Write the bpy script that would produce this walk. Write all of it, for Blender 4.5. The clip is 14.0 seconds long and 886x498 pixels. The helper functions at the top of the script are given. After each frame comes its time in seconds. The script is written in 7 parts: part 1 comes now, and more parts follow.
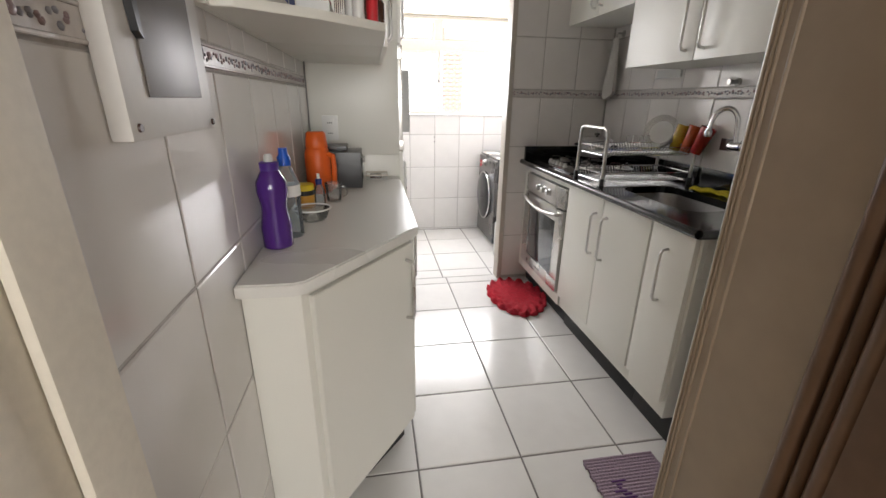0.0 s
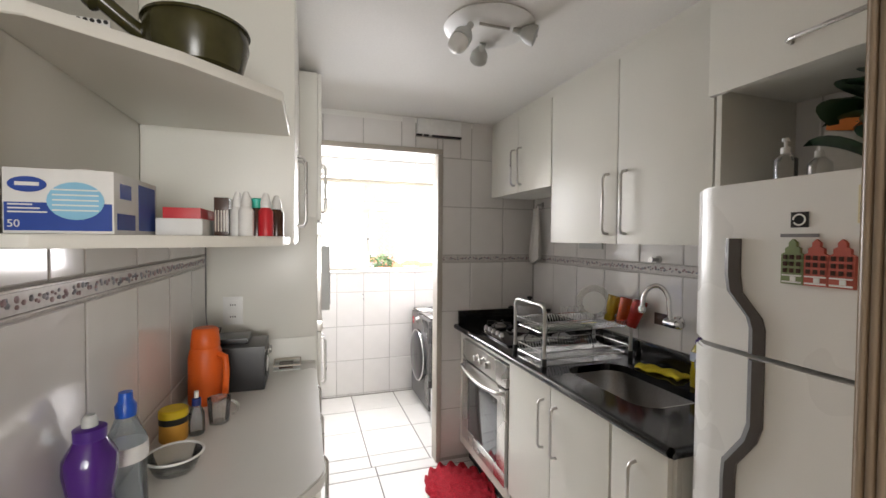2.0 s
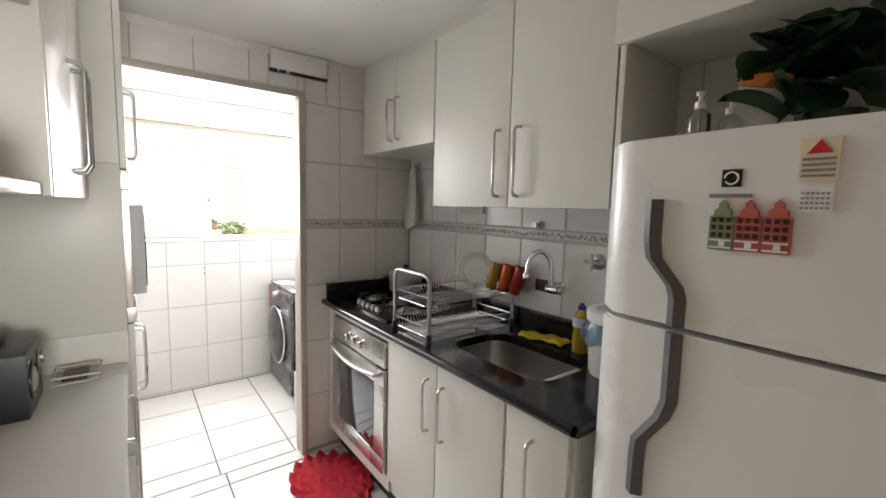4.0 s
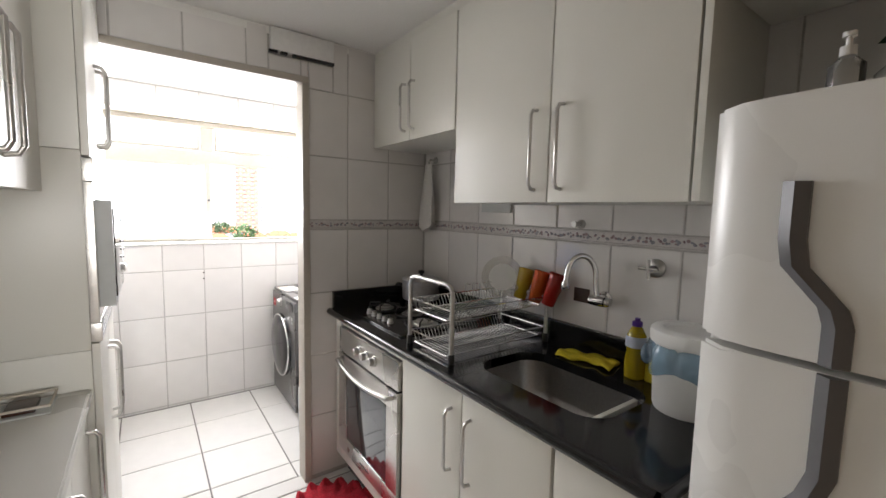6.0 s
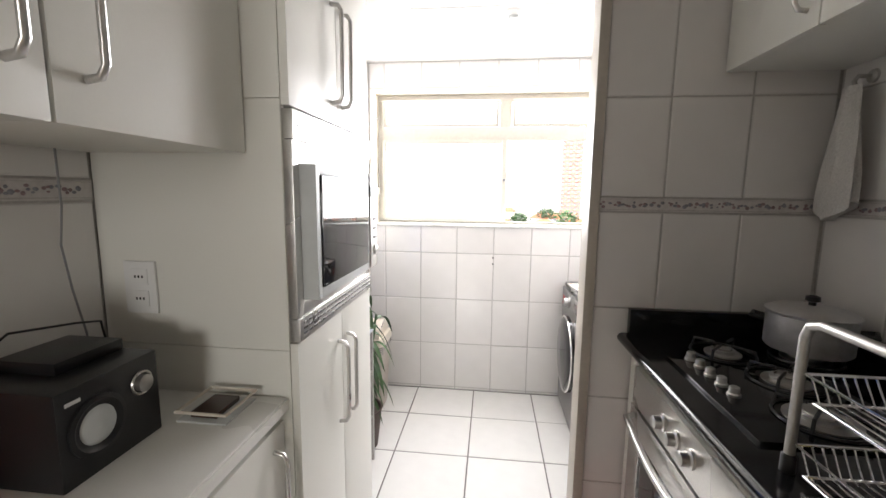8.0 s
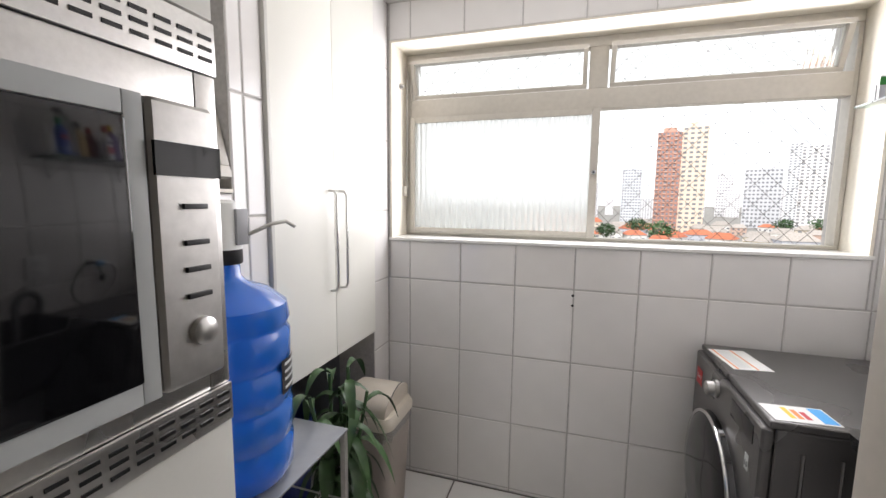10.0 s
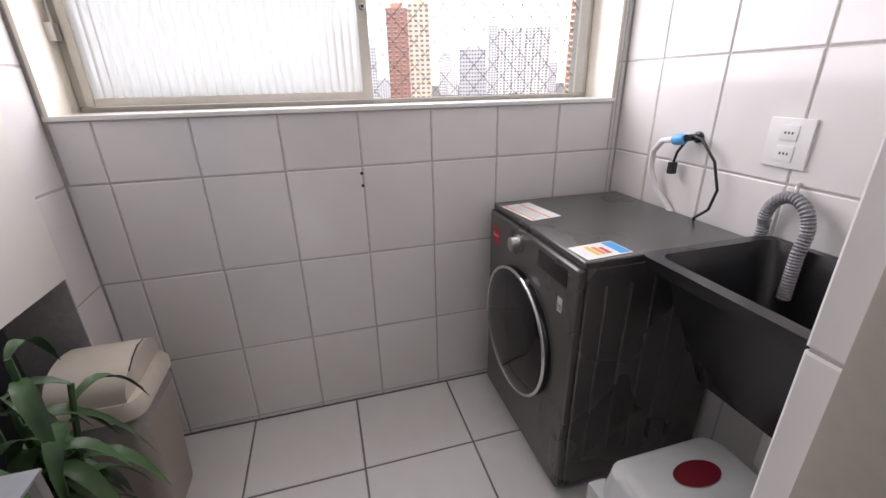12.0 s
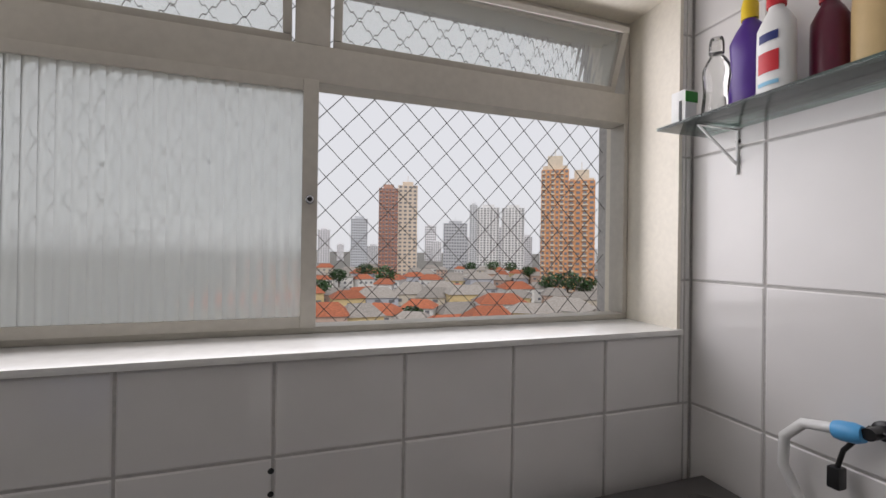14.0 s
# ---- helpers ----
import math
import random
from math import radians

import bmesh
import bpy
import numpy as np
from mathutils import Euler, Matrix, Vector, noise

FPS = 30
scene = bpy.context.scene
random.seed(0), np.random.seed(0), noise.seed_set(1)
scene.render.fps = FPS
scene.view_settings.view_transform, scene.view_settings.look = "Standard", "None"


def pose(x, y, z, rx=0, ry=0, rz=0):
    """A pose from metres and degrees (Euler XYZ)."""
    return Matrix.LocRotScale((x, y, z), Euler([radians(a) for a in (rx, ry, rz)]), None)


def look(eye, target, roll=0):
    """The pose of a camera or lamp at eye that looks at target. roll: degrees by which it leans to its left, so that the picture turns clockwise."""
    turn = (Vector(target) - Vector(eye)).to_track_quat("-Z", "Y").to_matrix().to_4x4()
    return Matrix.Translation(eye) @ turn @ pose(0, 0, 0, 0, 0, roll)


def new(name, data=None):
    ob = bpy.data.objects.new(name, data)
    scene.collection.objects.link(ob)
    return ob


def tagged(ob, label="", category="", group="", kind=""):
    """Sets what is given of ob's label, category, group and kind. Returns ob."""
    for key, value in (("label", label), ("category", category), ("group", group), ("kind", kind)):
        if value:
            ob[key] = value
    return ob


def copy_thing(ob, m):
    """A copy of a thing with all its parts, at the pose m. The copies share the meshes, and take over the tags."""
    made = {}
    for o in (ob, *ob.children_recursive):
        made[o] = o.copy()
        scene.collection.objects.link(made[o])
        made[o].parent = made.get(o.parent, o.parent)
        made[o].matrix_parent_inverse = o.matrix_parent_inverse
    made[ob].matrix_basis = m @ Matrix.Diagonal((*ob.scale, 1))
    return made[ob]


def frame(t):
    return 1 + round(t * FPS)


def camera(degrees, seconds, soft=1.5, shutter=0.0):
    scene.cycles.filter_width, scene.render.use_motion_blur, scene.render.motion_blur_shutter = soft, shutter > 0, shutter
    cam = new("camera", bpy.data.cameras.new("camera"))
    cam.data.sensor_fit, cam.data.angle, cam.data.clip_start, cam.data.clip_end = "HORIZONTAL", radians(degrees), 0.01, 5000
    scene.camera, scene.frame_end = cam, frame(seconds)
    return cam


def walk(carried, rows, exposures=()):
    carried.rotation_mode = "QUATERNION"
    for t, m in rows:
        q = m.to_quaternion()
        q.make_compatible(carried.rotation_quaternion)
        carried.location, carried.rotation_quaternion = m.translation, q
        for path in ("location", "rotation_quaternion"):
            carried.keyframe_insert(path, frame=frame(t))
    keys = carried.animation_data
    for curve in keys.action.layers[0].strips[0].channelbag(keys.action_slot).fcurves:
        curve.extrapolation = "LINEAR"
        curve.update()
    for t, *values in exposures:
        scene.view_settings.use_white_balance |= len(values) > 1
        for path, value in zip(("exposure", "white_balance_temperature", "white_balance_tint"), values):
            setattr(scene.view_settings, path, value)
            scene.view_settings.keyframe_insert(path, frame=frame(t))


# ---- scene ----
cam = camera(94.1, 14.0)
PATH = [
    (0, (0.341, 0.149, 1.339), (0.655, 2.003, 0.656), 0.8),
    (0.5, (0.333, 0.148, 1.399), (0.694, 2.064, 0.952), 0.9),
    (1, (0.327, 0.176, 1.472), (0.746, 2.12, 1.258), 0.9),
    (1.5, (0.373, 0.307, 1.51), (0.868, 2.243, 1.425), 0.7),
    (2, (0.432, 0.424, 1.518), (1.064, 2.321, 1.469), 0.5),
    (2.5, (0.462, 0.551, 1.489), (1.301, 2.364, 1.406), 0.7),
    (3, (0.487, 0.646, 1.485), (1.523, 2.348, 1.311), 0.8),
    (5.5, (0.529, 0.784, 1.516), (1.782, 2.331, 1.325), 1.5),
    (6, (0.62, 0.946, 1.47), (1.788, 2.559, 1.286), 1.3),
    (6.5, (0.75, 1.118, 1.45), (1.742, 2.843, 1.245), 1.4),
    (7, (0.84, 1.298, 1.422), (1.47, 3.181, 1.179), 1.4),
    (7.5, (0.919, 1.424, 1.423), (1.059, 3.4, 1.152), 0.9),
    (10, (0.953, 2.592, 1.377), (0.351, 4.485, 1.145), 0.6),
    (10.5, (0.826, 2.787, 1.394), (0.43, 4.739, 1.222), 0.3),
    (11, (0.767, 2.893, 1.33), (0.826, 4.876, 1.077), -0.9),
    (11.5, (0.853, 2.958, 1.32), (1.278, 4.835, 0.774), -1.7),
    (12, (0.841, 2.954, 1.267), (1.339, 4.741, 0.519), -1.2),
    (12.5, (0.847, 2.96, 1.353), (1.407, 4.827, 0.903), -0.1),
    (13, (0.872, 3.044, 1.442), (1.53, 4.93, 1.336), 1.0),
    (13.5, (0.986, 3.266, 1.45), (1.608, 5.166, 1.403), 0.8),
    (14, (1.021, 3.581, 1.399), (1.643, 5.482, 1.406), 0.8),
]
walk(cam, [(t, look(eye, target, roll)) for t, eye, target, roll in PATH],
     [(0, 1.6, 6500, 10), (1.5, 1.8, 6500, 10), (3, 1.8, 6500, 10), (6.5, 1.55, 6500, 10), (7.5, 1.55, 6500, 10), (10, 0.15, 6500, 11), (10.5, -0.3, 6550, 11), (11, -0.5, 6500, 11), (11.5, -0.5, 6500, 13), (12, -0.05, 6450, 18), (12.5, -0.45, 6500, 12), (13, -0.75, 6500, 12), (14, -1.25, 6500, 13)])

# ---- world, sun, large lights ----
world = bpy.data.worlds.new("world")
scene.world = world
world.use_nodes = True
wn = world.node_tree.nodes
sky = wn.new("ShaderNodeTexSky")
sky.sky_type, sky.sun_disc = "NISHITA", False
sky.sun_elevation, sky.sun_rotation = radians(44), radians(192)
sky.air_density, sky.dust_density = 1.0, 6.0
hazy = wn.new("ShaderNodeMixRGB")
hazy.inputs[0].default_value = 0.75
hazy.inputs[2].default_value = (33.0, 33.6, 34.6, 1)
world.node_tree.links.new(sky.outputs[0], hazy.inputs[1])
world.node_tree.links.new(hazy.outputs[0], wn["Background"].inputs[0])
wn["Background"].inputs[1].default_value = 0.07


def lamp(name, kind, m, energy, colour, **sizes):
    data = bpy.data.lights.new(name, kind)
    data.energy, data.color = energy, colour
    if kind == "SUN":
        data.angle = sizes["angle"]
    if kind == "AREA":
        data.shape, data.size, data.size_y = "RECTANGLE", sizes["w"], sizes["h"]
    ob = new(name, data)
    ob.matrix_world = m
    return ob


lamp("sun", "SUN", look((-3, -14, 14), (0, 0, 0)), 2.6, (1.0, 0.96, 0.9), angle=radians(14))
lamp("window_daylight", "AREA", look((1.03, 4.555, 1.66), (1.03, 3.0, 1.66)), 23, (0.985, 0.965, 1.0), w=1.72, h=0.82)
lamp("room_daylight", "AREA", look((0.55, -2.97, 1.5), (0.5, 0.4, 1.4)), 17, (1.0, 0.965, 0.91), w=1.1, h=1.0)

# ---- materials ----


def mat(name, colour, rough=0.5, metal=0.0, grain=0.05, scale=40.0, bump=0.02, stain=0.06, coat=0.0, vary=0.0, spec=0.5, ior=1.45):
    """Principled surface with fine grain, broad stains, bump and a small tint per piece."""
    m = bpy.data.materials.new(name)
    m.use_nodes = True
    n, l = m.node_tree.nodes, m.node_tree.links
    p = n["Principled BSDF"]
    p.inputs["Metallic"].default_value = metal
    p.inputs["Coat Weight"].default_value = coat
    p.inputs["Specular IOR Level"].default_value = spec
    co = n.new("ShaderNodeTexCoord")
    fine = n.new("ShaderNodeTexNoise")
    fine.inputs["Scale"].default_value, fine.inputs["Detail"].default_value = scale, 4
    broad = n.new("ShaderNodeTexNoise")
    broad.inputs["Scale"].default_value, broad.inputs["Detail"].default_value = 2.3, 3
    l.new(co.outputs["Object"], fine.inputs["Vector"])
    l.new(co.outputs["Object"], broad.inputs["Vector"])

    def ramp(source, amount):
        r = n.new("ShaderNodeMapRange")
        r.inputs[1].default_value, r.inputs[2].default_value = 0.3, 0.7
        r.inputs[3].default_value, r.inputs[4].default_value = 1 - amount, 1 + amount * 0.4
        l.new(source, r.inputs[0])
        return r.outputs[0]

    def times(a, b):
        x = n.new("ShaderNodeMath")
        x.operation = "MULTIPLY"
        l.new(a, x.inputs[0])
        l.new(b, x.inputs[1])
        return x.outputs[0]

    k = times(ramp(fine.outputs[0], grain), ramp(broad.outputs[0], stain))
    if vary:
        info = n.new("ShaderNodeObjectInfo")
        r = n.new("ShaderNodeMapRange")
        r.inputs[3].default_value, r.inputs[4].default_value = 1 - vary, 1 + vary * 0.5
        l.new(info.outputs["Random"], r.inputs[0])
        k = times(k, r.outputs[0])
    mix = n.new("ShaderNodeVectorMath")
    mix.operation = "SCALE"
    mix.inputs[0].default_value = colour
    l.new(k, mix.inputs["Scale"])
    l.new(mix.outputs[0], p.inputs["Base Color"])
    rr = n.new("ShaderNodeMapRange")
    rr.inputs[1].default_value, rr.inputs[2].default_value = 0.3, 0.7
    rr.inputs[3].default_value, rr.inputs[4].default_value = rough * 0.85, min(1, rough * 1.2)
    l.new(broad.outputs[0], rr.inputs[0])
    l.new(rr.outputs[0], p.inputs["Roughness"])
    if bump:
        b = n.new("ShaderNodeBump")
        b.inputs["Strength"].default_value, b.inputs["Distance"].default_value = bump, 0.01
        l.new(fine.outputs[0], b.inputs["Height"])
        l.new(b.outputs[0], p.inputs["Normal"])
    return m


def clear(name, colour, rough=0.02, solid=0.25, ior=1.45):
    """See-through plastic or glass: transparent tinted body with gloss."""
    m = bpy.data.materials.new(name)
    m.use_nodes = True
    n, l = m.node_tree.nodes, m.node_tree.links
    n.remove(n["Principled BSDF"])
    tr = n.new("ShaderNodeBsdfTransparent")
    tr.inputs[0].default_value = (*colour, 1)
    body = n.new("ShaderNodeBsdfPrincipled")
    body.inputs["Base Color"].default_value = (*[c * 0.8 for c in colour], 1)
    body.inputs["Roughness"].default_value = 0.25
    gl = n.new("ShaderNodeBsdfGlossy")
    gl.inputs["Roughness"].default_value = rough
    fr = n.new("ShaderNodeFresnel")
    fr.inputs[0].default_value = ior
    a, b = n.new("ShaderNodeMixShader"), n.new("ShaderNodeMixShader")
    a.inputs[0].default_value = solid
    l.new(tr.outputs[0], a.inputs[1])
    l.new(body.outputs[0], a.inputs[2])
    l.new(fr.outputs[0], b.inputs[0])
    l.new(a.outputs[0], b.inputs[1])
    l.new(gl.outputs[0], b.inputs[2])
    l.new(b.outputs[0], n["Material Output"].inputs[0])
    return m


def fluted_glass(name, rough, clearness):
    """Obscure ribbed glass that scatters daylight."""
    m = bpy.data.materials.new(name)
    m.use_nodes = True
    n, l = m.node_tree.nodes, m.node_tree.links
    n.remove(n["Principled BSDF"])
    tl = n.new("ShaderNodeBsdfTranslucent")
    tl.inputs[0].default_value = (0.96, 0.98, 0.96, 1)
    rf = n.new("ShaderNodeBsdfRefraction")
    rf.inputs["Roughness"].default_value, rf.inputs["IOR"].default_value = rough, 1.16
    rf.inputs[0].default_value = (0.97, 0.98, 0.97, 1)
    gl = n.new("ShaderNodeBsdfGlossy")
    gl.inputs["Roughness"].default_value = 0.12
    a, b = n.new("ShaderNodeMixShader"), n.new("ShaderNodeMixShader")
    a.inputs[0].default_value, b.inputs[0].default_value = clearness, 0.05
    l.new(tl.outputs[0], a.inputs[1])
    l.new(rf.outputs[0], a.inputs[2])
    l.new(a.outputs[0], b.inputs[1])
    l.new(gl.outputs[0], b.inputs[2])
    l.new(b.outputs[0], n["Material Output"].inputs[0])
    return m


TILE = mat("glazed_white_tile", (0.78, 0.76, 0.74), 0.10, grain=0.02, scale=9, bump=0.02, stain=0.03, vary=0.03)
GROUT = mat("grey_grout", (0.52, 0.50, 0.48), 0.85, grain=0.15, scale=80)
FLOORTILE = mat("white_floor_tile", (0.80, 0.79, 0.77), 0.17, grain=0.025, scale=14, bump=0.015, stain=0.05, vary=0.03)
FLOORGROUT = mat("dark_floor_grout", (0.20, 0.19, 0.18), 0.9, grain=0.2, scale=60)
PAINT = mat("white_ceiling_paint", (0.80, 0.79, 0.76), 0.75, grain=0.03, scale=120, bump=0.05, stain=0.03)
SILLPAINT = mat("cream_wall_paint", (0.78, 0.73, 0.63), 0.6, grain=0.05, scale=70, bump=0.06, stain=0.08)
LAMINATE = mat("cream_white_laminate", (0.76, 0.75, 0.69), 0.34, grain=0.012, scale=200, bump=0.006, stain=0.025)
LAMEDGE = mat("grey_laminate_edge", (0.56, 0.55, 0.51), 0.4, grain=0.03, scale=120)
BEIGE = mat("beige_frame_paint", (0.46, 0.42, 0.36), 0.42, grain=0.05, scale=60, bump=0.02, stain=0.08)
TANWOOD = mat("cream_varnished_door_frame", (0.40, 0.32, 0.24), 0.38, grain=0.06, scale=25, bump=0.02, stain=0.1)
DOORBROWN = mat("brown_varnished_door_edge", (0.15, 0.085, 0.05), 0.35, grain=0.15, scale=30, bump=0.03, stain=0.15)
WALLTAN = mat("tan_wall_paint", (0.52, 0.40, 0.28), 0.7, grain=0.04, scale=80)
GRANITE = mat("black_granite", (0.012, 0.012, 0.013), 0.10, grain=0.6, scale=420, bump=0.0, stain=0.2)
STEEL = mat("brushed_steel", (0.62, 0.61, 0.59), 0.27, metal=1.0, grain=0.06, scale=150, bump=0.01)
CHROME = mat("chrome", (0.78, 0.78, 0.78), 0.09, metal=1.0, grain=0.02, bump=0.0)
DULL = mat("dull_aluminium", (0.52, 0.51, 0.49), 0.38, metal=1.0, grain=0.1, scale=60)
BLACK = mat("black_plastic", (0.012, 0.012, 0.013), 0.32, grain=0.1, scale=200)
KICK = mat("dark_plinth", (0.02, 0.02, 0.02), 0.55)
FRIDGE = mat("white_enamel", (0.80, 0.80, 0.77), 0.26, grain=0.008, scale=300, bump=0.0, stain=0.008)
GREYPL = mat("grey_plastic", (0.23, 0.23, 0.24), 0.38, grain=0.05)
LIGHTGREY = mat("light_grey_plastic", (0.55, 0.57, 0.56), 0.4, grain=0.04)
GRAPHITE = mat("graphite_enamel", (0.15, 0.145, 0.142), 0.30, metal=0.65, grain=0.04, scale=250, bump=0.004)
DARKGLASS = mat("dark_glass", (0.006, 0.006, 0.007), 0.05, grain=0.02, bump=0.0)
OVENGLASS = mat("oven_mirror_glass", (0.16, 0.17, 0.18), 0.06, metal=0.8, grain=0.02, bump=0.0)
REDMAT = mat("red_crochet", (0.50, 0.012, 0.03), 0.95, grain=0.4, scale=130, bump=0.6, stain=0.15)
LILAC = mat("lilac_woven_yarn", (0.42, 0.33, 0.42), 0.95, grain=0.3, scale=150, bump=0.5)
PURPLE = clear("purple_bottle_plastic", (0.16, 0.04, 0.42), 0.08, 0.55)
CLEARBLUE = clear("clear_bottle_plastic", (0.86, 0.93, 0.97), 0.05, 0.12)
CLEARPL = clear("clear_plastic", (0.93, 0.93, 0.91), 0.06, 0.12)
SHELFGLASS = clear("green_edge_glass", (0.72, 0.88, 0.83), 0.02, 0.08)
PANE = clear("clear_pane", (0.99, 0.995, 0.99), 0.01, 0.0, 1.2)
WATERBLUE = clear("blue_jug_plastic", (0.03, 0.24, 0.92), 0.12, 0.65)
YELLOWCUP = clear("yellow_cup_plastic", (0.85, 0.62, 0.05), 0.1, 0.6)
ORANGECUP = clear("orange_cup_plastic", (0.90, 0.17, 0.02), 0.1, 0.6)
REDCUP = clear("red_cup_plastic", (0.70, 0.04, 0.03), 0.1, 0.6)
SOAPYELLOW = clear("yellow_detergent", (0.80, 0.62, 0.02), 0.06, 0.5)
BAGBLUE = clear("pale_blue_bag", (0.55, 0.75, 0.90), 0.2, 0.4)
BAGCLEAR = clear("thin_clear_bag", (0.9, 0.9, 0.9), 0.2, 0.3)
BLUECAP = mat("blue_plastic", (0.01, 0.09, 0.5), 0.35)
NAVY = mat("navy_plastic", (0.01, 0.02, 0.14), 0.4)
ORANGE = mat("orange_plastic", (0.78, 0.13, 0.015), 0.36, grain=0.02)
YELLOW = mat("yellow_plastic", (0.78, 0.55, 0.02), 0.4)
CLOTH = mat("yellow_cloth", (0.75, 0.60, 0.03), 0.95, grain=0.2, scale=150, bump=0.4)
WHITEPL = mat("white_plastic", (0.78, 0.78, 0.76), 0.35, grain=0.02)
CREAMPL = mat("cream_plastic", (0.66, 0.60, 0.51), 0.4, grain=0.03, stain=0.08)
TAUPE = mat("taupe_plastic", (0.40, 0.35, 0.31), 0.42, grain=0.04, stain=0.08)
LINEN = mat("white_towel", (0.74, 0.72, 0.69), 0.95, grain=0.12, scale=160, bump=0.4)
GREENPOT = mat("dark_green_glaze", (0.055, 0.05, 0.018), 0.22, grain=0.3, scale=25)
LEAF = mat("leaf_green", (0.05, 0.11, 0.035), 0.4, grain=0.3, scale=30, vary=0.3)
DEEPLEAF = mat("deep_green_leaf", (0.012, 0.05, 0.018), 0.35, grain=0.3, scale=20, vary=0.3)
CARD = mat("white_card", (0.78, 0.78, 0.76), 0.6)
BLUEPRINT = mat("blue_print", (0.015, 0.06, 0.33), 0.5)
PALEBLUE = mat("pale_blue_print", (0.25, 0.55, 0.75), 0.5)
REDP = mat("red_plastic", (0.55, 0.02, 0.03), 0.4)
TEAL = mat("teal_plastic", (0.03, 0.45, 0.35), 0.4)
BROWNB = mat("dark_brown_bottle", (0.05, 0.02, 0.012), 0.25)
PLAQUE = mat("dark_plaque", (0.045, 0.03, 0.022), 0.5, grain=0.8, scale=22)
GOLD = mat("gilt_paint", (0.55, 0.42, 0.17), 0.4, metal=0.4)
BRONZE = mat("dark_bronze_panel", (0.07, 0.055, 0.045), 0.42, metal=0.3, grain=0.15, scale=15)
PANELGREY = mat("pale_enamel_cover", (0.60, 0.58, 0.55), 0.4, grain=0.03)
BRICKRED = mat("magnet_red", (0.45, 0.10, 0.07), 0.5)
MAGGREEN = mat("magnet_green", (0.22, 0.28, 0.13), 0.5)
PURPLEPL = mat("purple_plastic", (0.07, 0.02, 0.22), 0.3)
WINE = mat("wine_plastic", (0.11, 0.01, 0.03), 0.3)
TANPL = mat("tan_plastic", (0.62, 0.45, 0.22), 0.4)
BORDER = mat("relief_border", (0.66, 0.63, 0.61), 0.22, grain=0.1, scale=60, bump=0.1)
MOTIFA = mat("mauve_motif", (0.36, 0.26, 0.27), 0.3, grain=0.3, scale=50)
MOTIFB = mat("slate_motif", (0.30, 0.30, 0.33), 0.3, grain=0.3, scale=50)
WINFRAME = mat("aged_cream_window_paint", (0.56, 0.53, 0.47), 0.45, grain=0.06, scale=50, stain=0.1)
FLUTED = fluted_glass("fluted_obscure_glass", 0.2, 0.58)
VENTGLASS = fluted_glass("thin_ribbed_vent_glass", 0.05, 0.85)
NETSTRING = mat("net_string", (0.13, 0.12, 0.115), 0.8)

# ---- mesh helpers ----


def make(name, bm, material, parent=None, smooth=None):
    """Turn a bmesh into an object; parts keep world places under their thing."""
    me = bpy.data.meshes.new(name)
    bmesh.ops.recalc_face_normals(bm, faces=bm.faces)
    bm.to_mesh(me)
    bm.free()
    for q in material if isinstance(material, (list, tuple)) else (material,):
        me.materials.append(q)
    if smooth:
        me.shade_smooth()
        me.set_sharp_from_angle(angle=radians(smooth))
    ob = new(name, me)
    if parent:
        ob.parent = parent
        top = parent
        chain = Matrix.Identity(4)
        while top:
            chain = chain @ Matrix.Translation(top.location)
            top = top.parent
            if top and top.type == "MESH":
                break
        ob.matrix_parent_inverse = chain.inverted() if parent.type == "EMPTY" else Matrix.Identity(4)
    return ob


def thing(name, x, y, z, label, category, group="", kind=""):
    e = new(name)
    e.location = (x, y, z)
    e.empty_display_size = 0.1
    return tagged(e, label, category, group, kind)


def box(bm, x0, x1, y0, y1, z0, z1, bevel=0.0, seg=2):
    r = bmesh.ops.create_cube(bm, size=1)
    vs = r["verts"]
    bmesh.ops.scale(bm, vec=(x1 - x0, y1 - y0, z1 - z0), verts=vs)
    bmesh.ops.translate(bm, vec=((x0 + x1) / 2, (y0 + y1) / 2, (z0 + z1) / 2), verts=vs)
    if bevel:
        es = {e for v in vs for e in v.link_edges}
        bmesh.ops.bevel(bm, geom=list(es), offset=bevel, segments=seg, affect="EDGES", profile=0.7)
    return bm


def block(name, x0, x1, y0, y1, z0, z1, material, parent=None, bevel=0.0015, seg=2):
    return make(name, box(bmesh.new(), x0, x1, y0, y1, z0, z1, bevel, seg), material, parent, 35 if bevel else None)


def lathe(bm, profile, x, y, z, seg=28, m=None):
    """Spin (radius, height) pairs about the upright axis at x, y, z."""
    rings = []
    for r, h in profile:
        ring = []
        for i in range(seg):
            a = 2 * math.pi * i / seg
            ring.append(bm.verts.new((r * math.cos(a), r * math.sin(a), h)))
        rings.append(ring)
    for p, q in zip(rings, rings[1:]):
        for i in range(seg):
            j = (i + 1) % seg
            bm.faces.new((p[i], p[j], q[j], q[i]))
    if profile[0][0] > 1e-4:
        bm.faces.new(rings[0][::-1])
    if profile[-1][0] > 1e-4:
        bm.faces.new(rings[-1])
    vs = [v for ring in rings for v in ring]
    if m is not None:
        bmesh.ops.transform(bm, matrix=m, verts=vs)
    bmesh.ops.translate(bm, vec=(x, y, z), verts=vs)
    return bm


def turned(name, profile, x, y, z, material, parent=None, seg=28, m=None, angle=40):
    return make(name, lathe(bmesh.new(), profile, x, y, z, seg, m), material, parent, angle)


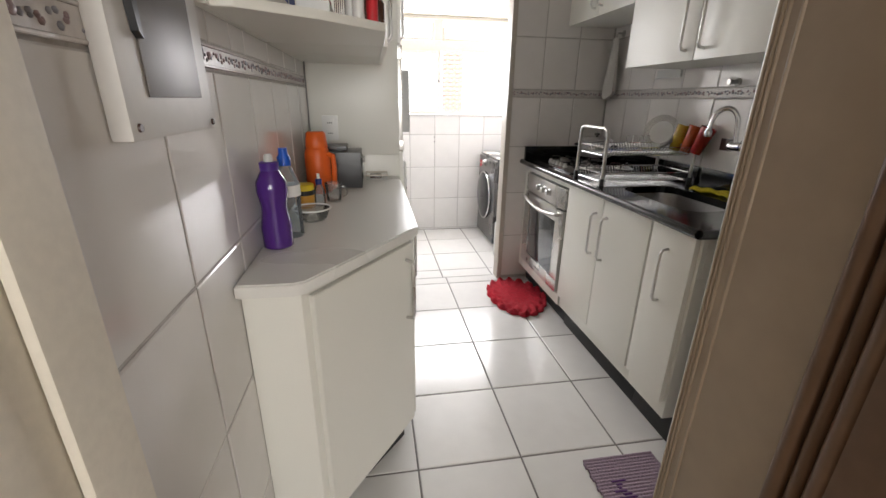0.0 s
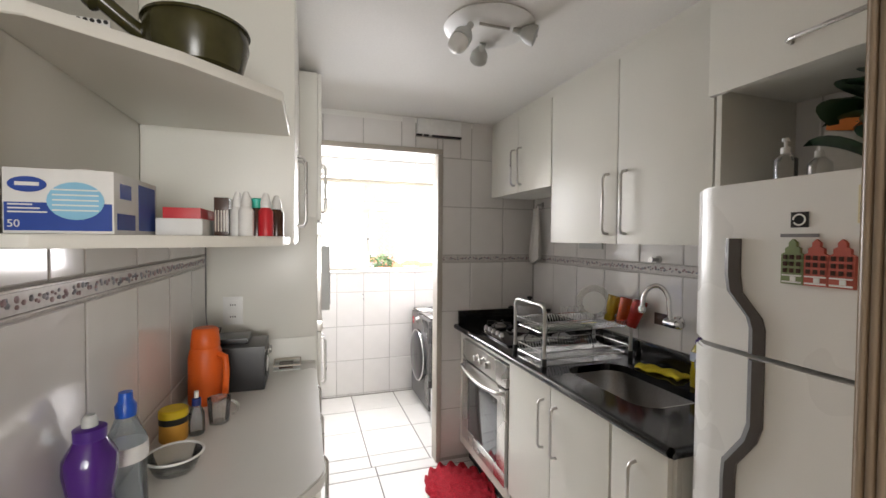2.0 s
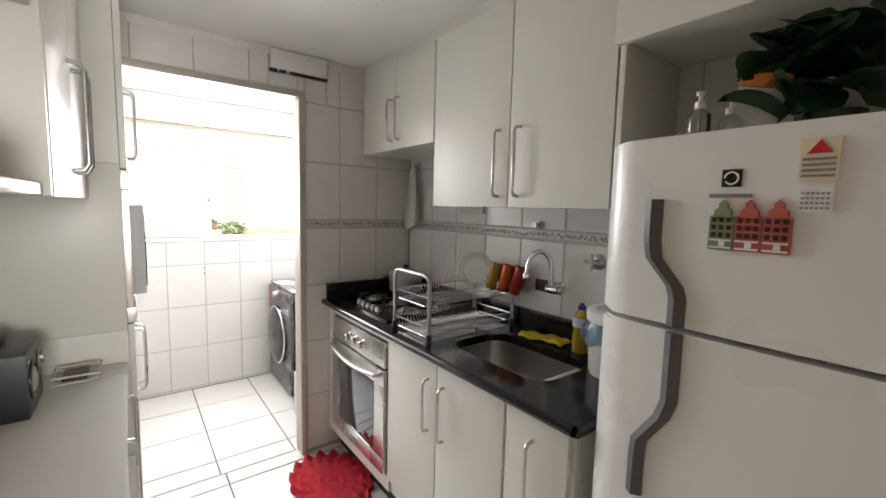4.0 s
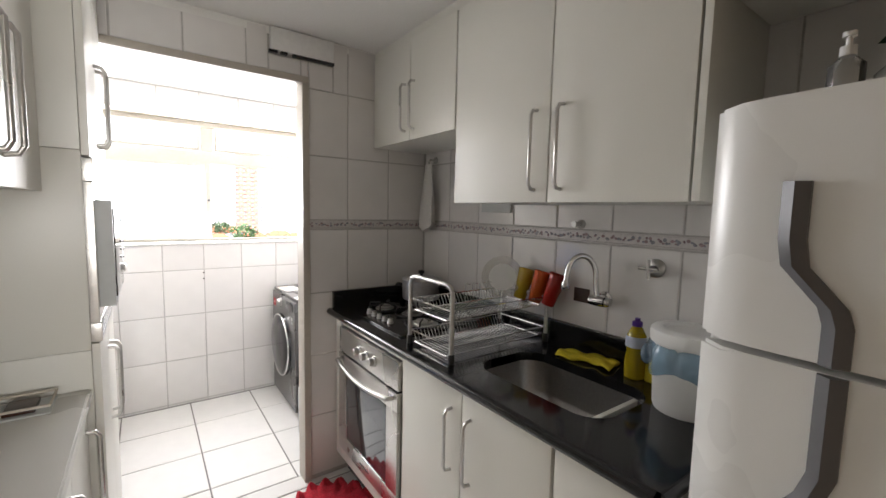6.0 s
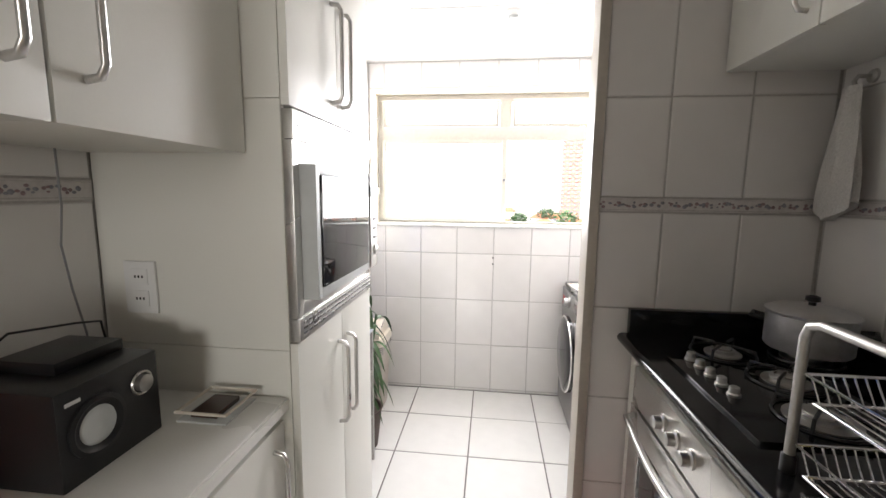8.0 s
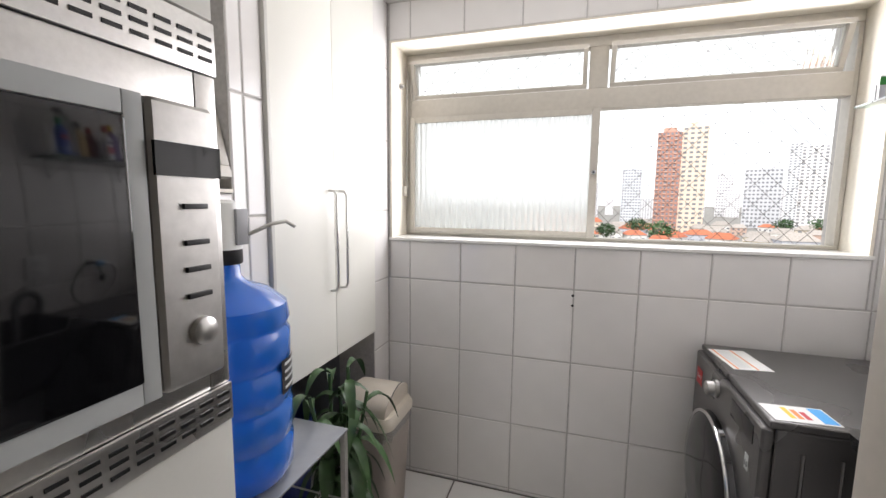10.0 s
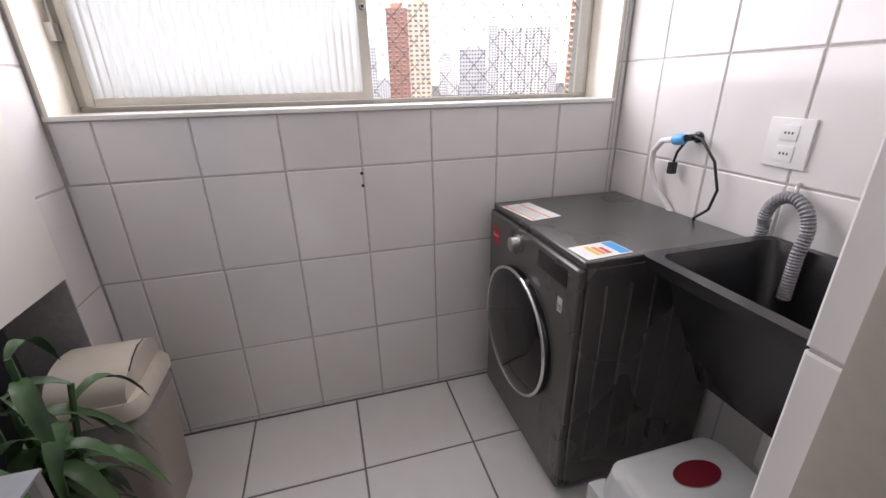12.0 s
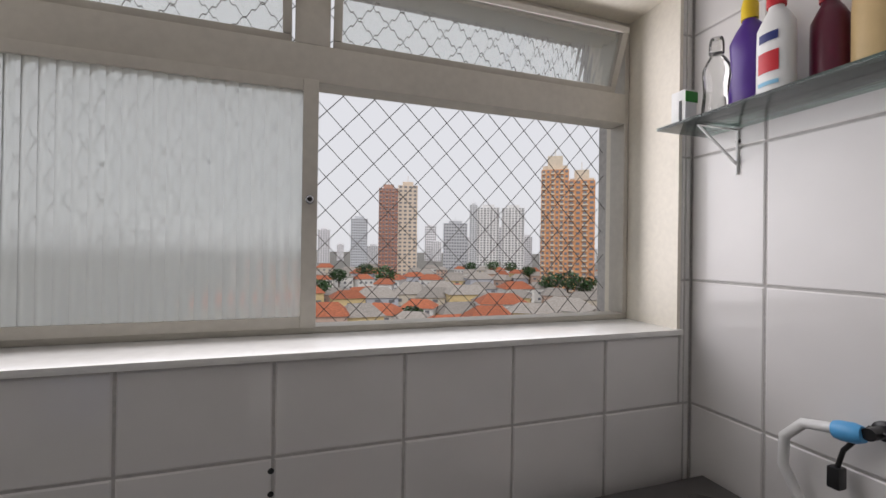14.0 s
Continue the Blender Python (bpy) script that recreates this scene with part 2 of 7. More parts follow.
def tube(bm, points, r, seg=8, closed=False):
    pts = [Vector(p) for p in points]
    rings = []
    n = len(pts)
    side = None
    for i, p in enumerate(pts):
        a = pts[i - 1] if (i or closed) else p
        b = pts[(i + 1) % n] if (i < n - 1 or closed) else p
        d = (b - a).normalized()
        if side is None:
            side = d.orthogonal().normalized()
        side = (side - d * side.dot(d))
        side = side.normalized() if side.length > 1e-6 else d.orthogonal().normalized()
        up = d.cross(side)
        rings.append([bm.verts.new(p + r * (math.cos(2 * math.pi * k / seg) * side + math.sin(2 * math.pi * k / seg) * up)) for k in range(seg)])
    pairs = list(zip(rings, rings[1:])) + ([(rings[-1], rings[0])] if closed else [])
    for p, q in pairs:
        for k in range(seg):
            j = (k + 1) % seg
            bm.faces.new((p[k], p[j], q[j], q[k]))
    if not closed:
        bm.faces.new(rings[0][::-1])
        bm.faces.new(rings[-1])
    return bm


def pipe(name, points, r, material, parent=None, seg=8, closed=False):
    return make(name, tube(bmesh.new(), points, r, seg, closed), material, parent, 50)


def arc(c, r, a0, a1, n, u, v):
    """Points on an arc about c in the plane of u and v."""
    c, u, v = Vector(c), Vector(u), Vector(v)
    return [c + r * (math.cos(radians(a0 + (a1 - a0) * i / n)) * u + math.sin(radians(a0 + (a1 - a0) * i / n)) * v) for i in range(n + 1)]


def handle(parent, p, q, out, r=0.006, stand=0.03):
    """Bow handle from p to q, standing off along out."""
    p, q, o = Vector(p), Vector(q), Vector(out)
    d = (q - p).normalized()
    pts = [p, p + o * stand * 0.7 + d * 0.003, p + o * stand + d * 0.018, q + o * stand - d * 0.018, q + o * stand * 0.7 - d * 0.003, q]
    return pipe("handle", pts, r, STEEL, parent)


def blob(bm, x, y, z, sx, sy, sz, sub=2):
    r = bmesh.ops.create_icosphere(bm, subdivisions=sub, radius=1)
    bmesh.ops.scale(bm, vec=(sx, sy, sz), verts=r["verts"])
    bmesh.ops.translate(bm, vec=(x, y, z), verts=r["verts"])
    return bm


def prism(bm, outline, z0, z1):
    """Upright prism over an outline of (x, y)."""
    lo = [bm.verts.new((x, y, z0)) for x, y in outline]
    hi = [bm.verts.new((x, y, z1)) for x, y in outline]
    n = len(lo)
    for i in range(n):
        bm.faces.new((lo[i], lo[(i + 1) % n], hi[(i + 1) % n], hi[i]))
    bm.faces.new(lo[::-1])
    bm.faces.new(hi)
    return bm


def words(name, text, size, m, material, parent=None):
    cu = bpy.data.curves.new(name, "FONT")
    cu.body, cu.size, cu.align_x, cu.align_y, cu.extrude = text, size, "CENTER", "CENTER", 0.0004
    tmp = new(name, cu)
    me = bpy.data.meshes.new_from_object(tmp.evaluated_get(bpy.context.evaluated_depsgraph_get()))
    bpy.data.objects.remove(tmp)
    me.materials.clear()
    me.materials.append(material)
    me.transform(m)
    ob = new(name, me)
    if parent:
        ob.parent = parent
        ob.matrix_parent_inverse = Matrix.Translation(-parent.location)
    return ob


def structure(name, boxes, material, label):
    bm = bmesh.new()
    for b in boxes:
        box(bm, *b)
    return tagged(make(name, bm, material), label, kind="structure")


# ---- the large structure ----
XL, XR, YD, YD2, YW = 0.018, 2.005, 3.06, 3.20, 4.425
XLL, XLR, ZC, ZL = 0.09, 1.997, 2.31, 2.275
G = 0.003   # grout depth behind the tile faces

floor = structure("floor", [(-0.7, 2.3, 0.30, 4.7, -0.15, -G)], FLOORGROUT, "glossy white square floor tiles with dark grout joints")
structure("floor_room", [(-2.5, 2.9, -3.3, 0.30, -0.15, 0.0)], mat("brown_room_floor", (0.25, 0.17, 0.11), 0.4), "brown wooden floor of the adjoining room")
structure("ceiling", [(-0.2, 2.2, 0.36, YD, ZC, ZC + 0.12), (-0.6, 2.2, YD, 4.6, ZL, ZC + 0.12)], PAINT, "plain white painted ceiling")
structure("ceiling_room", [(-2.5, 2.9, -3.3, 0.36, 2.5, 2.6)], PAINT, "white painted ceiling of the adjoining room")
wall_west = structure("wall_west", [(-0.12, XL - G, 0.30, YD, 0, ZC)], GROUT, "kitchen wall of glazed white tiles with a relief border")
wall_east = structure("wall_east", [(XR + G, 2.17, 0.52, YD2, 0, ZC)], GROUT, "kitchen wall of glazed white tiles with a fruit border")
wall_divider = structure("wall_divider", [(1.305, XR + G, YD + G, YD2 - G, 0, ZC), (-0.12, XLL - G, YD, YD2 - G, 0, ZC), (XLL, 1.305, YD + G, YD2 - G, 2.115, ZC)], GROUT,
                         "tiled dividing wall with a doorless opening to the laundry")
wall_laundry_east = structure("wall_laundry_east", [(XLR + G, 2.17, YD2, 4.75, 0, ZC)], GROUT, "laundry wall of glazed white tiles")
wall_north = structure("wall_north", [(-0.6, 2.17, YW + G, 4.75, 0, 1.195), (-0.6, 2.17, YW + G, 4.75, 2.105, ZC), (-0.6, 0.10, YW + G, 4.75, 1.195, 2.105), (1.957, 2.17, YW + G, 4.75, 1.195, 2.105)],
                       GROUT, "laundry window wall of glazed white tiles")
wall_laundry_west = structure("wall_laundry_west", [(-0.1, XLL - G, YD2 - G, 3.23, 0, ZC), (-0.1, XLL - G, 3.23, 3.47, 0, 1.39), (-0.1, XLL - G, 3.23, 3.47, 2.15, ZC), (-0.1, XLL - G, 3.47, 3.615, 0, ZC),
                              (-0.1, XLL - G, 4.27, YW + G, 0, ZC), (-0.1, XLL - G, 3.615, 4.27, 2.235, ZC)], GROUT, "laundry wall of glazed white tiles with a cupboard niche")
# dark grey on the niche walls paints in the shade of the recess
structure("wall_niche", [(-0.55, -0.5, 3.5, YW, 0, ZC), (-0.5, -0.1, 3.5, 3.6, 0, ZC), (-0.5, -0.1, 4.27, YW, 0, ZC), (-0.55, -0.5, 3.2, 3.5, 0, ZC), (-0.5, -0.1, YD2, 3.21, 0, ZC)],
          mat("niche_shade_grey", (0.25, 0.25, 0.26), 0.8), "open niche below the cupboard, its dimness painted grey")
structure("wall_south", [(0.815, 2.17, 0.36, 0.582, 0, ZC), (-0.3, -0.02, 0.30, 0.36, 0, 2.5), (-0.02, 0.815, 0.36, 0.50, 2.14, 2.5), (0.815, 2.9, 0.24, 0.36, 0, 2.5), (-2.5, -0.3, 0.24, 0.36, 0, 2.5)],
          WALLTAN, "tan painted wall beside the kitchen doorway")
structure("wall_room", [(-2.6, -2.5, -3.0, 0.3, 0, 2.5), (2.9, 3.0, -3.0, 0.3, 0, 2.5), (-2.6, -0.05, -3.1, -3.0, 0, 2.5), (1.15, 3.0, -3.1, -3.0, 0, 2.5), (-0.05, 1.15, -3.1, -3.0, 0, 0.95), (-0.05, 1.15, -3.1, -3.0, 2.05, 2.5)],
          mat("cream_room_wall", (0.62, 0.55, 0.45), 0.7), "cream painted wall of the adjoining room with its window")

# laundry doorway frame and the kitchen door frame
df = thing("door_frame", 0.9, YD, 0, "beige painted metal frame round the laundry opening", "door frame", kind="structure")
block("jamb", 1.268, 1.302, YD - 0.012, YD2 - 0.05, 0.0, 2.078, BEIGE, df, 0.004)
block("head", 0.10, 1.302, YD - 0.012, YD2 - 0.05, 2.08, 2.112, BEIGE, df, 0.004)
kf = thing("kitchen_door_frame", 0.4, 0.45, 0, "cream varnished wooden frame of the kitchen doorway", "door frame", kind="structure")
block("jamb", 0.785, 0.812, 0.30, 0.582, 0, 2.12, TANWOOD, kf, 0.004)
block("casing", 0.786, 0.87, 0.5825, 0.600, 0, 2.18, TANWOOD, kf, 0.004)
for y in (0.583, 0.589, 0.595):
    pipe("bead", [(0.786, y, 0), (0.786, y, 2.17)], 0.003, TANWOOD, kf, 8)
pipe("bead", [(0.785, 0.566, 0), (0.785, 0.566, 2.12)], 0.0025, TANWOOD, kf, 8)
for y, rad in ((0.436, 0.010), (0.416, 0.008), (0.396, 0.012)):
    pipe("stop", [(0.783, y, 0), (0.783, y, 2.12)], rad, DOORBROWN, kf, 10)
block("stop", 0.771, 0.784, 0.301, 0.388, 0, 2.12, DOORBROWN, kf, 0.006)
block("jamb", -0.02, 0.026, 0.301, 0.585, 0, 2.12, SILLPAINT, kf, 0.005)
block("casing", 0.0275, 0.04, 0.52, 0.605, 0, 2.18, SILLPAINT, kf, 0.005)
block("head", 0.028, 0.783, 0.362, 0.515, 2.122, 2.138, TANWOOD, kf, 0.003)

# window: painted steel frame with a sliding sash, an open bay and two tilted vents
WY = 4.62
win = thing("window_1", 1.03, WY, 1.2, "aged cream steel window with fluted glass and tilted top vents", "window", kind="structure")
fb = bmesh.new()
for b in [(0.112, 1.945, 4.60, 4.66, 1.199, 1.215), (0.112, 1.945, 4.60, 4.66, 2.055, 2.098), (0.112, 0.142, 4.60, 4.66, 1.216, 2.054), (1.928, 1.945, 4.60, 4.66, 1.216, 2.054),
          (0.1425, 1.9275, 4.595, 4.66, 1.79, 1.878), (0.985, 1.065, 4.598, 4.66, 1.879, 2.0545)]:
    box(fb, *b, 0.004)
make("frame", fb, WINFRAME, win, 35)
sb = bmesh.new()
for b in [(0.143, 0.166, 4.575, 4.594, 1.217, 1.789), (1.006, 1.040, 4.575, 4.594, 1.217, 1.789), (0.167, 1.0055, 4.577, 4.594, 1.217, 1.242), (0.167, 1.0055, 4.577, 4.594, 1.762, 1.789)]:
    box(sb, *b, 0.003)
make("sash", sb, WINFRAME, win, 35)

def fluted_pane(w, h, pitch=0.027, depth=0.006):
    """Ribbed sheet in the xz plane, its lower left corner at the origin."""
    bm = bmesh.new()
    n = int(w / pitch) * 6
    front = []
    for i in range(n + 1):
        y = -abs(math.sin(math.pi * i / 6)) * depth
        front.append((bm.verts.new((w * i / n, y, 0)), bm.verts.new((w * i / n, y, h))))
    for a, b in zip(front, front[1:]):
        bm.faces.new((a[0], b[0], b[1], a[1]))
    back = [bm.verts.new(c) for c in ((0, 0.004, 0), (w, 0.004, 0), (w, 0.004, h), (0, 0.004, h))]
    bm.faces.new(back[::-1])
    return bm


def put_pane(bm, m, glass):
    bmesh.ops.transform(bm, matrix=m, verts=bm.verts)
    ob = make("pane", bm, glass, win, 30)
    ob.visible_shadow = False
    return ob


put_pane(fluted_pane(0.84, 0.52), pose(0.1665, 4.586, 1.242), FLUTED)
for x0, x1 in ((0.15, 0.978), (1.072, 1.898)):
    tilt = pose(0, 4.62, 1.885, 20)
    vb = bmesh.new()
    for b in [(x0, x1, -0.012, 0.012, 0, 0.018), (x0, x1, -0.012, 0.012, 0.165, 0.182), (x0, x0 + 0.02, -0.012, 0.012, 0.0185, 0.1645), (x1 - 0.02, x1, -0.012, 0.012, 0.0185, 0.1645)]:
        box(vb, *b, 0.003)
    bmesh.ops.transform(vb, matrix=tilt, verts=vb.verts)
    make("vent", vb, WINFRAME, win, 35)
    put_pane(fluted_pane(x1 - x0 - 0.042, 0.145, 0.02, 0.0015), tilt @ pose(x0 + 0.021, 0, 0.019), VENTGLASS)
kb = lathe(bmesh.new(), [(0.009, 0), (0.009, 0.02), (0.006, 0.025)], 1.023, 4.576, 1.51, 12, pose(0, 0, 0, 90))
make("knob", kb, BLACK, win, 40)
lb = tube(bmesh.new(), [(0.125, 4.59, 2.02), (0.122, 4.58, 1.95), (0.128, 4.57, 1.7), (0.122, 4.575, 1.50), (0.13, 4.56, 1.43)], 0.004, 6)
box(lb, 0.11, 0.135, 4.55, 4.58, 1.40, 1.45, 0.004)
make("catch", lb, DULL, win, 40)
structure("window_reveal", [(0.101, 0.1115, YW - 0.004, 4.70, 1.2, 2.10), (1.9465, 1.957, YW - 0.004, 4.70, 1.2, 2.10), (0.101, 1.957, YW - 0.004, 4.70, 2.0985, 2.107)], SILLPAINT, "cream painted plaster reveal of the window")
tagged(block("window_sill", 0.098, 1.96, YW - 0.012, 4.5985, 1.186, 1.2, mat("white_sill", (0.8, 0.79, 0.76), 0.22), None, 0.003), "glossy white window sill", kind="structure")

# safety net outside the window
nb = bmesh.new()
x0, x1, z0, z1, c = 0.12, 1.94, 1.21, 2.09, 0.041
for s in (1, -1):
    k = -40
    while k < 100:
        # line x - x0 = k*2c + s*(z - z0)*0.95
        a, b = x0 + k * 2 * c, x0 + k * 2 * c + s * (z1 - z0) * 0.95
        pts = []
        for i in range(25):
            f = i / 24
            x = a + (b - a) * f
            if x0 <= x <= x1:
                pts.append((x, 4.70 + 0.008 * math.sin(3 * x), z0 + (z1 - z0) * f - 0.012 * math.sin(math.pi * (x - x0) / (x1 - x0))))
        if len(pts) > 1:
            tube(nb, pts, 0.0013, 4)
        k += 1
tagged(make("safety_net", nb, NETSTRING), "grey knotted diamond safety net outside the window", "safety net", kind="stuff")

# ---- kitchen: units on the sink side ----
XB, XU = 1.43, 1.66


def base_unit(y0, y1, doors):
    u = thing("base_cabinet", 1.7, (y0 + y1) / 2, 0, "cream laminate base cabinet with steel bow handles under the granite counter", "cabinet", "base cabinets")
    block("body", XB + 0.022, XR - 0.002, y0, y1, 0.13, 0.745, LAMINATE, u)
    block("rail", XB + 0.022, XB + 0.04, y0, y1, 0.746, 0.905, LAMINATE, u)
    block("side", XB + 0.041, XR - 0.002, y0, y0 + 0.016, 0.746, 0.905, LAMINATE, u)
    block("plinth", XB + 0.07, XR - 0.05, y0, y1, 0.0, 0.129, KICK, u)
    for a, b, hy in doors:
        d = block("door", XB, XB + 0.02, a + 0.002, b - 0.002, 0.205, 0.895, LAMINATE, u, 0.002)
        handle(u, (XB, hy, 0.60), (XB, hy, 0.815), (-1, 0, 0))
    return u


base_unit(1.575, 2.318, [(1.578, 1.94, 1.895), (1.942, 2.316, 1.995)])
base_unit(1.325, 1.572, [(1.335, 1.57, 1.46)])

ov = thing("built_in_oven", 1.7, 2.66, 0, "built-in stainless steel oven with mirrored door and bow handle", "oven")
block("body", XB + 0.03, XR - 0.06, 2.345, 2.965, 0.205, 0.86, BLACK, ov)
block("housing", XB + 0.012, XB + 0.05, 2.322, 2.341, 0.13, 0.905, LAMINATE, ov)
block("housing", XB + 0.012, XB + 0.05, 2.975, 3.05, 0.13, 0.905, LAMINATE, ov)
block("housing", XB + 0.012, XB + 0.05, 2.3415, 2.9745, 0.13, 0.20, LAMINATE, ov)
block("housing", XB + 0.012, XB + 0.05, 2.3415, 2.9745, 0.866, 0.905, LAMINATE, ov)
block("plinth", XB + 0.08, XB + 0.10, 2.32, 3.05, 0.0, 0.129, KICK, ov)
block("control_panel", XB - 0.005, XB + 0.028, 2.347, 2.963, 0.735, 0.858, STEEL, ov, 0.004)
ob_ = bmesh.new()
for b in [(XB - 0.008, XB + 0.028, 2.347, 2.963, 0.21, 0.285), (XB - 0.008, XB + 0.028, 2.347, 2.963, 0.645, 0.728), (XB - 0.008, XB + 0.028, 2.347, 2.44, 0.2855, 0.6445), (XB - 0.008, XB + 0.028, 2.87, 2.963, 0.2855, 0.6445)]:
    box(ob_, *b, 0.002)
make("door", ob_, STEEL, ov, 35)
block("window", XB - 0.004, XB + 0.02, 2.441, 2.869, 0.286, 0.644, OVENGLASS, ov)
pipe("handle", [(XB - 0.008, 2.93, 0.70)] + [(XB - 0.034 - 0.008 * math.sin(math.pi * i / 10), 2.92 - 0.53 * i / 10, 0.698 - 0.028 * math.sin(math.pi * i / 10)) for i in range(11)] + [(XB - 0.008, 2.38, 0.70)], 0.0105, DULL, ov, 10)
for y in (2.72, 2.64, 2.56):
    turned("knob", [(0.024, 0), (0.024, 0.006), (0.018, 0.009), (0.017, 0.028), (0.013, 0.031)], XB - 0.005, y, 0.797, STEEL, ov, 20, pose(0, 0, 0, 0, -90))
block("rule", XB - 0.0095, XB - 0.0085, 2.60, 2.70, 0.245, 0.25, BLACK, ov, 0)

# granite counter with sink hole
CY0, CY1, CX0, CX1 = 1.30, 3.05, 1.405, XR - 0.002
SX0, SX1, SY0, SY1 = 1.53, 1.83, 1.52, 2.01
ct = thing("granite_counter", 1.7, 2.2, 0.9, "polished black granite counter with upstand and bullnose edge", "counter")


def rounded(x0, x1, y0, y1, r, n=6):
    out = []
    for cx, cy, a in ((x1 - r, y1 - r, 0), (x0 + r, y1 - r, 90), (x0 + r, y0 + r, 180), (x1 - r, y0 + r, 270)):
        out += [(cx + r * math.cos(radians(a + 90 * i / n)), cy + r * math.sin(radians(a + 90 * i / n))) for i in range(n + 1)]
    return out


tb = bmesh.new()
for b in [(CX0, SX0, CY0, CY1, 0.907, 0.94), (SX1, CX1, CY0, CY1, 0.907, 0.94), (SX0, SX1, CY0, SY0, 0.907, 0.94), (SX0, SX1, SY1, CY1, 0.907, 0.94)]:
    box(tb, *b)
bmesh.ops.remove_doubles(tb, verts=tb.verts, dist=0.0005)
make("top", tb, GRANITE, ct)
pipe("edge", [(CX0, CY0 + 0.005, 0.9235), (CX0, CY1 - 0.001, 0.9235)], 0.0168, GRANITE, ct, 14)
pipe("edge", [(CX0, CY0, 0.9235), (CX1, CY0, 0.9235)], 0.0166, GRANITE, ct, 14)
block("upstand", CX1 - 0.022, CX1, CY0 + 0.002, CY1 - 0.024, 0.9405, 1.03, GRANITE, ct, 0.003)
block("upstand", 1.421, CX1, CY1 - 0.022, CY1 + 0.006, 0.9405, 1.03, GRANITE, ct, 0.003)

sk = thing("sink", 1.68, 1.77, 0.75, "undermounted stainless steel sink bowl", "sink")
sbm = bmesh.new()
rings = []
for ins, z in ((0.0, 0.915), (0.002, 0.905), (0.012, 0.80), (0.03, 0.775), (0.07, 0.768)):
    rings.append([sbm.verts.new((x, y, z)) for x, y in rounded(SX0 + ins - 0.004, SX1 - ins + 0.004, SY0 + ins - 0.004, SY1 - ins + 0.004, 0.09)])
for p, q in zip(rings, rings[1:]):
    for i in range(len(p)):
        sbm.faces.new((p[i], p[(i + 1) % len(p)], q[(i + 1) % len(p)], q[i]))
sbm.faces.new(rings[-1])
make("bowl", sbm, mat("worn_sink_steel", (0.33, 0.32, 0.31), 0.32, metal=1.0, grain=0.1, scale=120), sk, 50)
turned("drain", [(0.035, 0), (0.035, 0.003), (0.02, 0.004), (0.012, 0.001)], 1.68, 1.77, 0.7685, CHROME, sk)
cb = bmesh.new()
outer, inner = rounded(SX0 - 0.002, SX1 + 0.002, SY0 - 0.002, SY1 + 0.002, 0.001), rounded(SX0, SX1, SY0, SY1, 0.088)
for lev in (0.9395,):
    vo = [cb.verts.new((x, y, lev)) for x, y in outer]
    vi = [cb.verts.new((x, y, lev)) for x, y in inner]
    vd = [cb.verts.new((x, y, 0.908)) for x, y in inner]
    n = len(vo)
    for i in range(n):
        j = (i + 1) % n
        cb.faces.new((vo[i], vo[j], vi[j], vi[i]))
        cb.faces.new((vi[i], vi[j], vd[j], vd[i]))
make("cutout", cb, GRANITE, ct)

# wall cabinets, sink side


def wall_unit(y0, y1, z0, doors, hz):
    u = thing("wall_cabinet", 1.83, (y0 + y1) / 2, z0, "cream laminate wall cabinet with two doors and steel bow handles", "cabinet", "wall cabinets")
    block("body", XU + 0.02, XR - 0.002, y0, y1, z0, 2.268, LAMINATE, u)
    for a, b, hy in doors:
        block("door", XU, XU + 0.018, a + 0.0015, b - 0.0015, z0 - 0.002, 2.268, LAMINATE, u, 0.002)
        handle(u, (XU, hy, hz[0]), (XU, hy, hz[1]), (-1, 0, 0))
    return u


wall_unit(2.318, 3.055, 1.806, [(2.32, 2.675, 2.638), (2.677, 3.053, 2.718)], (1.85, 2.07))
wall_unit(1.40, 2.315, 1.506, [(1.402, 1.825, 1.775), (1.828, 2.313, 1.88)], (1.545, 1.80))
structure("trim", [(XU + 0.006, XR - 0.002, 0.60, 3.055, 2.27, ZC)], LAMINATE, "cream filler strip between cabinets and ceiling")
fu = thing("wall_cabinet", 1.8, 1.0, 1.98, "cream laminate cabinet over the fridge with a flap door", "cabinet", "wall cabinets")
block("side", XU + 0.002, XR - 0.002, 1.379, 1.397, 1.506, 2.268, LAMINATE, fu)
block("body", XU - 0.02, XR - 0.002, 0.62, 1.377, 1.985, 2.268, LAMINATE, fu)
block("door", XU - 0.042, XU - 0.022, 0.60, 1.39, 1.965, 2.268, LAMINATE, fu, 0.002)
handle(fu, (XU - 0.042, 0.90, 2.03), (XU - 0.042, 1.16, 2.03), (-1, 0, 0))

# fridge
FX, FY0, FY1 = 1.40, 0.625, 1.265
fg = thing("refrigerator", 1.72, 0.95, 0, "white two-door refrigerator with grey grips and magnets", "refrigerator")
block("body", FX + 0.065, XR - 0.03, FY0 + 0.004, FY1 - 0.004, 0.04, 1.645, FRIDGE, fg, 0.012, 3)


def curved_door(z0, z1):
    bm = bmesh.new()
    n = 16
    out = [(FX + 0.062, FY0), (FX + 0.062, FY1)]
    for i in range(n + 1):
        f = i / n
        y = FY1 - (FY1 - FY0) * f
        e = abs(2 * f - 1)
        out.append((FX + 0.012 * e * e + 0.03 * max(0, e - 0.9) / 0.1 * max(0, e - 0.9) / 0.1, y))
    prism(bm, out[::-1], z0, z1)
    es = [e for e in bm.edges if abs(e.verts[0].co.z - e.verts[1].co.z) < 1e-6]
    bmesh.ops.bevel(bm, geom=es, offset=0.006, segments=2, affect="EDGES")
    return make("door", bm, FRIDGE, fg, 40)


curved_door(1.262, 1.655)
curved_door(0.06, 1.25)


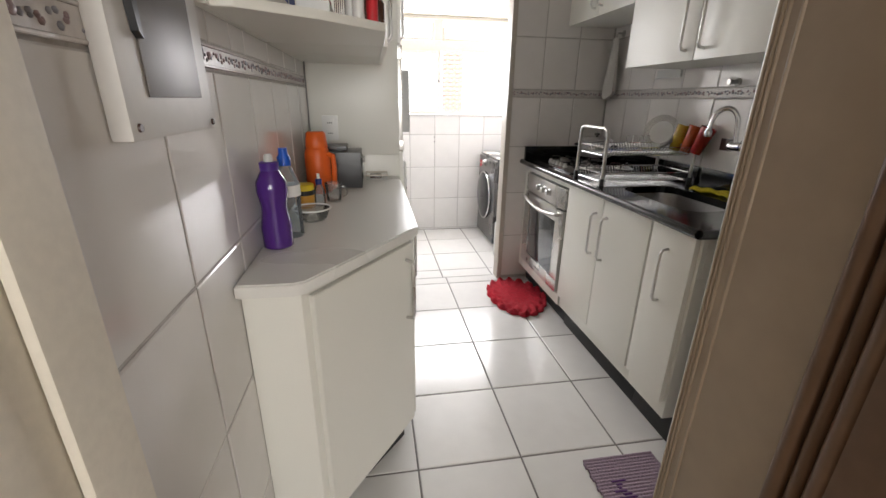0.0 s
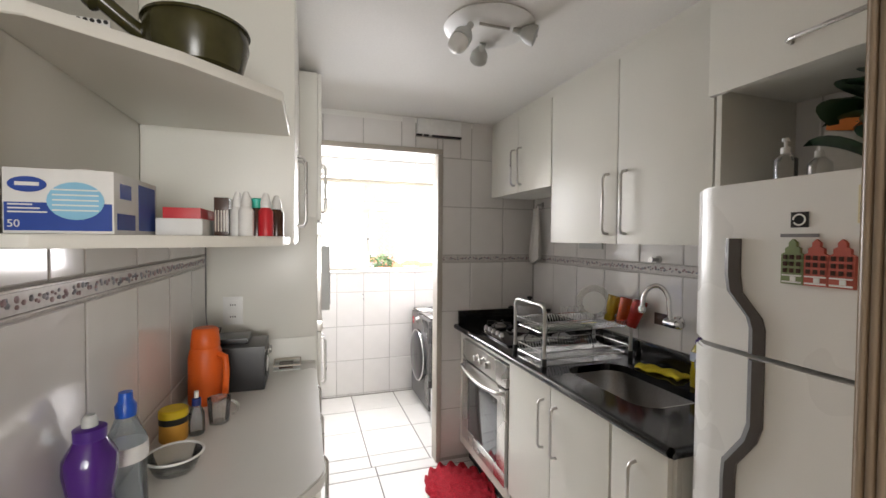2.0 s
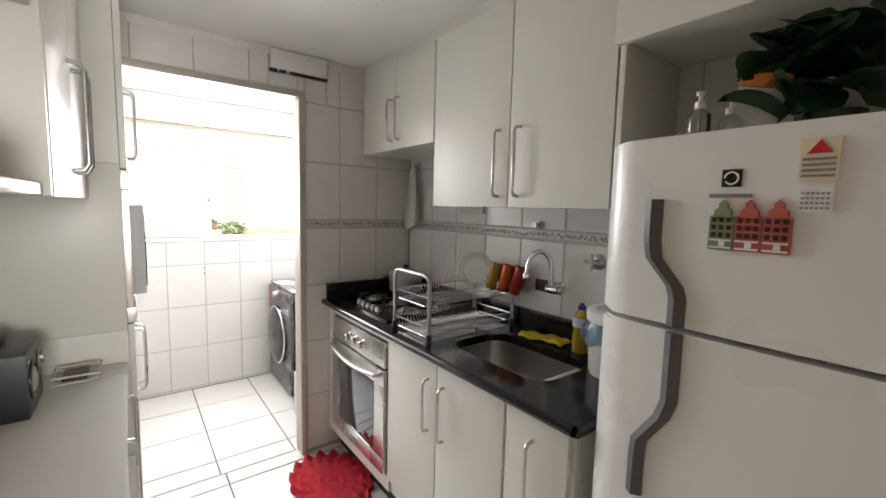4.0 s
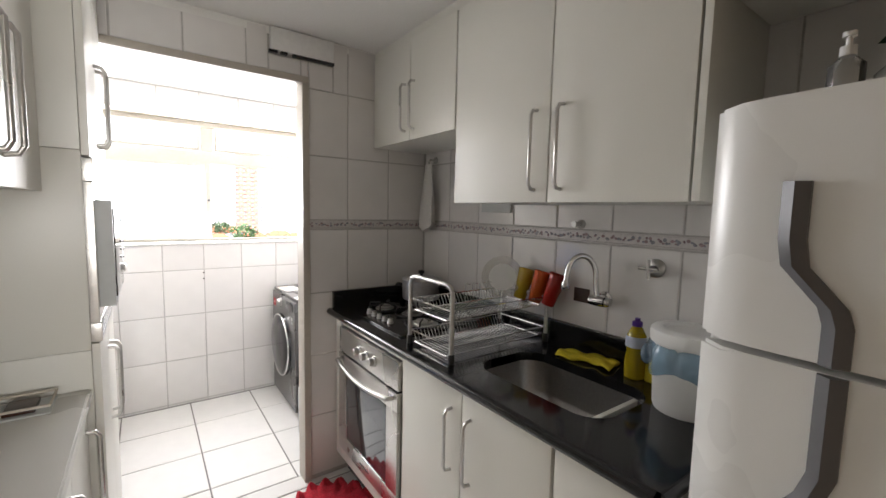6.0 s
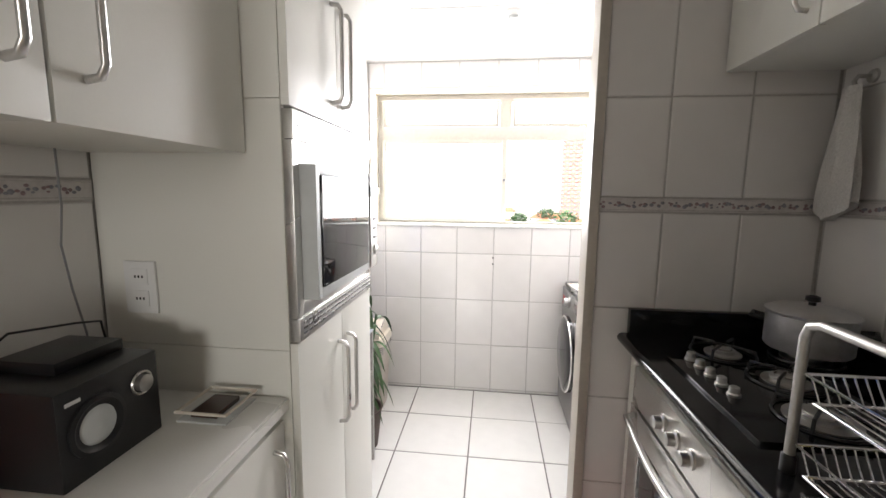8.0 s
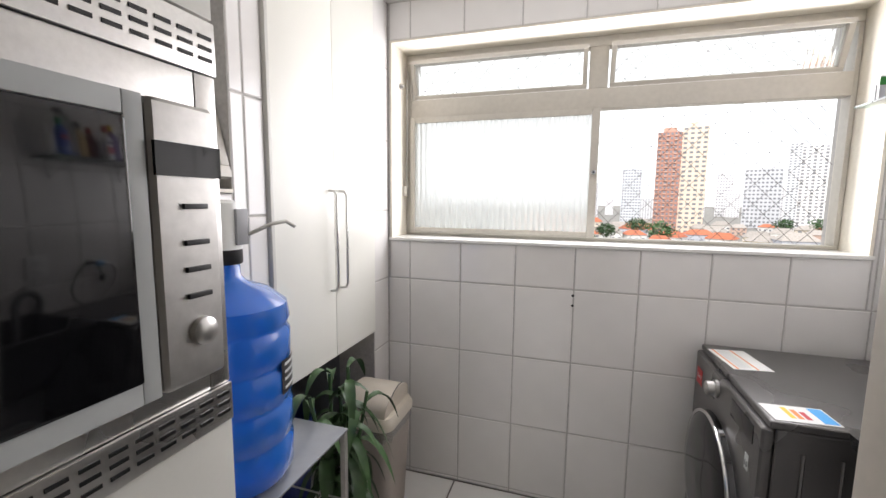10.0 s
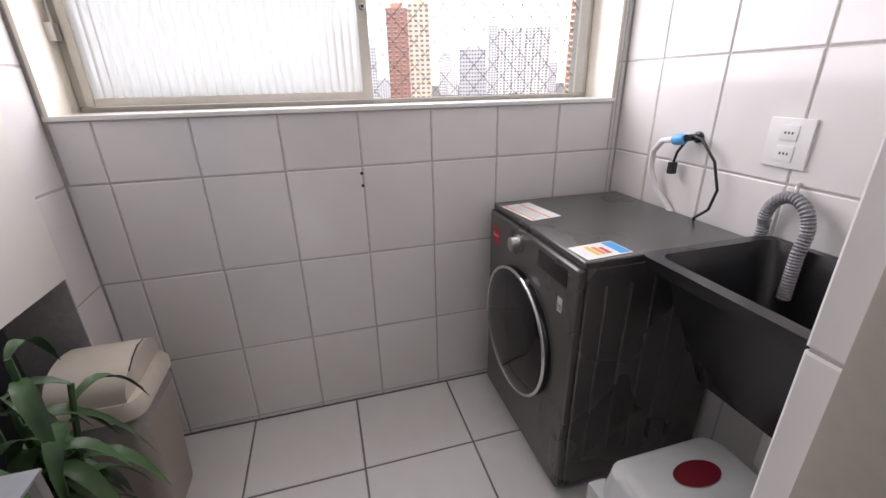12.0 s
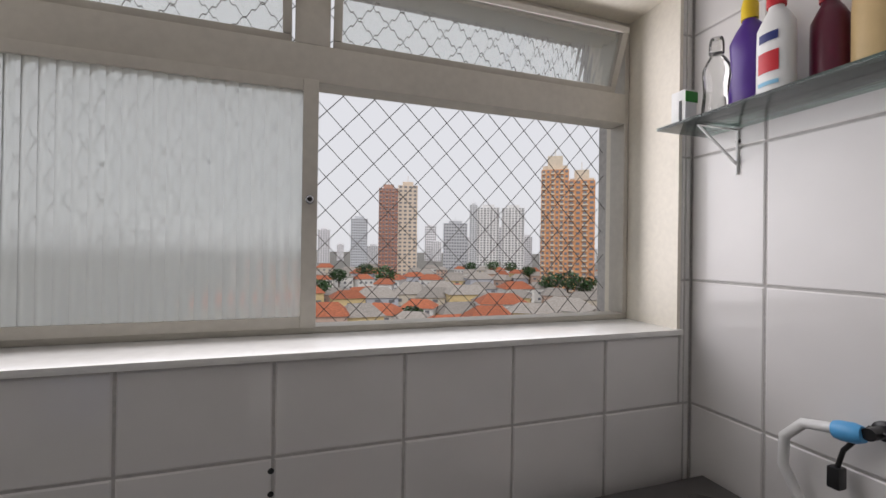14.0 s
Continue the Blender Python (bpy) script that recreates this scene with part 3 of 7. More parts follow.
def grip(pts, w):
    bm = bmesh.new()
    rows = []
    for y, z in pts:
        rows.append([bm.verts.new((FX - 0.004, y - w, z)), bm.verts.new((FX - 0.016, y, z)), bm.verts.new((FX - 0.004, y + w, z)), bm.verts.new((FX + 0.02, y + w, z)), bm.verts.new((FX + 0.02, y - w, z))])
    for p, q in zip(rows, rows[1:]):
        for i in range(5):
            bm.faces.new((p[i], p[(i + 1) % 5], q[(i + 1) % 5], q[i]))
    bm.faces.new(rows[0])
    bm.faces.new(rows[-1][::-1])
    return make("grip", bm, mat("dark_grey_grip", (0.10, 0.10, 0.105), 0.35, grain=0.05), fg, 40)


grip([(1.138, 1.525), (1.138, 1.44), (1.132, 1.40), (1.085, 1.345), (1.078, 1.32), (1.078, 1.263)], 0.017)
grip([(1.078, 1.249), (1.078, 1.10), (1.09, 1.06), (1.135, 0.99), (1.138, 0.95), (1.138, 0.86)], 0.017)
lg = bmesh.new()
box(lg, FX - 0.002, FX + 0.006, 0.984, 1.016, 1.548, 1.580)
make("badge", lg, BLACK, fg)
make("badge_mark", tube(bmesh.new(), arc((FX - 0.003, 1.0, 1.564), 0.011, 0, 330, 14, (0, 1, 0), (0, 0, 1)), 0.0018, 5), WHITEPL, fg)
block("badge_bar", FX - 0.002, FX + 0.006, 0.965, 1.035, 1.528, 1.535, GREYPL, fg, 0)


def house_magnet(y, colour):
    m = thing("house_magnet", FX, y, 1.43, "painted gabled town house fridge magnet", "magnet", "house magnets")
    bm = bmesh.new()
    w = 0.0205
    prof = [(-w, 1.40), (w, 1.40), (w, 1.462), (w * 0.66, 1.466), (w * 0.66, 1.475), (w * 0.33, 1.479), (w * 0.33, 1.487), (0, 1.494), (-w * 0.33, 1.487), (-w * 0.33, 1.479), (-w * 0.66, 1.475), (-w * 0.66, 1.466), (-w, 1.462)]
    a = [bm.verts.new((FX - 0.008, y + q, z)) for q, z in prof]
    b = [bm.verts.new((FX + 0.003, y + q, z)) for q, z in prof]
    bm.faces.new(a)
    for i in range(len(a)):
        bm.faces.new((a[i], a[(i + 1) % len(a)], b[(i + 1) % len(a)], b[i]))
    bmesh.ops.translate(bm, vec=(0, 0, 0.03), verts=bm.verts)
    make("front", bm, colour, m)
    wb = bmesh.new()
    for r in range(3):
        for q in (-0.0125, 0, 0.0125):
            box(wb, FX - 0.010, FX - 0.007, y + q - 0.0035, y + q + 0.0035, 1.424 + r * 0.014, 1.433 + r * 0.014)
    bmesh.ops.translate(wb, vec=(0, 0, 0.03), verts=wb.verts)
    make("window", wb, BROWNB, m)
    pb = bmesh.new()
    box(pb, FX - 0.010, FX - 0.007, y - 0.018, y + 0.018, 1.403, 1.4065)
    box(pb, FX - 0.010, FX - 0.007, y - 0.018, y + 0.018, 1.417, 1.42)
    box(pb, FX - 0.010, FX - 0.007, y - 0.008, y + 0.002, 1.407, 1.4165)
    bmesh.ops.translate(pb, vec=(0, 0, 0.03), verts=pb.verts)
    make("band", pb, CARD, m)


house_magnet(1.008, MAGGREEN)
house_magnet(0.966, BRICKRED)
house_magnet(0.924, BRICKRED)
cm = thing("calendar_magnet", FX, 0.87, 1.5, "small calendar magnet with a coloured triangle advertisement", "magnet")
block("card", FX - 0.004, FX + 0.003, 0.842, 0.892, 1.56, 1.63, mat("pale_yellow_card", (0.75, 0.68, 0.45), 0.5), cm, 0)
block("leaf", FX - 0.005, FX + 0.003, 0.845, 0.888, 1.51, 1.555, CARD, cm, 0)
mb = bmesh.new()
for i in range(4):
    box(mb, FX - 0.0065, FX - 0.0045, 0.846, 0.888, 1.567 + i * 0.009, 1.571 + i * 0.009)
for i in range(4):
    for j in range(6):
        box(mb, FX - 0.0065, FX - 0.0045, 0.849 + j * 0.0064, 0.853 + j * 0.0064, 1.515 + i * 0.008, 1.518 + i * 0.008)
tagged(make("print", mb, GREYPL, cm), kind="stuff")
prb = bmesh.new()
v = [prb.verts.new((FX - 0.006, a, b)) for a, b in ((0.851, 1.605), (0.883, 1.605), (0.867, 1.627))]
v2 = [prb.verts.new((FX - 0.003, a, b)) for a, b in ((0.851, 1.605), (0.883, 1.605), (0.867, 1.627))]
prb.faces.new(v)
for i in range(3):
    prb.faces.new((v[i], v[(i + 1) % 3], v2[(i + 1) % 3], v2[i]))
make("triangle", prb, REDP, cm)
for part in cm.children:
    part.data.transform(Matrix.Translation((0, 0.012, -0.006)))

# ---- kitchen: units on the other side ----
LT = 0.94
lc = thing("corner_base_cabinet", 0.25, 1.8, 0, "cream laminate base cabinet with a slanted door and worktop", "cabinet")
make("body", prism(bmesh.new(), [(XL + 0.002, 1.085), (0.155, 1.085), (0.447, 1.48), (0.447, 2.455), (XL + 0.002, 2.455)], 0.13, 0.905), LAMINATE, lc)
make("plinth", prism(bmesh.new(), [(XL + 0.002, 1.20), (0.14, 1.20), (0.42, 1.53), (0.42, 2.455), (XL + 0.002, 2.455)], 0.0, 0.129), KICK, lc)
wb = prism(bmesh.new(), [(XL + 0.002, 1.048), (0.146, 1.046), (0.174, 1.058), (0.470, 1.450), (0.478, 1.475), (0.478, 2.456), (XL + 0.002, 2.456)], 0.906, LT)
bmesh.ops.bevel(wb, geom=[e for e in wb.edges if abs(e.verts[0].co.z - e.verts[1].co.z) < 1e-6], offset=0.004, segments=2, affect="EDGES")
make("worktop", wb, mat("white_laminate_worktop", (0.70, 0.69, 0.65), 0.3, grain=0.03, scale=300, stain=0.04), lc, 30)
# slanted door on the chamfered corner
ux = Vector((0.447 - 0.155, 1.48 - 1.085, 0)).normalized()
nx = Vector((ux.y, -ux.x, 0))


def slab(name, s0, s1, z0, z1, d0, d1, material, parent):
    bm = bmesh.new()
    o = Vector((0.155, 1.085, 0))
    pts = [o + ux * s0 + nx * d0, o + ux * s1 + nx * d0, o + ux * s1 + nx * d1, o + ux * s0 + nx * d1]
    prism(bm, [(p.x, p.y) for p in pts], z0, z1)
    bmesh.ops.bevel(bm, geom=list(bm.edges), offset=0.002, segments=2, affect="EDGES")
    return make(name, bm, material, parent, 35)


L = math.hypot(0.447 - 0.155, 1.48 - 1.085)
slab("door", 0.02, L - 0.006, 0.15, 0.885, 0.002, 0.02, LAMINATE, lc)
hp = Vector((0.155, 1.085, 0)) + ux * (L - 0.05) + nx * 0.02
handle(lc, (hp.x, hp.y, 0.62), (hp.x, hp.y, 0.835), tuple(nx))
for a, b in ((1.49, 1.80), (1.803, 2.13), (2.133, 2.452)):
    block("door", 0.448, 0.466, a, b, 0.15, 0.885, LAMINATE, lc, 0.002)
    handle(lc, (0.466, b - 0.05, 0.62), (0.466, b - 0.05, 0.835), (1, 0, 0))

# tall housing with microwave
TX, TY0, TY1 = 0.503, 2.46, 3.03
tu = thing("tall_cabinet", 0.26, 2.76, 0, "tall cream laminate housing cabinet with steel bow handles", "cabinet")
block("body", XL + 0.002, TX - 0.02, TY0, TY1, 0.13, 1.05, LAMINATE, tu)
block("body", XL + 0.002, TX - 0.02, TY0, TY1, 1.615, 2.29, LAMINATE, tu)
block("body", XL + 0.002, TX - 0.02, TY0, TY0 + 0.018, 1.051, 1.614, LAMINATE, tu)
block("body", XL + 0.002, TX - 0.02, TY1 - 0.018, TY1, 1.051, 1.614, LAMINATE, tu)
block("body", XL + 0.002, XL + 0.012, TY0 + 0.019, TY1 - 0.019, 1.051, 1.614, LAMINATE, tu)
block("plinth", XL + 0.01, TX - 0.06, TY0, TY1, 0.0, 0.129, KICK, tu)
mid = (TY0 + TY1) / 2
for a, b, hy in ((TY0, mid, mid - 0.035), (mid, TY1, mid + 0.035)):
    block("door", TX - 0.019, TX, a + 0.0015, b - 0.0015, 0.15, 1.068, LAMINATE, tu, 0.002)
    handle(tu, (TX, hy, 0.735), (TX, hy, 0.985), (1, 0, 0))
    block("door", TX - 0.019, TX, a + 0.0015, b - 0.0015, 1.60, 2.285, LAMINATE, tu, 0.002)
    handle(tu, (TX, hy, 1.655), (TX, hy, 1.905), (1, 0, 0))

mw = thing("built_in_microwave", 0.3, 2.76, 1.07, "built-in stainless microwave with black window and slotted trim", "microwave")
block("body", 0.06, TX - 0.022, TY0 + 0.03, TY1 - 0.03, 1.085, 1.58, BLACK, mw)
my0, my1 = TY0 + 0.004, TY1 - 0.004
fbm = bmesh.new()
for b in [(TX - 0.02, TX + 0.006, my0, my1, 1.53, 1.594), (TX - 0.02, TX + 0.006, my0, my1, 1.072, 1.125), (TX - 0.02, TX + 0.002, my0, my0 + 0.03, 1.126, 1.529), (TX - 0.02, TX + 0.002, my1 - 0.03, my1, 1.126, 1.529),
          (TX - 0.02, TX + 0.001, my0 + 0.0305, my1 - 0.0305, 1.48, 1.529), (TX - 0.02, TX + 0.001, my0 + 0.0305, my1 - 0.0305, 1.126, 1.165)]:
    box(fbm, *b, 0.002)
make("trim_frame", fbm, STEEL, mw, 35)
vb = bmesh.new()
for zz in (1.545, 1.558, 1.571, 1.085, 1.098, 1.111):
    for i in range(20):
        yy = my0 + 0.02 + i * 0.0272
        box(vb, TX + 0.0035, TX + 0.0072, yy, yy + 0.019, zz, zz + 0.0045)
tagged(make("slots", vb, BLACK, mw), kind="stuff")
block("window", TX - 0.015, TX + 0.044, my0 + 0.055, my1 - 0.145, 1.19, 1.455, DARKGLASS, mw, 0.004)
wbm = bmesh.new()
for b in [(TX - 0.015, TX + 0.040, my0 + 0.031, my0 + 0.0545, 1.166, 1.479), (TX - 0.015, TX + 0.040, my1 - 0.1445, my1 - 0.125, 1.166, 1.479), (TX - 0.015, TX + 0.040, my0 + 0.055, my1 - 0.145, 1.456, 1.479), (TX - 0.015, TX + 0.040, my0 + 0.055, my1 - 0.145, 1.166, 1.1895)]:
    box(wbm, *b, 0.002)
make("door", wbm, LIGHTGREY, mw, 35)
block("control_panel", TX - 0.015, TX + 0.044, my1 - 0.123, my1 - 0.042, 1.166, 1.479, DULL, mw, 0.012, 3)
block("display", TX + 0.042, TX + 0.046, my1 - 0.12, my1 - 0.04, 1.40, 1.435, DARKGLASS, mw, 0)
for zz in (1.365, 1.325, 1.295, 1.265):
    block("button", TX + 0.042, TX + 0.048, my1 - 0.092, my1 - 0.062, zz, zz + 0.006, BLACK, mw, 0.001)
turned("knob", [(0.017, 0), (0.016, 0.006), (0.01, 0.009)], TX + 0.044, my1 - 0.075, 1.225, STEEL, mw, 18, pose(0, 0, 0, 0, 90))

# left wall cabinets and open corner shelves
LX = 0.385
for a, b, hy in ((1.68, 2.055, 2.01), (2.058, 2.456, 2.105)):
    u = thing("wall_cabinet", 0.2, (a + b) / 2, 1.5, "cream laminate wall cabinet over the worktop with a steel bow handle", "cabinet", "wall cabinets")
    block("body", XL + 0.002, LX - 0.001, a, b, 1.50, 2.285, LAMINATE, u)
    block("door", LX, LX + 0.018, a + 0.0015, b - 0.0015, 1.498, 2.285, LAMINATE, u, 0.002)
    handle(u, (LX + 0.018, hy, 1.56), (LX + 0.018, hy, 1.81), (1, 0, 0))
sh = thing("corner_shelf", 0.2, 1.45, 1.5, "cream laminate open corner shelf unit with slanted boards", "shelf")
block("back", XL + 0.002, XL + 0.016, 1.10, 1.66, 1.50, 2.285, LAMINATE, sh)
block("side", XL + 0.0165, LX + 0.016, 1.661, 1.678, 1.50, 2.285, LAMINATE, sh)
block("side", XL + 0.002, XL + 0.03, 1.083, 1.099, 1.50, 2.285, LAMINATE, sh)
for z in (1.50, 1.80, 2.265):
    hb = prism(bmesh.new(), [(XL + 0.0165, 1.102), (0.09, 1.102), (0.24, 1.205), (LX + 0.002, 1.345), (LX + 0.006, 1.66), (XL + 0.0165, 1.66)], z, z + 0.02)
    bmesh.ops.bevel(hb, geom=list(hb.edges), offset=0.002, segments=1, affect="EDGES")
    make("board", hb, LAMINATE, sh, 35)

# ---- laundry: large things ----
WX, WY0, WY1, WZ = 1.43, 3.778, 4.372, 0.837
wm = thing("washing_machine", 1.7, 4.07, 0, "graphite front-loading washing machine with chrome-ringed dark door", "washing machine")
block("body", WX + 0.03, 1.975, WY0, WY1, 0.03, WZ - 0.022, GRAPHITE, wm, 0.01, 3)
block("top", WX + 0.015, 1.985, WY0 - 0.003, WY1 + 0.003, WZ - 0.021, WZ, GRAPHITE, wm, 0.008, 3)
block("front", WX, WX + 0.029, WY0, WY1, 0.03, WZ - 0.022, GRAPHITE, wm, 0.014, 3)
for y in (WY0 + 0.05, WY1 - 0.05):
    turned("foot", [(0.02, 0), (0.02, 0.031)], WX + 0.08, y, 0, BLACK, wm, 12)
    turned("foot", [(0.02, 0), (0.02, 0.031)], 1.92, y, 0, BLACK, wm, 12)
dc = (WX, 4.10, 0.445)
turned("door", [(0.232, 0), (0.228, 0.02), (0.20, 0.032), (0.15, 0.040), (0.0001, 0.046)], *dc, DARKGLASS, wm, 48, pose(0, 0, 0, 0, -90))
make("ring", tube(bmesh.new(), arc((WX - 0.02, 4.10, 0.445), 0.226, 0, 360, 47, (0, 1, 0), (0, 0, 1))[:-1], 0.007, 8, True), CHROME, wm, 50)
turned("knob", [(0.03, 0), (0.03, 0.008), (0.024, 0.012), (0.023, 0.032), (0.018, 0.035)], WX, 4.12, 0.765, DULL, wm, 28, pose(0, 0, 0, 0, -90))
block("display", WX - 0.002, WX + 0.004, 3.825, 3.985, 0.742, 0.795, DARKGLASS, wm, 0.001)
block("badge", WX - 0.001, WX + 0.004, 3.838, 3.862, 0.655, 0.70, LIGHTGREY, wm, 0)
words("badge_number", "10", 0.022, pose(WX - 0.0015, 3.85, 0.672, 90, 0, -90), BLACK, wm)
block("sticker", WX - 0.001, WX + 0.004, 4.28, 4.34, 0.70, 0.76, REDP, wm, 0)
words("sticker_text", "2 in 1", 0.02, pose(WX - 0.0015, 4.31, 0.73, 90, 0, -90), CARD, wm)
block("drain_flap", WX - 0.001, WX + 0.004, 3.80, 3.83, 0.10, 0.24, GRAPHITE, wm, 0.001)
sbm = bmesh.new()
for i, x in enumerate((1.52, 1.60, 1.68, 1.76, 1.84)):
    tube(sbm, [(x, WY0 - 0.001, 0.14), (x, WY0 - 0.001, 0.76)], 0.005, 6)
make("pressing", sbm, GRAPHITE, wm, 50)


def label_card(x0, x1, y0, y1, turn, bars, name, text):
    t_ = thing(name, (x0 + x1) / 2, (y0 + y1) / 2, WZ, text, "label")
    c, m = Vector(((x0 + x1) / 2, (y0 + y1) / 2, 0)), pose(0, 0, 0, 0, 0, turn)

    def put(nm, a, b, p, q, z, material):
        bm = box(bmesh.new(), a - c.x, b - c.x, p - c.y, q - c.y, WZ + 0.0004 + z, WZ + 0.0014 + z)
        bmesh.ops.transform(bm, matrix=Matrix.Translation(c) @ m, verts=bm.verts)
        make(nm, bm, material, t_)
    put("sheet", x0, x1, y0, y1, 0, CARD)
    for a, b, p, q, material in bars:
        put("print", x0 + a * (x1 - x0), x0 + b * (x1 - x0), y0 + p * (y1 - y0), y0 + q * (y1 - y0), 0.0008, material)


OR = mat("orange_print", (0.8, 0.25, 0.05), 0.5)
label_card(1.46, 1.58, 4.13, 4.32, 8, [(0.1, 0.14, 0.02, 0.98, OR), (0.6, 0.64, 0.02, 0.98, OR)] + [(0.2 + 0.07 * i, 0.225 + 0.07 * i, 0.1, 0.9, LIGHTGREY) for i in range(5)], "instruction_label", "white instruction sheet with orange rules on the washer")
label_card(1.455, 1.60, 3.79, 3.88, 4, [(0.75, 0.97, 0.06, 0.94, mat("cyan_print", (0.05, 0.35, 0.75), 0.5)), (0.3, 0.38, 0.2, 0.85, YELLOW), (0.42, 0.5, 0.2, 0.75, OR), (0.54, 0.62, 0.2, 0.65, REDP)], "energy_label", "energy rating sticker with coloured bars on the washer")

# laundry tank
tk = thing("laundry_tank", 1.78, 3.55, 0.55, "black plastic laundry sink hung on the wall", "laundry sink")
kb = bmesh.new()
lv = []
for (x0_, x1_, y0_, y1_, z, r) in ((1.575, 1.99, 3.215, 3.735, 0.83, 0.03), (1.57, 1.99, 3.21, 3.74, 0.862, 0.03), (1.605, 1.965, 3.24, 3.71, 0.862, 0.03), (1.625, 1.955, 3.26, 3.69, 0.82, 0.05), (1.70, 1.93, 3.32, 3.63, 0.56, 0.06)):
    lv.append([kb.verts.new((x, y, z)) for x, y in rounded(x0_, x1_, y0_, y1_, r)])
for p, q in zip(lv, lv[1:]):
    for i in range(len(p)):
        kb.faces.new((p[i], p[(i + 1) % len(p)], q[(i + 1) % len(p)], q[i]))
kb.faces.new(lv[-1])
lo = [[kb.verts.new((x, y, z)) for x, y in rounded(*b, r)] for b, z, r in (((1.61, 1.985, 3.235, 3.71), 0.829, 0.04), ((1.685, 1.95, 3.30, 3.65), 0.55, 0.07))]
for p, q in zip([lv[0]] + lo, lo):
    for i in range(len(p)):
        kb.faces.new((p[i], p[(i + 1) % len(p)], q[(i + 1) % len(p)], q[i]))
kb.faces.new(lo[-1])
make("basin", kb, mat("black_speckled_plastic", (0.014, 0.014, 0.015), 0.28, grain=0.5, scale=160), tk, 40)
pipe("waste_pipe", [(1.82, 3.47, 0.55), (1.82, 3.47, 0.35), (1.86, 3.47, 0.30), (1.98, 3.47, 0.30)], 0.022, WHITEPL, tk, 10)

# niche cupboard
nc = thing("laundry_cupboard", 0.0, 3.94, 0.78, "tall cream laminate cupboard with two doors set in a niche", "cupboard")
block("body", -0.495, XLL - 0.012, 3.618, 4.265, 0.785, 2.23, LAMINATE, nc)
block("door", XLL - 0.011, XLL + 0.009, 3.612, 3.938, 0.775, 2.235, LAMINATE, nc, 0.002)
block("door", XLL - 0.011, XLL + 0.009, 3.941, 4.262, 0.775, 2.235, LAMINATE, nc, 0.002)
block("edge", XLL - 0.008, XLL + 0.012, 3.598, 3.611, 0.775, 2.24, LAMEDGE, nc, 0.002)
for y in (3.905, 3.972):
    handle(nc, (XLL + 0.009, y, 1.04), (XLL + 0.009, y, 1.41), (1, 0, 0), 0.005, 0.032)

# ---- sink counter: hob, pot, dish rack, taps, clutter ----
CT = 0.9405
hob = thing("gas_hob", 1.7, 2.68, CT, "black glass gas hob with four burners and silver knobs", "hob")
block("glass", 1.465, 1.94, 2.40, 2.95, CT, CT + 0.008, DARKGLASS, hob, 0.003)
for i in range(5):
    turned("knob", [(0.015, 0), (0.015, 0.006), (0.012, 0.009), (0.011, 0.022), (0.008, 0.024)], 1.52, 2.59 + 0.054 * i, CT + 0.008, STEEL, hob, 16)
for x, y, r in ((1.64, 2.87, 0.036), (1.645, 2.50, 0.05), (1.70, 2.69, 0.04), (1.865, 2.50, 0.04), (1.86, 2.86, 0.045)):
    turned("burner", [(r * 1.35, 0), (r * 1.35, 0.004), (r * 0.9, 0.006), (r * 0.9, 0.014), (r * 0.55, 0.015)], x, y, CT + 0.008, DULL, hob, 24)
    turned("burner_cap", [(r * 0.7, 0), (r * 0.72, 0.004), (r * 0.5, 0.008)], x, y, CT + 0.0235, STEEL, hob, 20)
    gb = bmesh.new()
    for a in range(4):
        c, s = math.cos(radians(45 + 90 * a)), math.sin(radians(45 + 90 * a))
        tube(gb, [(x + c * 0.085, y + s * 0.085, CT + 0.008), (x + c * 0.08, y + s * 0.08, CT + 0.036), (x + c * 0.025, y + s * 0.025, CT + 0.038)], 0.004, 6)
    tube(gb, arc((x, y, CT + 0.011), 0.085, 0, 360, 20, (1, 0, 0), (0, 1, 0))[:-1], 0.0035, 5, True)
    make("grate", gb, BLACK, hob, 50)

pt = thing("cooking_pot", 1.86, 2.86, CT + 0.042, "aluminium pot with lid and black knob on the hob", "pot")
turned("body", [(0.098, 0), (0.103, 0.006), (0.104, 0.102), (0.108, 0.106), (0.1, 0.106), (0.098, 0.095)], 1.86, 2.86, CT + 0.04, mat("worn_pot_aluminium", (0.62, 0.61, 0.60), 0.42, metal=0.45, grain=0.15, scale=40), pt, 36)
turned("lid", [(0.107, 0), (0.108, 0.004), (0.09, 0.013), (0.05, 0.02), (0.0001, 0.023)], 1.86, 2.86, CT + 0.147, mat("pot_lid_aluminium", (0.62, 0.61, 0.60), 0.38, metal=0.5), pt, 36)
turned("knob", [(0.009, 0), (0.009, 0.01), (0.018, 0.014), (0.017, 0.026), (0.008, 0.03)], 1.86, 2.86, CT + 0.169, BLACK, pt, 18)
for s in (1, -1):
    make("handle", tube(bmesh.new(), [(1.86 - s * 0.085, 2.86 + s * 0.055, CT + 0.11), (1.86 - s * 0.115, 2.86 + s * 0.075, CT + 0.115), (1.86 - s * 0.085, 2.86 + s * 0.115, CT + 0.115), (1.86 - s * 0.06, 2.86 + s * 0.085, CT + 0.11)], 0.007, 8), BLACK, pt, 50)

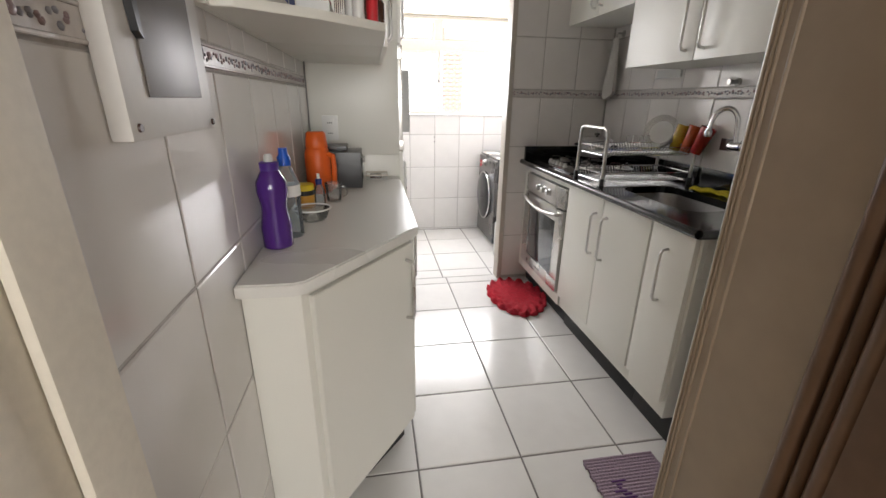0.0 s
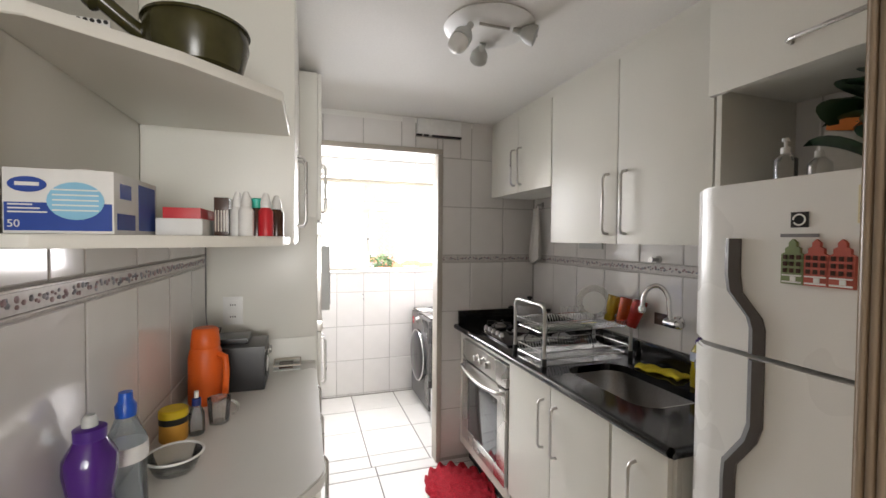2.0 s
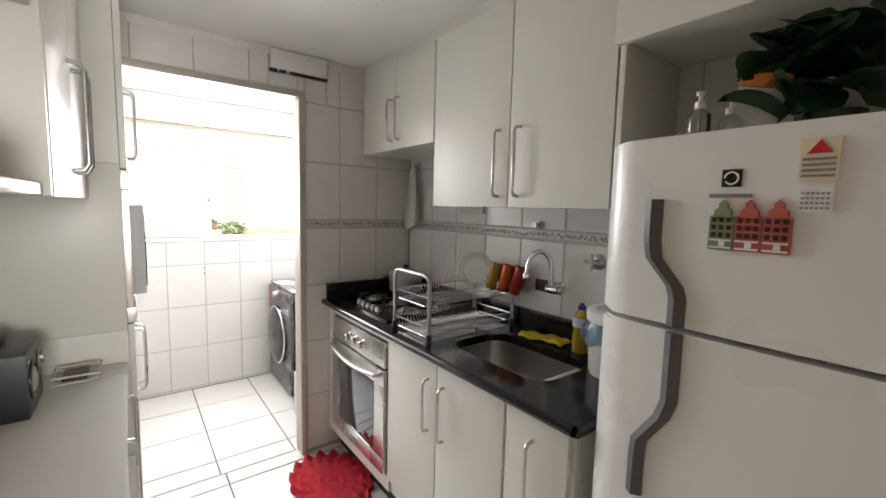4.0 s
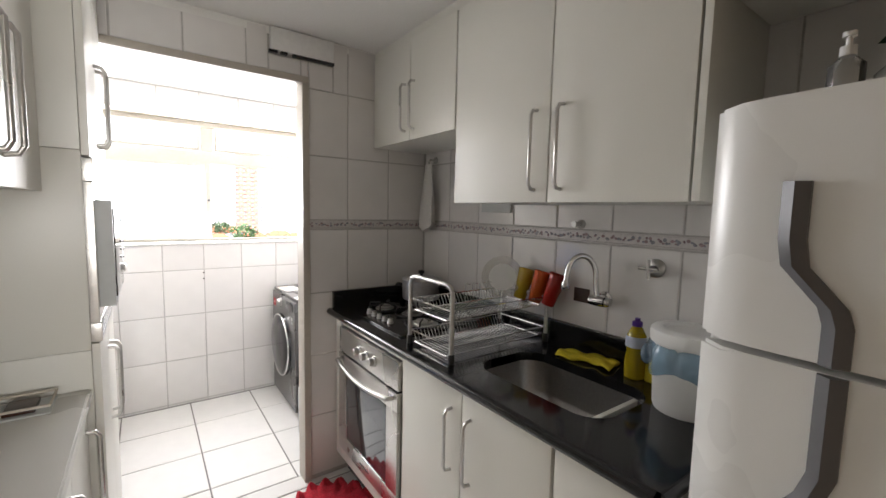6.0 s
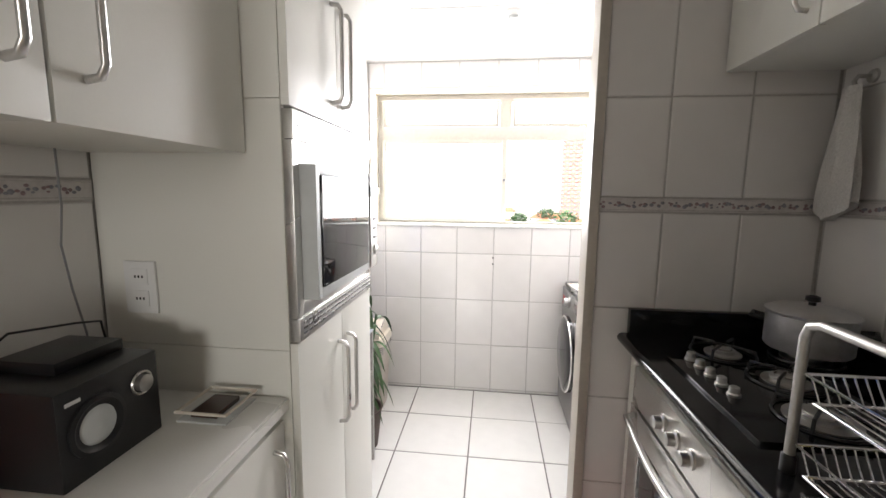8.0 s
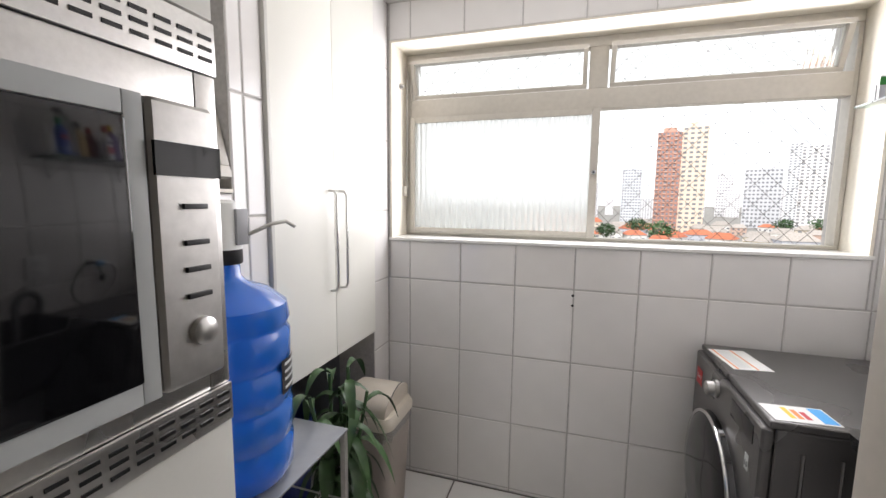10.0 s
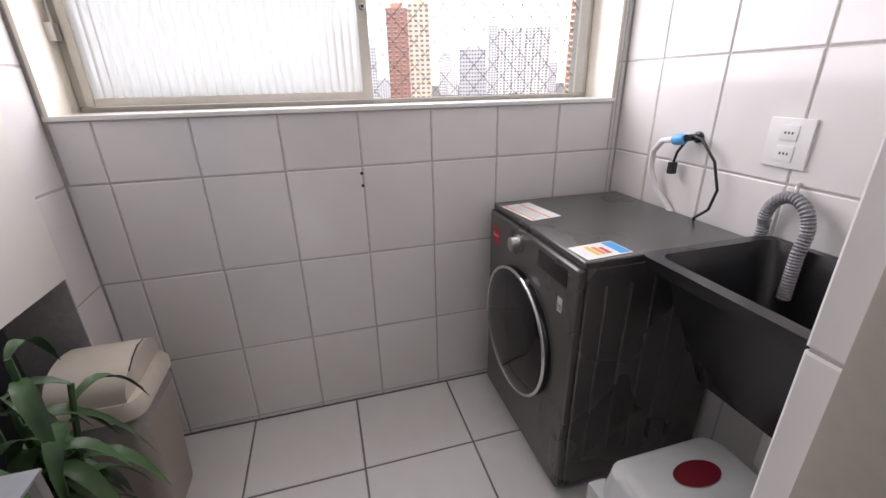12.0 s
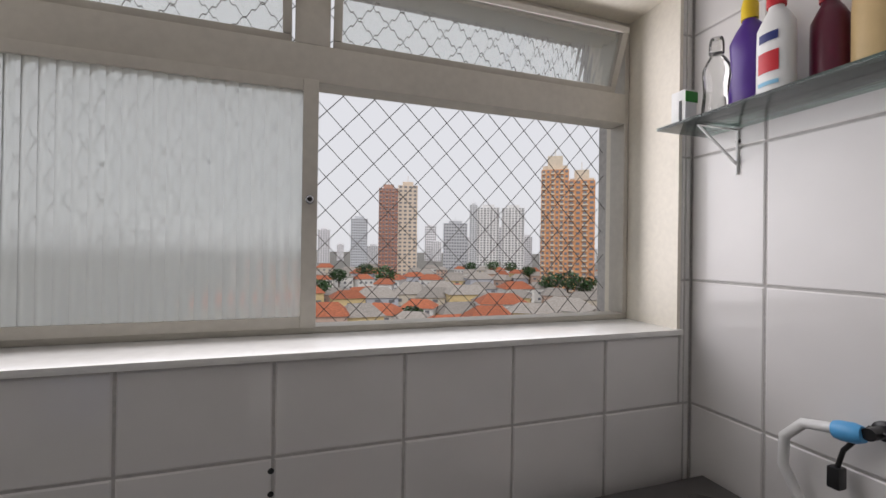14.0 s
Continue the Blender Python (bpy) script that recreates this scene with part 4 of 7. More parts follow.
RX0, RX1, RY0, RY1 = 1.465, 1.955, 2.05, 2.325
dr = thing("dish_rack", 1.7, 2.19, CT, "two-tier chrome wire dish rack on black feet", "dish rack")
for x in (RX0, RX1):
    top_ = 1.215 if x == RX0 else 1.13
    pts = [(x, RY0, CT + 0.012), (x, RY0, top_ - 0.03), (x, RY0 + 0.01, top_ - 0.008), (x, RY0 + 0.035, top_), (x, RY1 - 0.035, top_), (x, RY1 - 0.01, top_ - 0.008), (x, RY1, top_ - 0.03), (x, RY1, CT + 0.012)]
    pipe("upright", pts, 0.0085, DULL, dr, 10)
    for y in (RY0, RY1):
        turned("foot", [(0.012, 0), (0.012, 0.03), (0.009, 0.034)], x, y, CT, BLACK, dr, 12)


def wire_tray(z, depth, n):
    bm = bmesh.new()
    a, b = RY0 + 0.012, RY1 - 0.012
    for zz, ins in ((z + depth, 0.0), (z, 0.025)):
        tube(bm, [(RX0, a + ins, zz), (RX1, a + ins, zz), (RX1, b - ins, zz), (RX0, b - ins, zz)], 0.0028, 6, True)
    for i in range(n):
        x = RX0 + (i + 0.5) * (RX1 - RX0) / n
        tube(bm, [(x, a, z + depth), (x, a + 0.025, z), (x, b - 0.025, z), (x, b, z + depth)], 0.0017, 5)
    tagged(make("wire_tray", bm, CHROME, dr, 50), kind="stuff")


wire_tray(0.956, 0.042, 30)
wire_tray(1.085, 0.04, 30)
hk = bmesh.new()
for i in range(5):
    x = 1.72 + 0.04 * i
    tube(hk, [(x, RY1 - 0.03, 1.09), (x, RY1 - 0.03, 1.165), (x, RY1 - 0.06, 1.165)], 0.002, 5)
tagged(make("plate_holder", hk, CHROME, dr, 50), kind="stuff")

pl = thing("glass_plate", 1.93, 2.27, 1.18, "clear glass plate standing upright in the dish rack", "plate")
turned("rim", [(0.045, 0), (0.06, 0.006), (0.088, 0.014), (0.091, 0.016), (0.087, 0.018), (0.058, 0.01), (0.044, 0.004)], 1.90, 2.26, 1.185, CLEARPL, pl, 36, pose(0, 0, 0, 0, -72, 35))
turned("centre", [(0.060, 0), (0.060, 0.003), (0.02, 0.004)], 1.894, 2.253, 1.185, WHITEPL, pl, 28, pose(0, 0, 0, 0, -72, 35))


def cup(y, material, word, lean):
    c = thing("plastic_cup", 1.94, y, 1.09, word + " translucent plastic tumbler leaning on the rack", "cup", "cups on the dish rack")
    turned("body", [(0.024, 0), (0.027, 0.004), (0.037, 0.13), (0.039, 0.132), (0.036, 0.132), (0.025, 0.008), (0.0001, 0.006)], 1.94, y, 1.098, material, c, 28, pose(0, 0, 0, lean, 12))


cup(2.19, YELLOWCUP, "yellow", 7)
cup(2.105, ORANGECUP, "orange", 8)
cup(2.035, REDCUP, "red", 13)

tp = thing("kitchen_tap", 1.99, 1.82, 1.16, "chrome wall tap with swan neck spout over the sink", "tap")
turned("flange", [(0.03, 0), (0.03, 0.006), (0.02, 0.012), (0.016, 0.04)], XR, 1.818, 1.155, CHROME, tp, 24, pose(0, 0, 0, 0, -90))
turned("valve", [(0.02, -0.03), (0.021, 0.0), (0.02, 0.03)], 1.955, 1.815, 1.155, CHROME, tp, 20, pose(0, 0, 0, 90))
pipe("spout", [(1.955, 1.82, 1.165), (1.95, 1.825, 1.23)] + arc((1.912, 1.86, 1.24), 0.052, 0, 165, 12, (0.72, -0.69, 0), (0, 0, 1.5)) + [(1.872, 1.898, 1.215)], 0.0105, CHROME, tp, 12)
turned("nozzle", [(0.013, 0), (0.016, 0.004), (0.016, 0.025), (0.011, 0.032)], 1.872, 1.898, 1.192, CHROME, tp, 16)
turned("wheel", [(0.018, 0), (0.018, 0.008), (0.012, 0.016), (0.0001, 0.018)], 1.955, 1.782, 1.155, CHROME, tp, 10, pose(0, 0, 0, 90))
tagged(block("socket_plate", XR - 0.003, XR + 0.001, 1.885, 1.955, 1.125, 1.18, mat("brown_cover", (0.06, 0.03, 0.02), 0.3), None, 0.001), "dark brown cover plate beside the tap", "wall plate")
vv = thing("stop_valve", 1.98, 1.64, 1.296, "chrome wall stop valve with cross handle", "valve")
turned("flange", [(0.032, 0), (0.032, 0.005), (0.022, 0.012), (0.012, 0.014), (0.011, 0.05)], XR, 1.638, 1.295, DULL, vv, 24, pose(0, 0, 0, 0, -90))
vb = bmesh.new()
tube(vb, [(XR - 0.05, 1.605, 1.295), (XR - 0.05, 1.671, 1.295)], 0.006, 8)
tube(vb, [(XR - 0.05, 1.638, 1.262), (XR - 0.05, 1.638, 1.328)], 0.006, 8)
make("cross_handle", vb, DULL, vv, 50)
kv = thing("gas_valve", 1.99, 1.94, 1.44, "small chrome valve on the tiled wall", "valve")
turned("flange", [(0.018, 0), (0.018, 0.005), (0.009, 0.009), (0.008, 0.04), (0.012, 0.042), (0.012, 0.05)], XR, 1.938, 1.43, DULL, kv, 18, pose(0, 0, 0, 0, -90))
wh = thing("wall_holder", 1.99, 2.43, 1.49, "clear plastic wall holder under the cabinet", "holder")
block("plate", XR - 0.012, XR - 0.001, 2.32, 2.52, 1.468, 1.512, LIGHTGREY, wh, 0.003)

rg = thing("dish_towel", 1.98, 3.0, 1.6, "white cotton dish towel hanging from a hook", "towel")
tb = bmesh.new()
rows = []
for i in range(15):
    f = i / 14
    z = 1.735 - 0.36 * f
    w = 0.030 + 0.034 * min(1, f * 1.3)
    rows.append([tb.verts.new((1.955 - 0.012 * math.sin(a) * (0.4 + f) + 0.004 * math.sin(5 * f + a * 3), 2.955 + w * math.cos(a) + (0.006 + 0.012 * f) * math.sin(a * 4 + f * 2), z - 0.03 * f * math.sin(a * 1.5))) for a in [2 * math.pi * k / 28 for k in range(28)]])
for p, q in zip(rows, rows[1:]):
    for k in range(28):
        tb.faces.new((p[k], p[(k + 1) % 28], q[(k + 1) % 28], q[k]))
tb.faces.new(rows[0])
tb.faces.new(rows[-1])
make("cloth", tb, LINEN, rg, 60)
pipe("hook", [(XR, 2.95, 1.76), (1.965, 2.95, 1.76), (1.955, 2.95, 1.745), (1.96, 2.95, 1.735)], 0.006, DULL, rg)
turned("rose", [(0.02, 0), (0.018, 0.006), (0.008, 0.01)], XR, 2.95, 1.76, DULL, rg, 16, pose(0, 0, 0, 0, -90))

cl = thing("cleaning_cloth", 1.9, 1.8, CT, "folded yellow cleaning cloth lying on the granite", "cloth")
cb_ = bmesh.new()
g = [[None] * 9 for _ in range(19)]
for i in range(19):
    for j in range(9):
        u, w = i / 18, j / 8
        g[i][j] = cb_.verts.new((1.845 + 0.10 * w + 0.03 * u - 0.012 * math.sin(u * 7), 1.91 - 0.21 * u + 0.02 * w, CT + 0.006 + 0.009 * abs(math.sin(u * 9 + w * 3)) + 0.006 * math.sin(w * 6)))
for i in range(18):
    for j in range(8):
        cb_.faces.new((g[i][j], g[i + 1][j], g[i + 1][j + 1], g[i][j + 1]))
o = make("fabric", cb_, CLOTH, cl, 60)
sd = o.modifiers.new("thick", "SOLIDIFY")
sd.thickness, sd.offset = 0.006, -1

dt = thing("detergent_bottle", 1.9, 1.63, CT, "clear bottle of yellow washing-up liquid with purple cap", "bottle")
turned("body", [(0.028, 0), (0.032, 0.004), (0.032, 0.07), (0.028, 0.09), (0.032, 0.11), (0.031, 0.14), (0.018, 0.165), (0.012, 0.172)], 1.905, 1.635, CT, SOAPYELLOW, dt, 24)
turned("label", [(0.0325, 0.105), (0.0325, 0.14)], 1.905, 1.635, CT, mat("pale_label", (0.55, 0.6, 0.7), 0.5), dt, 24)
turned("cap", [(0.016, 0), (0.016, 0.014), (0.009, 0.018), (0.008, 0.026)], 1.905, 1.635, CT + 0.172, PURPLEPL, dt, 18)
sp = thing("sponge", 1.92, 1.565, CT, "yellow sponge beside the detergent", "sponge")
block("foam", 1.90, 1.96, 1.54, 1.60, CT, CT + 0.07, CLOTH, sp, 0.008)

cbn = thing("counter_bin", 1.8, 1.44, CT, "white plastic counter bin lined with a pale blue bag", "bin")
turned("body", [(0.088, 0), (0.092, 0.01), (0.1, 0.19), (0.104, 0.20)], 1.81, 1.435, CT, WHITEPL, cbn, 40)
bb = bmesh.new()
pr = []
for i, (r, z) in enumerate(((0.104, 0.195), (0.112, 0.175), (0.114, 0.14), (0.108, 0.115))):
    pr.append([bb.verts.new(((r + 0.006 * math.sin(7 * a + i) + 0.003 * math.sin(17 * a)) * math.cos(a) + 1.81, (r + 0.006 * math.sin(7 * a + i)) * math.sin(a) + 1.435, CT + z + 0.012 * math.sin(4 * a + 1) * (i > 1))) for a in [2 * math.pi * k / 60 for k in range(60)]])
for p, q in zip(pr, pr[1:]):
    for k in range(60):
        bb.faces.new((p[k], p[(k + 1) % 60], q[(k + 1) % 60], q[k]))
blob(bb, 1.80, 1.555, CT + 0.135, 0.03, 0.02, 0.035)
make("bag", bb, BAGBLUE, cbn, 60)
turned("lid", [(0.108, 0), (0.11, 0.02), (0.107, 0.035), (0.1, 0.04), (0.075, 0.041), (0.07, 0.032), (0.0001, 0.03)], 1.81, 1.435, CT + 0.198, WHITEPL, cbn, 40)

for part in cbn.children:
    part.data.transform(Matrix.Translation((1.81, 1.435, CT)) @ Matrix.Diagonal((0.9, 0.9, 0.95, 1)) @ Matrix.Translation((-1.81, -1.435, -CT)))

# over the fridge
FT = 1.646
gp = thing("artificial_plant", 1.72, 0.95, FT, "bunch of large dark green artificial leaves on the fridge", "plant")
random.seed(5)
for i in range(44):
    lb = bmesh.new()
    a, e, ln = random.uniform(0, 6.28), random.uniform(0.1, 1.35), random.uniform(0.10, 0.17)
    c = Vector((1.66 + 0.07 * random.uniform(-1, 1), 0.93 + 0.10 * random.uniform(-1, 1), FT + 0.08 + 0.17 * random.random()))
    d = Vector((math.cos(a) * math.cos(e), math.sin(a) * math.cos(e), math.sin(e)))
    s = d.cross(Vector((0, 0, 1))).normalized()
    up = s.cross(d)
    st = []
    for k in range(7):
        f = k / 6
        w = 0.06 * math.sin(math.pi * min(1, f * 0.93 + 0.07)) ** 0.7
        q = c + d * ln * (f - 0.3) - Vector((0, 0, 0.05 * f * f))
        st.append([lb.verts.new(q - s * w + up * 0.018), lb.verts.new(q), lb.verts.new(q + s * w + up * 0.018)])
    for p, q in zip(st, st[1:]):
        for k in range(2):
            lb.faces.new((p[k], p[k + 1], q[k + 1], q[k]))
    for v in lb.verts:
        v.co.z = max(FT + 0.002, min(v.co.z, 1.96))
    make("leaf", lb, DEEPLEAF, gp, 60)
turned("pot", [(0.05, 0), (0.06, 0.07), (0.055, 0.07), (0.0001, 0.06)], 1.70, 0.93, FT, DEEPLEAF, gp, 20)
for x, y, h_ in ((1.56, 1.13, 0.075), (1.60, 1.08, 0.06)):
    bt = thing("pump_bottle", x, y, FT, "small clear pump bottle standing on the fridge", "bottle", "bottles on the fridge")
    turned("body", [(0.022, 0), (0.024, 0.004), (0.024, h_), (0.01, h_ + 0.015)], x, y, FT, CLEARPL, bt, 20)
    turned("pump", [(0.011, 0), (0.011, 0.015), (0.004, 0.016), (0.004, 0.03), (0.009, 0.03), (0.009, 0.038)], x, y, FT + h_ + 0.015, WHITEPL, bt, 14)
pk = thing("snack_packet", 1.6, 1.03, FT, "white and orange packet leaning behind the bottles", "packet")
for nm, a, b, material in (("wrapper", 0.0, 0.13, CARD), ("stripe", 0.1305, 0.16, OR)):
    kb = box(bmesh.new(), -0.012, 0.012, -0.045, 0.045, a, b, 0.006)
    bmesh.ops.transform(kb, matrix=pose(1.63, 1.06, FT + 0.002, 12, -12, 15), verts=kb.verts)
    make(nm, kb, material, pk, 40)

# floor mats
rm = thing("round_rug", 1.32, 2.72, 0, "red scalloped crochet rug on the tiled floor", "rug")
rb_ = bmesh.new()
rings = []
RC = (1.315, 2.71)
for k, f in enumerate([0.001, 0.1, 0.2, 0.3, 0.4, 0.5, 0.6, 0.7, 0.8, 0.87, 0.94, 1.0, 1.02]):
    ring = []
    for i in range(96):
        a = 2 * math.pi * i / 96
        r = f * (1 + (0.07 * abs(math.sin(a * 8)) + 0.03 * math.sin(3 * a + 1)) * f)
        z = 0.016 + (0.007 * math.sin(k * 2.6) * (0.5 + abs(math.sin(a * 8))) + 0.03 * math.sin(a * 16 + k) * max(0, f - 0.5)) + 0.01 * f
        if f > 1:
            z = 0.003
        ring.append(rb_.verts.new((RC[0] + 0.19 * r * math.cos(a), RC[1] + 0.27 * r * math.sin(a), max(z, 0.003))))
    rings.append(ring)
for p, q in zip(rings, rings[1:]):
    for i in range(96):
        rb_.faces.new((p[i], p[(i + 1) % 96], q[(i + 1) % 96], q[i]))
make("crochet", rb_, REDMAT, rm, 70)
lm = thing("woven_mat", 1.3, 0.95, 0, "lilac woven floor mat with a dark purple pattern", "rug")
wb_ = bmesh.new()
for i in range(46):
    y = 0.66 + i * 0.0137
    tube(wb_, [(1.10 + 0.004 * math.sin(i * 1.7), y, 0.008), (1.395, y, 0.008)], 0.0075, 6)
tagged(make("weave", wb_, LILAC, lm, 60), kind="stuff")
db = bmesh.new()
for i in range(12):
    y = 1.02 + i * 0.0137
    tube(db, [(1.13 + 0.012 * (i % 4) + 0.01 * abs(i - 6), y, 0.0095), (1.22 - 0.012 * abs(i - 6), y, 0.0095)], 0.0075, 6)
tagged(make("pattern", db, mat("dark_purple_yarn", (0.10, 0.03, 0.16), 0.95, grain=0.3, scale=150, bump=0.5), lm, 60), kind="stuff")

# ---- worktop side ----
def bottle(name, x, y, z, prof, material, label, parts=(), seg=28):
    b = thing(name, x, y, z, label, "bottle")
    turned("body", prof, x, y, z, material, b, seg)
    for nm, pr_, mt in parts:
        turned(nm, pr_, x, y, z, mt, b, 22)
    return b


bottle("water_bottle", 0.066, 1.315, LT, [(0.034, 0), (0.04, 0.005), (0.041, 0.06), (0.034, 0.105), (0.034, 0.12), (0.041, 0.16), (0.040, 0.185), (0.024, 0.215)], PURPLE, "purple translucent waisted water bottle with grey stopper",
       [("cap", [(0.024, 0.213), (0.025, 0.235), (0.021, 0.238)], PURPLEPL), ("stopper", [(0.012, 0.238), (0.012, 0.25), (0.008, 0.258)], LIGHTGREY)])
bottle("water_bottle", 0.085, 1.415, LT, [(0.034, 0), (0.037, 0.005), (0.036, 0.06), (0.034, 0.09), (0.037, 0.12), (0.037, 0.16), (0.016, 0.215)], CLEARBLUE, "clear water bottle with a blue sports cap",
       [("label", [(0.0378, 0.125), (0.0378, 0.158)], CARD), ("cap", [(0.018, 0.213), (0.019, 0.235), (0.013, 0.245), (0.012, 0.262)], BLUECAP)])
bottle("spice_jar", 0.075, 1.77, LT, [(0.034, 0), (0.036, 0.004), (0.036, 0.05)], mat("red_yellow_label", (0.7, 0.35, 0.05), 0.4), "small jar with yellow lid and dark band",
       [("band", [(0.0365, 0.05), (0.0365, 0.068)], BLACK), ("lid", [(0.037, 0.068), (0.037, 0.086), (0.033, 0.09)], YELLOW)])
bottle("spray_bottle", 0.128, 1.79, LT, [(0.02, 0), (0.022, 0.004), (0.021, 0.06), (0.010, 0.085)], CLEARBLUE, "small clear bottle with a navy cap",
       [("cap", [(0.012, 0.084), (0.012, 0.104), (0.008, 0.106)], NAVY), ("nozzle", [(0.006, 0.106), (0.006, 0.125)], WHITEPL)])
cu_ = thing("clear_cup", 0.175, 1.86, LT, "clear plastic cup with a handle", "cup")
turned("body", [(0.028, 0), (0.034, 0.075), (0.032, 0.075), (0.026, 0.004)], 0.175, 1.86, LT, CLEARPL, cu_)
make("handle", tube(bmesh.new(), arc((0.207, 1.86, LT + 0.04), 0.022, -80, 80, 8, (1, 0, 0), (0, 0, 1)), 0.004, 6), CLEARPL, cu_, 50)
bo = thing("plastic_bowl", 0.14, 1.56, LT, "clear shallow plastic bowl with white rim", "bowl")
turned("body", [(0.042, 0), (0.045, 0.003), (0.062, 0.04), (0.060, 0.04), (0.042, 0.005)], 0.125, 1.59, LT, CLEARPL, bo, 32)
make("rim", tube(bmesh.new(), arc((0.125, 1.59, LT + 0.041), 0.062, 0, 360, 36, (1, 0, 0), (0, 1, 0))[:-1], 0.003, 6, True), WHITEPL, bo, 60)
ob2 = bottle("thermos_jug", 0.10, 2.045, LT, [(0.05, 0), (0.054, 0.006), (0.054, 0.16), (0.049, 0.185), (0.044, 0.195)], ORANGE, "orange plastic insulated jug with handle and cap",
             [("cap", [(0.045, 0.194), (0.047, 0.20), (0.041, 0.255), (0.034, 0.262)], ORANGE)])
pipe("handle", [(0.147, 2.02, LT + 0.17), (0.168, 2.005, LT + 0.165), (0.172, 2.003, LT + 0.12), (0.168, 2.005, LT + 0.03), (0.15, 2.02, LT + 0.02)], 0.011, ORANGE, ob2, 10)

sx0, sx1, sy0, sy1, sh_ = 0.075, 0.285, 2.11, 2.305, 0.165
spk = thing("speaker_box", 0.18, 2.2, LT, "black speaker box with silver cone and knob", "speaker")
block("body", sx0, sx1, sy0, sy1, LT, LT + sh_, BLACK, spk, 0.004)
turned("surround", [(0.052, 0), (0.052, 0.004), (0.044, 0.005), (0.038, 0.001)], sx1, 2.175, LT + 0.083, BLACK, spk, 32, pose(0, 0, 0, 0, 90))
turned("cone", [(0.033, 0), (0.03, 0.004), (0.015, 0.008), (0.0001, 0.01)], sx1 + 0.001, 2.175, LT + 0.083, LIGHTGREY, spk, 28, pose(0, 0, 0, 0, 90))
make("knob_ring", tube(bmesh.new(), arc((sx1 + 0.002, 2.265, LT + 0.115), 0.021, 0, 360, 24, (0, 1, 0), (0, 0, 1))[:-1], 0.003, 6, True), STEEL, spk, 50)
turned("knob", [(0.016, 0), (0.016, 0.012), (0.012, 0.014)], sx1, 2.265, LT + 0.115, DULL, spk, 20, pose(0, 0, 0, 0, 90))
block("mark", sx1 - 0.001, sx1 + 0.001, 2.125, 2.15, LT + 0.138, LT + 0.144, WHITEPL, spk, 0)
rt = thing("router", 0.16, 2.24, LT + sh_, "flat black router with a cable on the speaker", "router")
block("case", 0.10, 0.22, 2.17, 2.30, LT + sh_, LT + sh_ + 0.022, BLACK, rt, 0.004)
pipe("cable", [(0.10, 2.2, LT + sh_ + 0.01), (0.07, 2.17, LT + 0.185), (0.07, 2.22, LT + 0.215), (0.10, 2.32, LT + 0.205), (0.09, 2.38, LT + 0.19), (0.06, 2.42, LT + 0.1), (0.05, 2.44, LT + 0.004)], 0.0025, BLACK, rt, 6)
ty = thing("small_tray", 0.35, 2.38, LT, "small shallow clear tray with odds and ends", "tray")
block("base", 0.30, 0.41, 2.325, 2.435, LT, LT + 0.004, LIGHTGREY, ty, 0.001)
block("content", 0.32, 0.38, 2.34, 2.42, LT + 0.0042, LT + 0.016, BROWNB, ty, 0.003)
tb2 = tube(bmesh.new(), [(0.30, 2.325, LT + 0.022), (0.41, 2.325, LT + 0.022), (0.41, 2.435, LT + 0.022), (0.30, 2.435, LT + 0.022)], 0.004, 6, True)
make("rim", tb2, CREAMPL, ty, 50)


def outlet(name, cx, cz, m, label, half=0.04):
    """Double wall socket on the plane of m, at cx, cz on it."""
    o_ = thing(name, *(m @ Vector((cx, cz, 0))), label, "socket")

    def p_(nm, a, b, c, d, z0_, z1_, mt, bv=0.0):
        bm = box(bmesh.new(), a, b, c, d, z0_, z1_, bv)
        bmesh.ops.transform(bm, matrix=m, verts=bm.verts)
        make(nm, bm, mt, o_, 35)
    p_("plate", cx - half, cx + half, cz - 0.062, cz + 0.062, 0.0005, 0.008, WHITEPL, 0.003)
    for dz in (-0.026, 0.026):
        p_("module", cx - 0.022, cx + 0.022, cz + dz - 0.019, cz + dz + 0.019, 0.0082, 0.0105, WHITEPL, 0.001)
        for du in (-0.009, 0.0, 0.009):
            p_("pin_hole", cx + du - 0.0022, cx + du + 0.0022, cz + dz - 0.003, cz + dz + 0.003, 0.0106, 0.0108, BLACK)


FACE_N = Matrix(((1, 0, 0, 0), (0, 0, -1, TY0), (0, 1, 0, 0), (0, 0, 0, 1)))
FACE_W = Matrix(((0, 0, -1, XLR), (1, 0, 0, 0), (0, 1, 0, 0), (0, 0, 0, 1)))
outlet("wall_socket", 0.125, 1.19, FACE_N, "white double socket on the tall cabinet side")
pipe_c = thing("power_cable", 0.05, 2.35, LT, "thin grey cable hanging down the tiled wall", "cable")
pipe("cord", [(0.035, 2.37, 1.50), (0.034, 2.372, 1.38), (0.036, 2.36, 1.3), (0.034, 2.375, 1.2), (0.04, 2.39, 1.1), (0.05, 2.40, LT + 0.003)], 0.0022, GREYPL, pipe_c, 6)

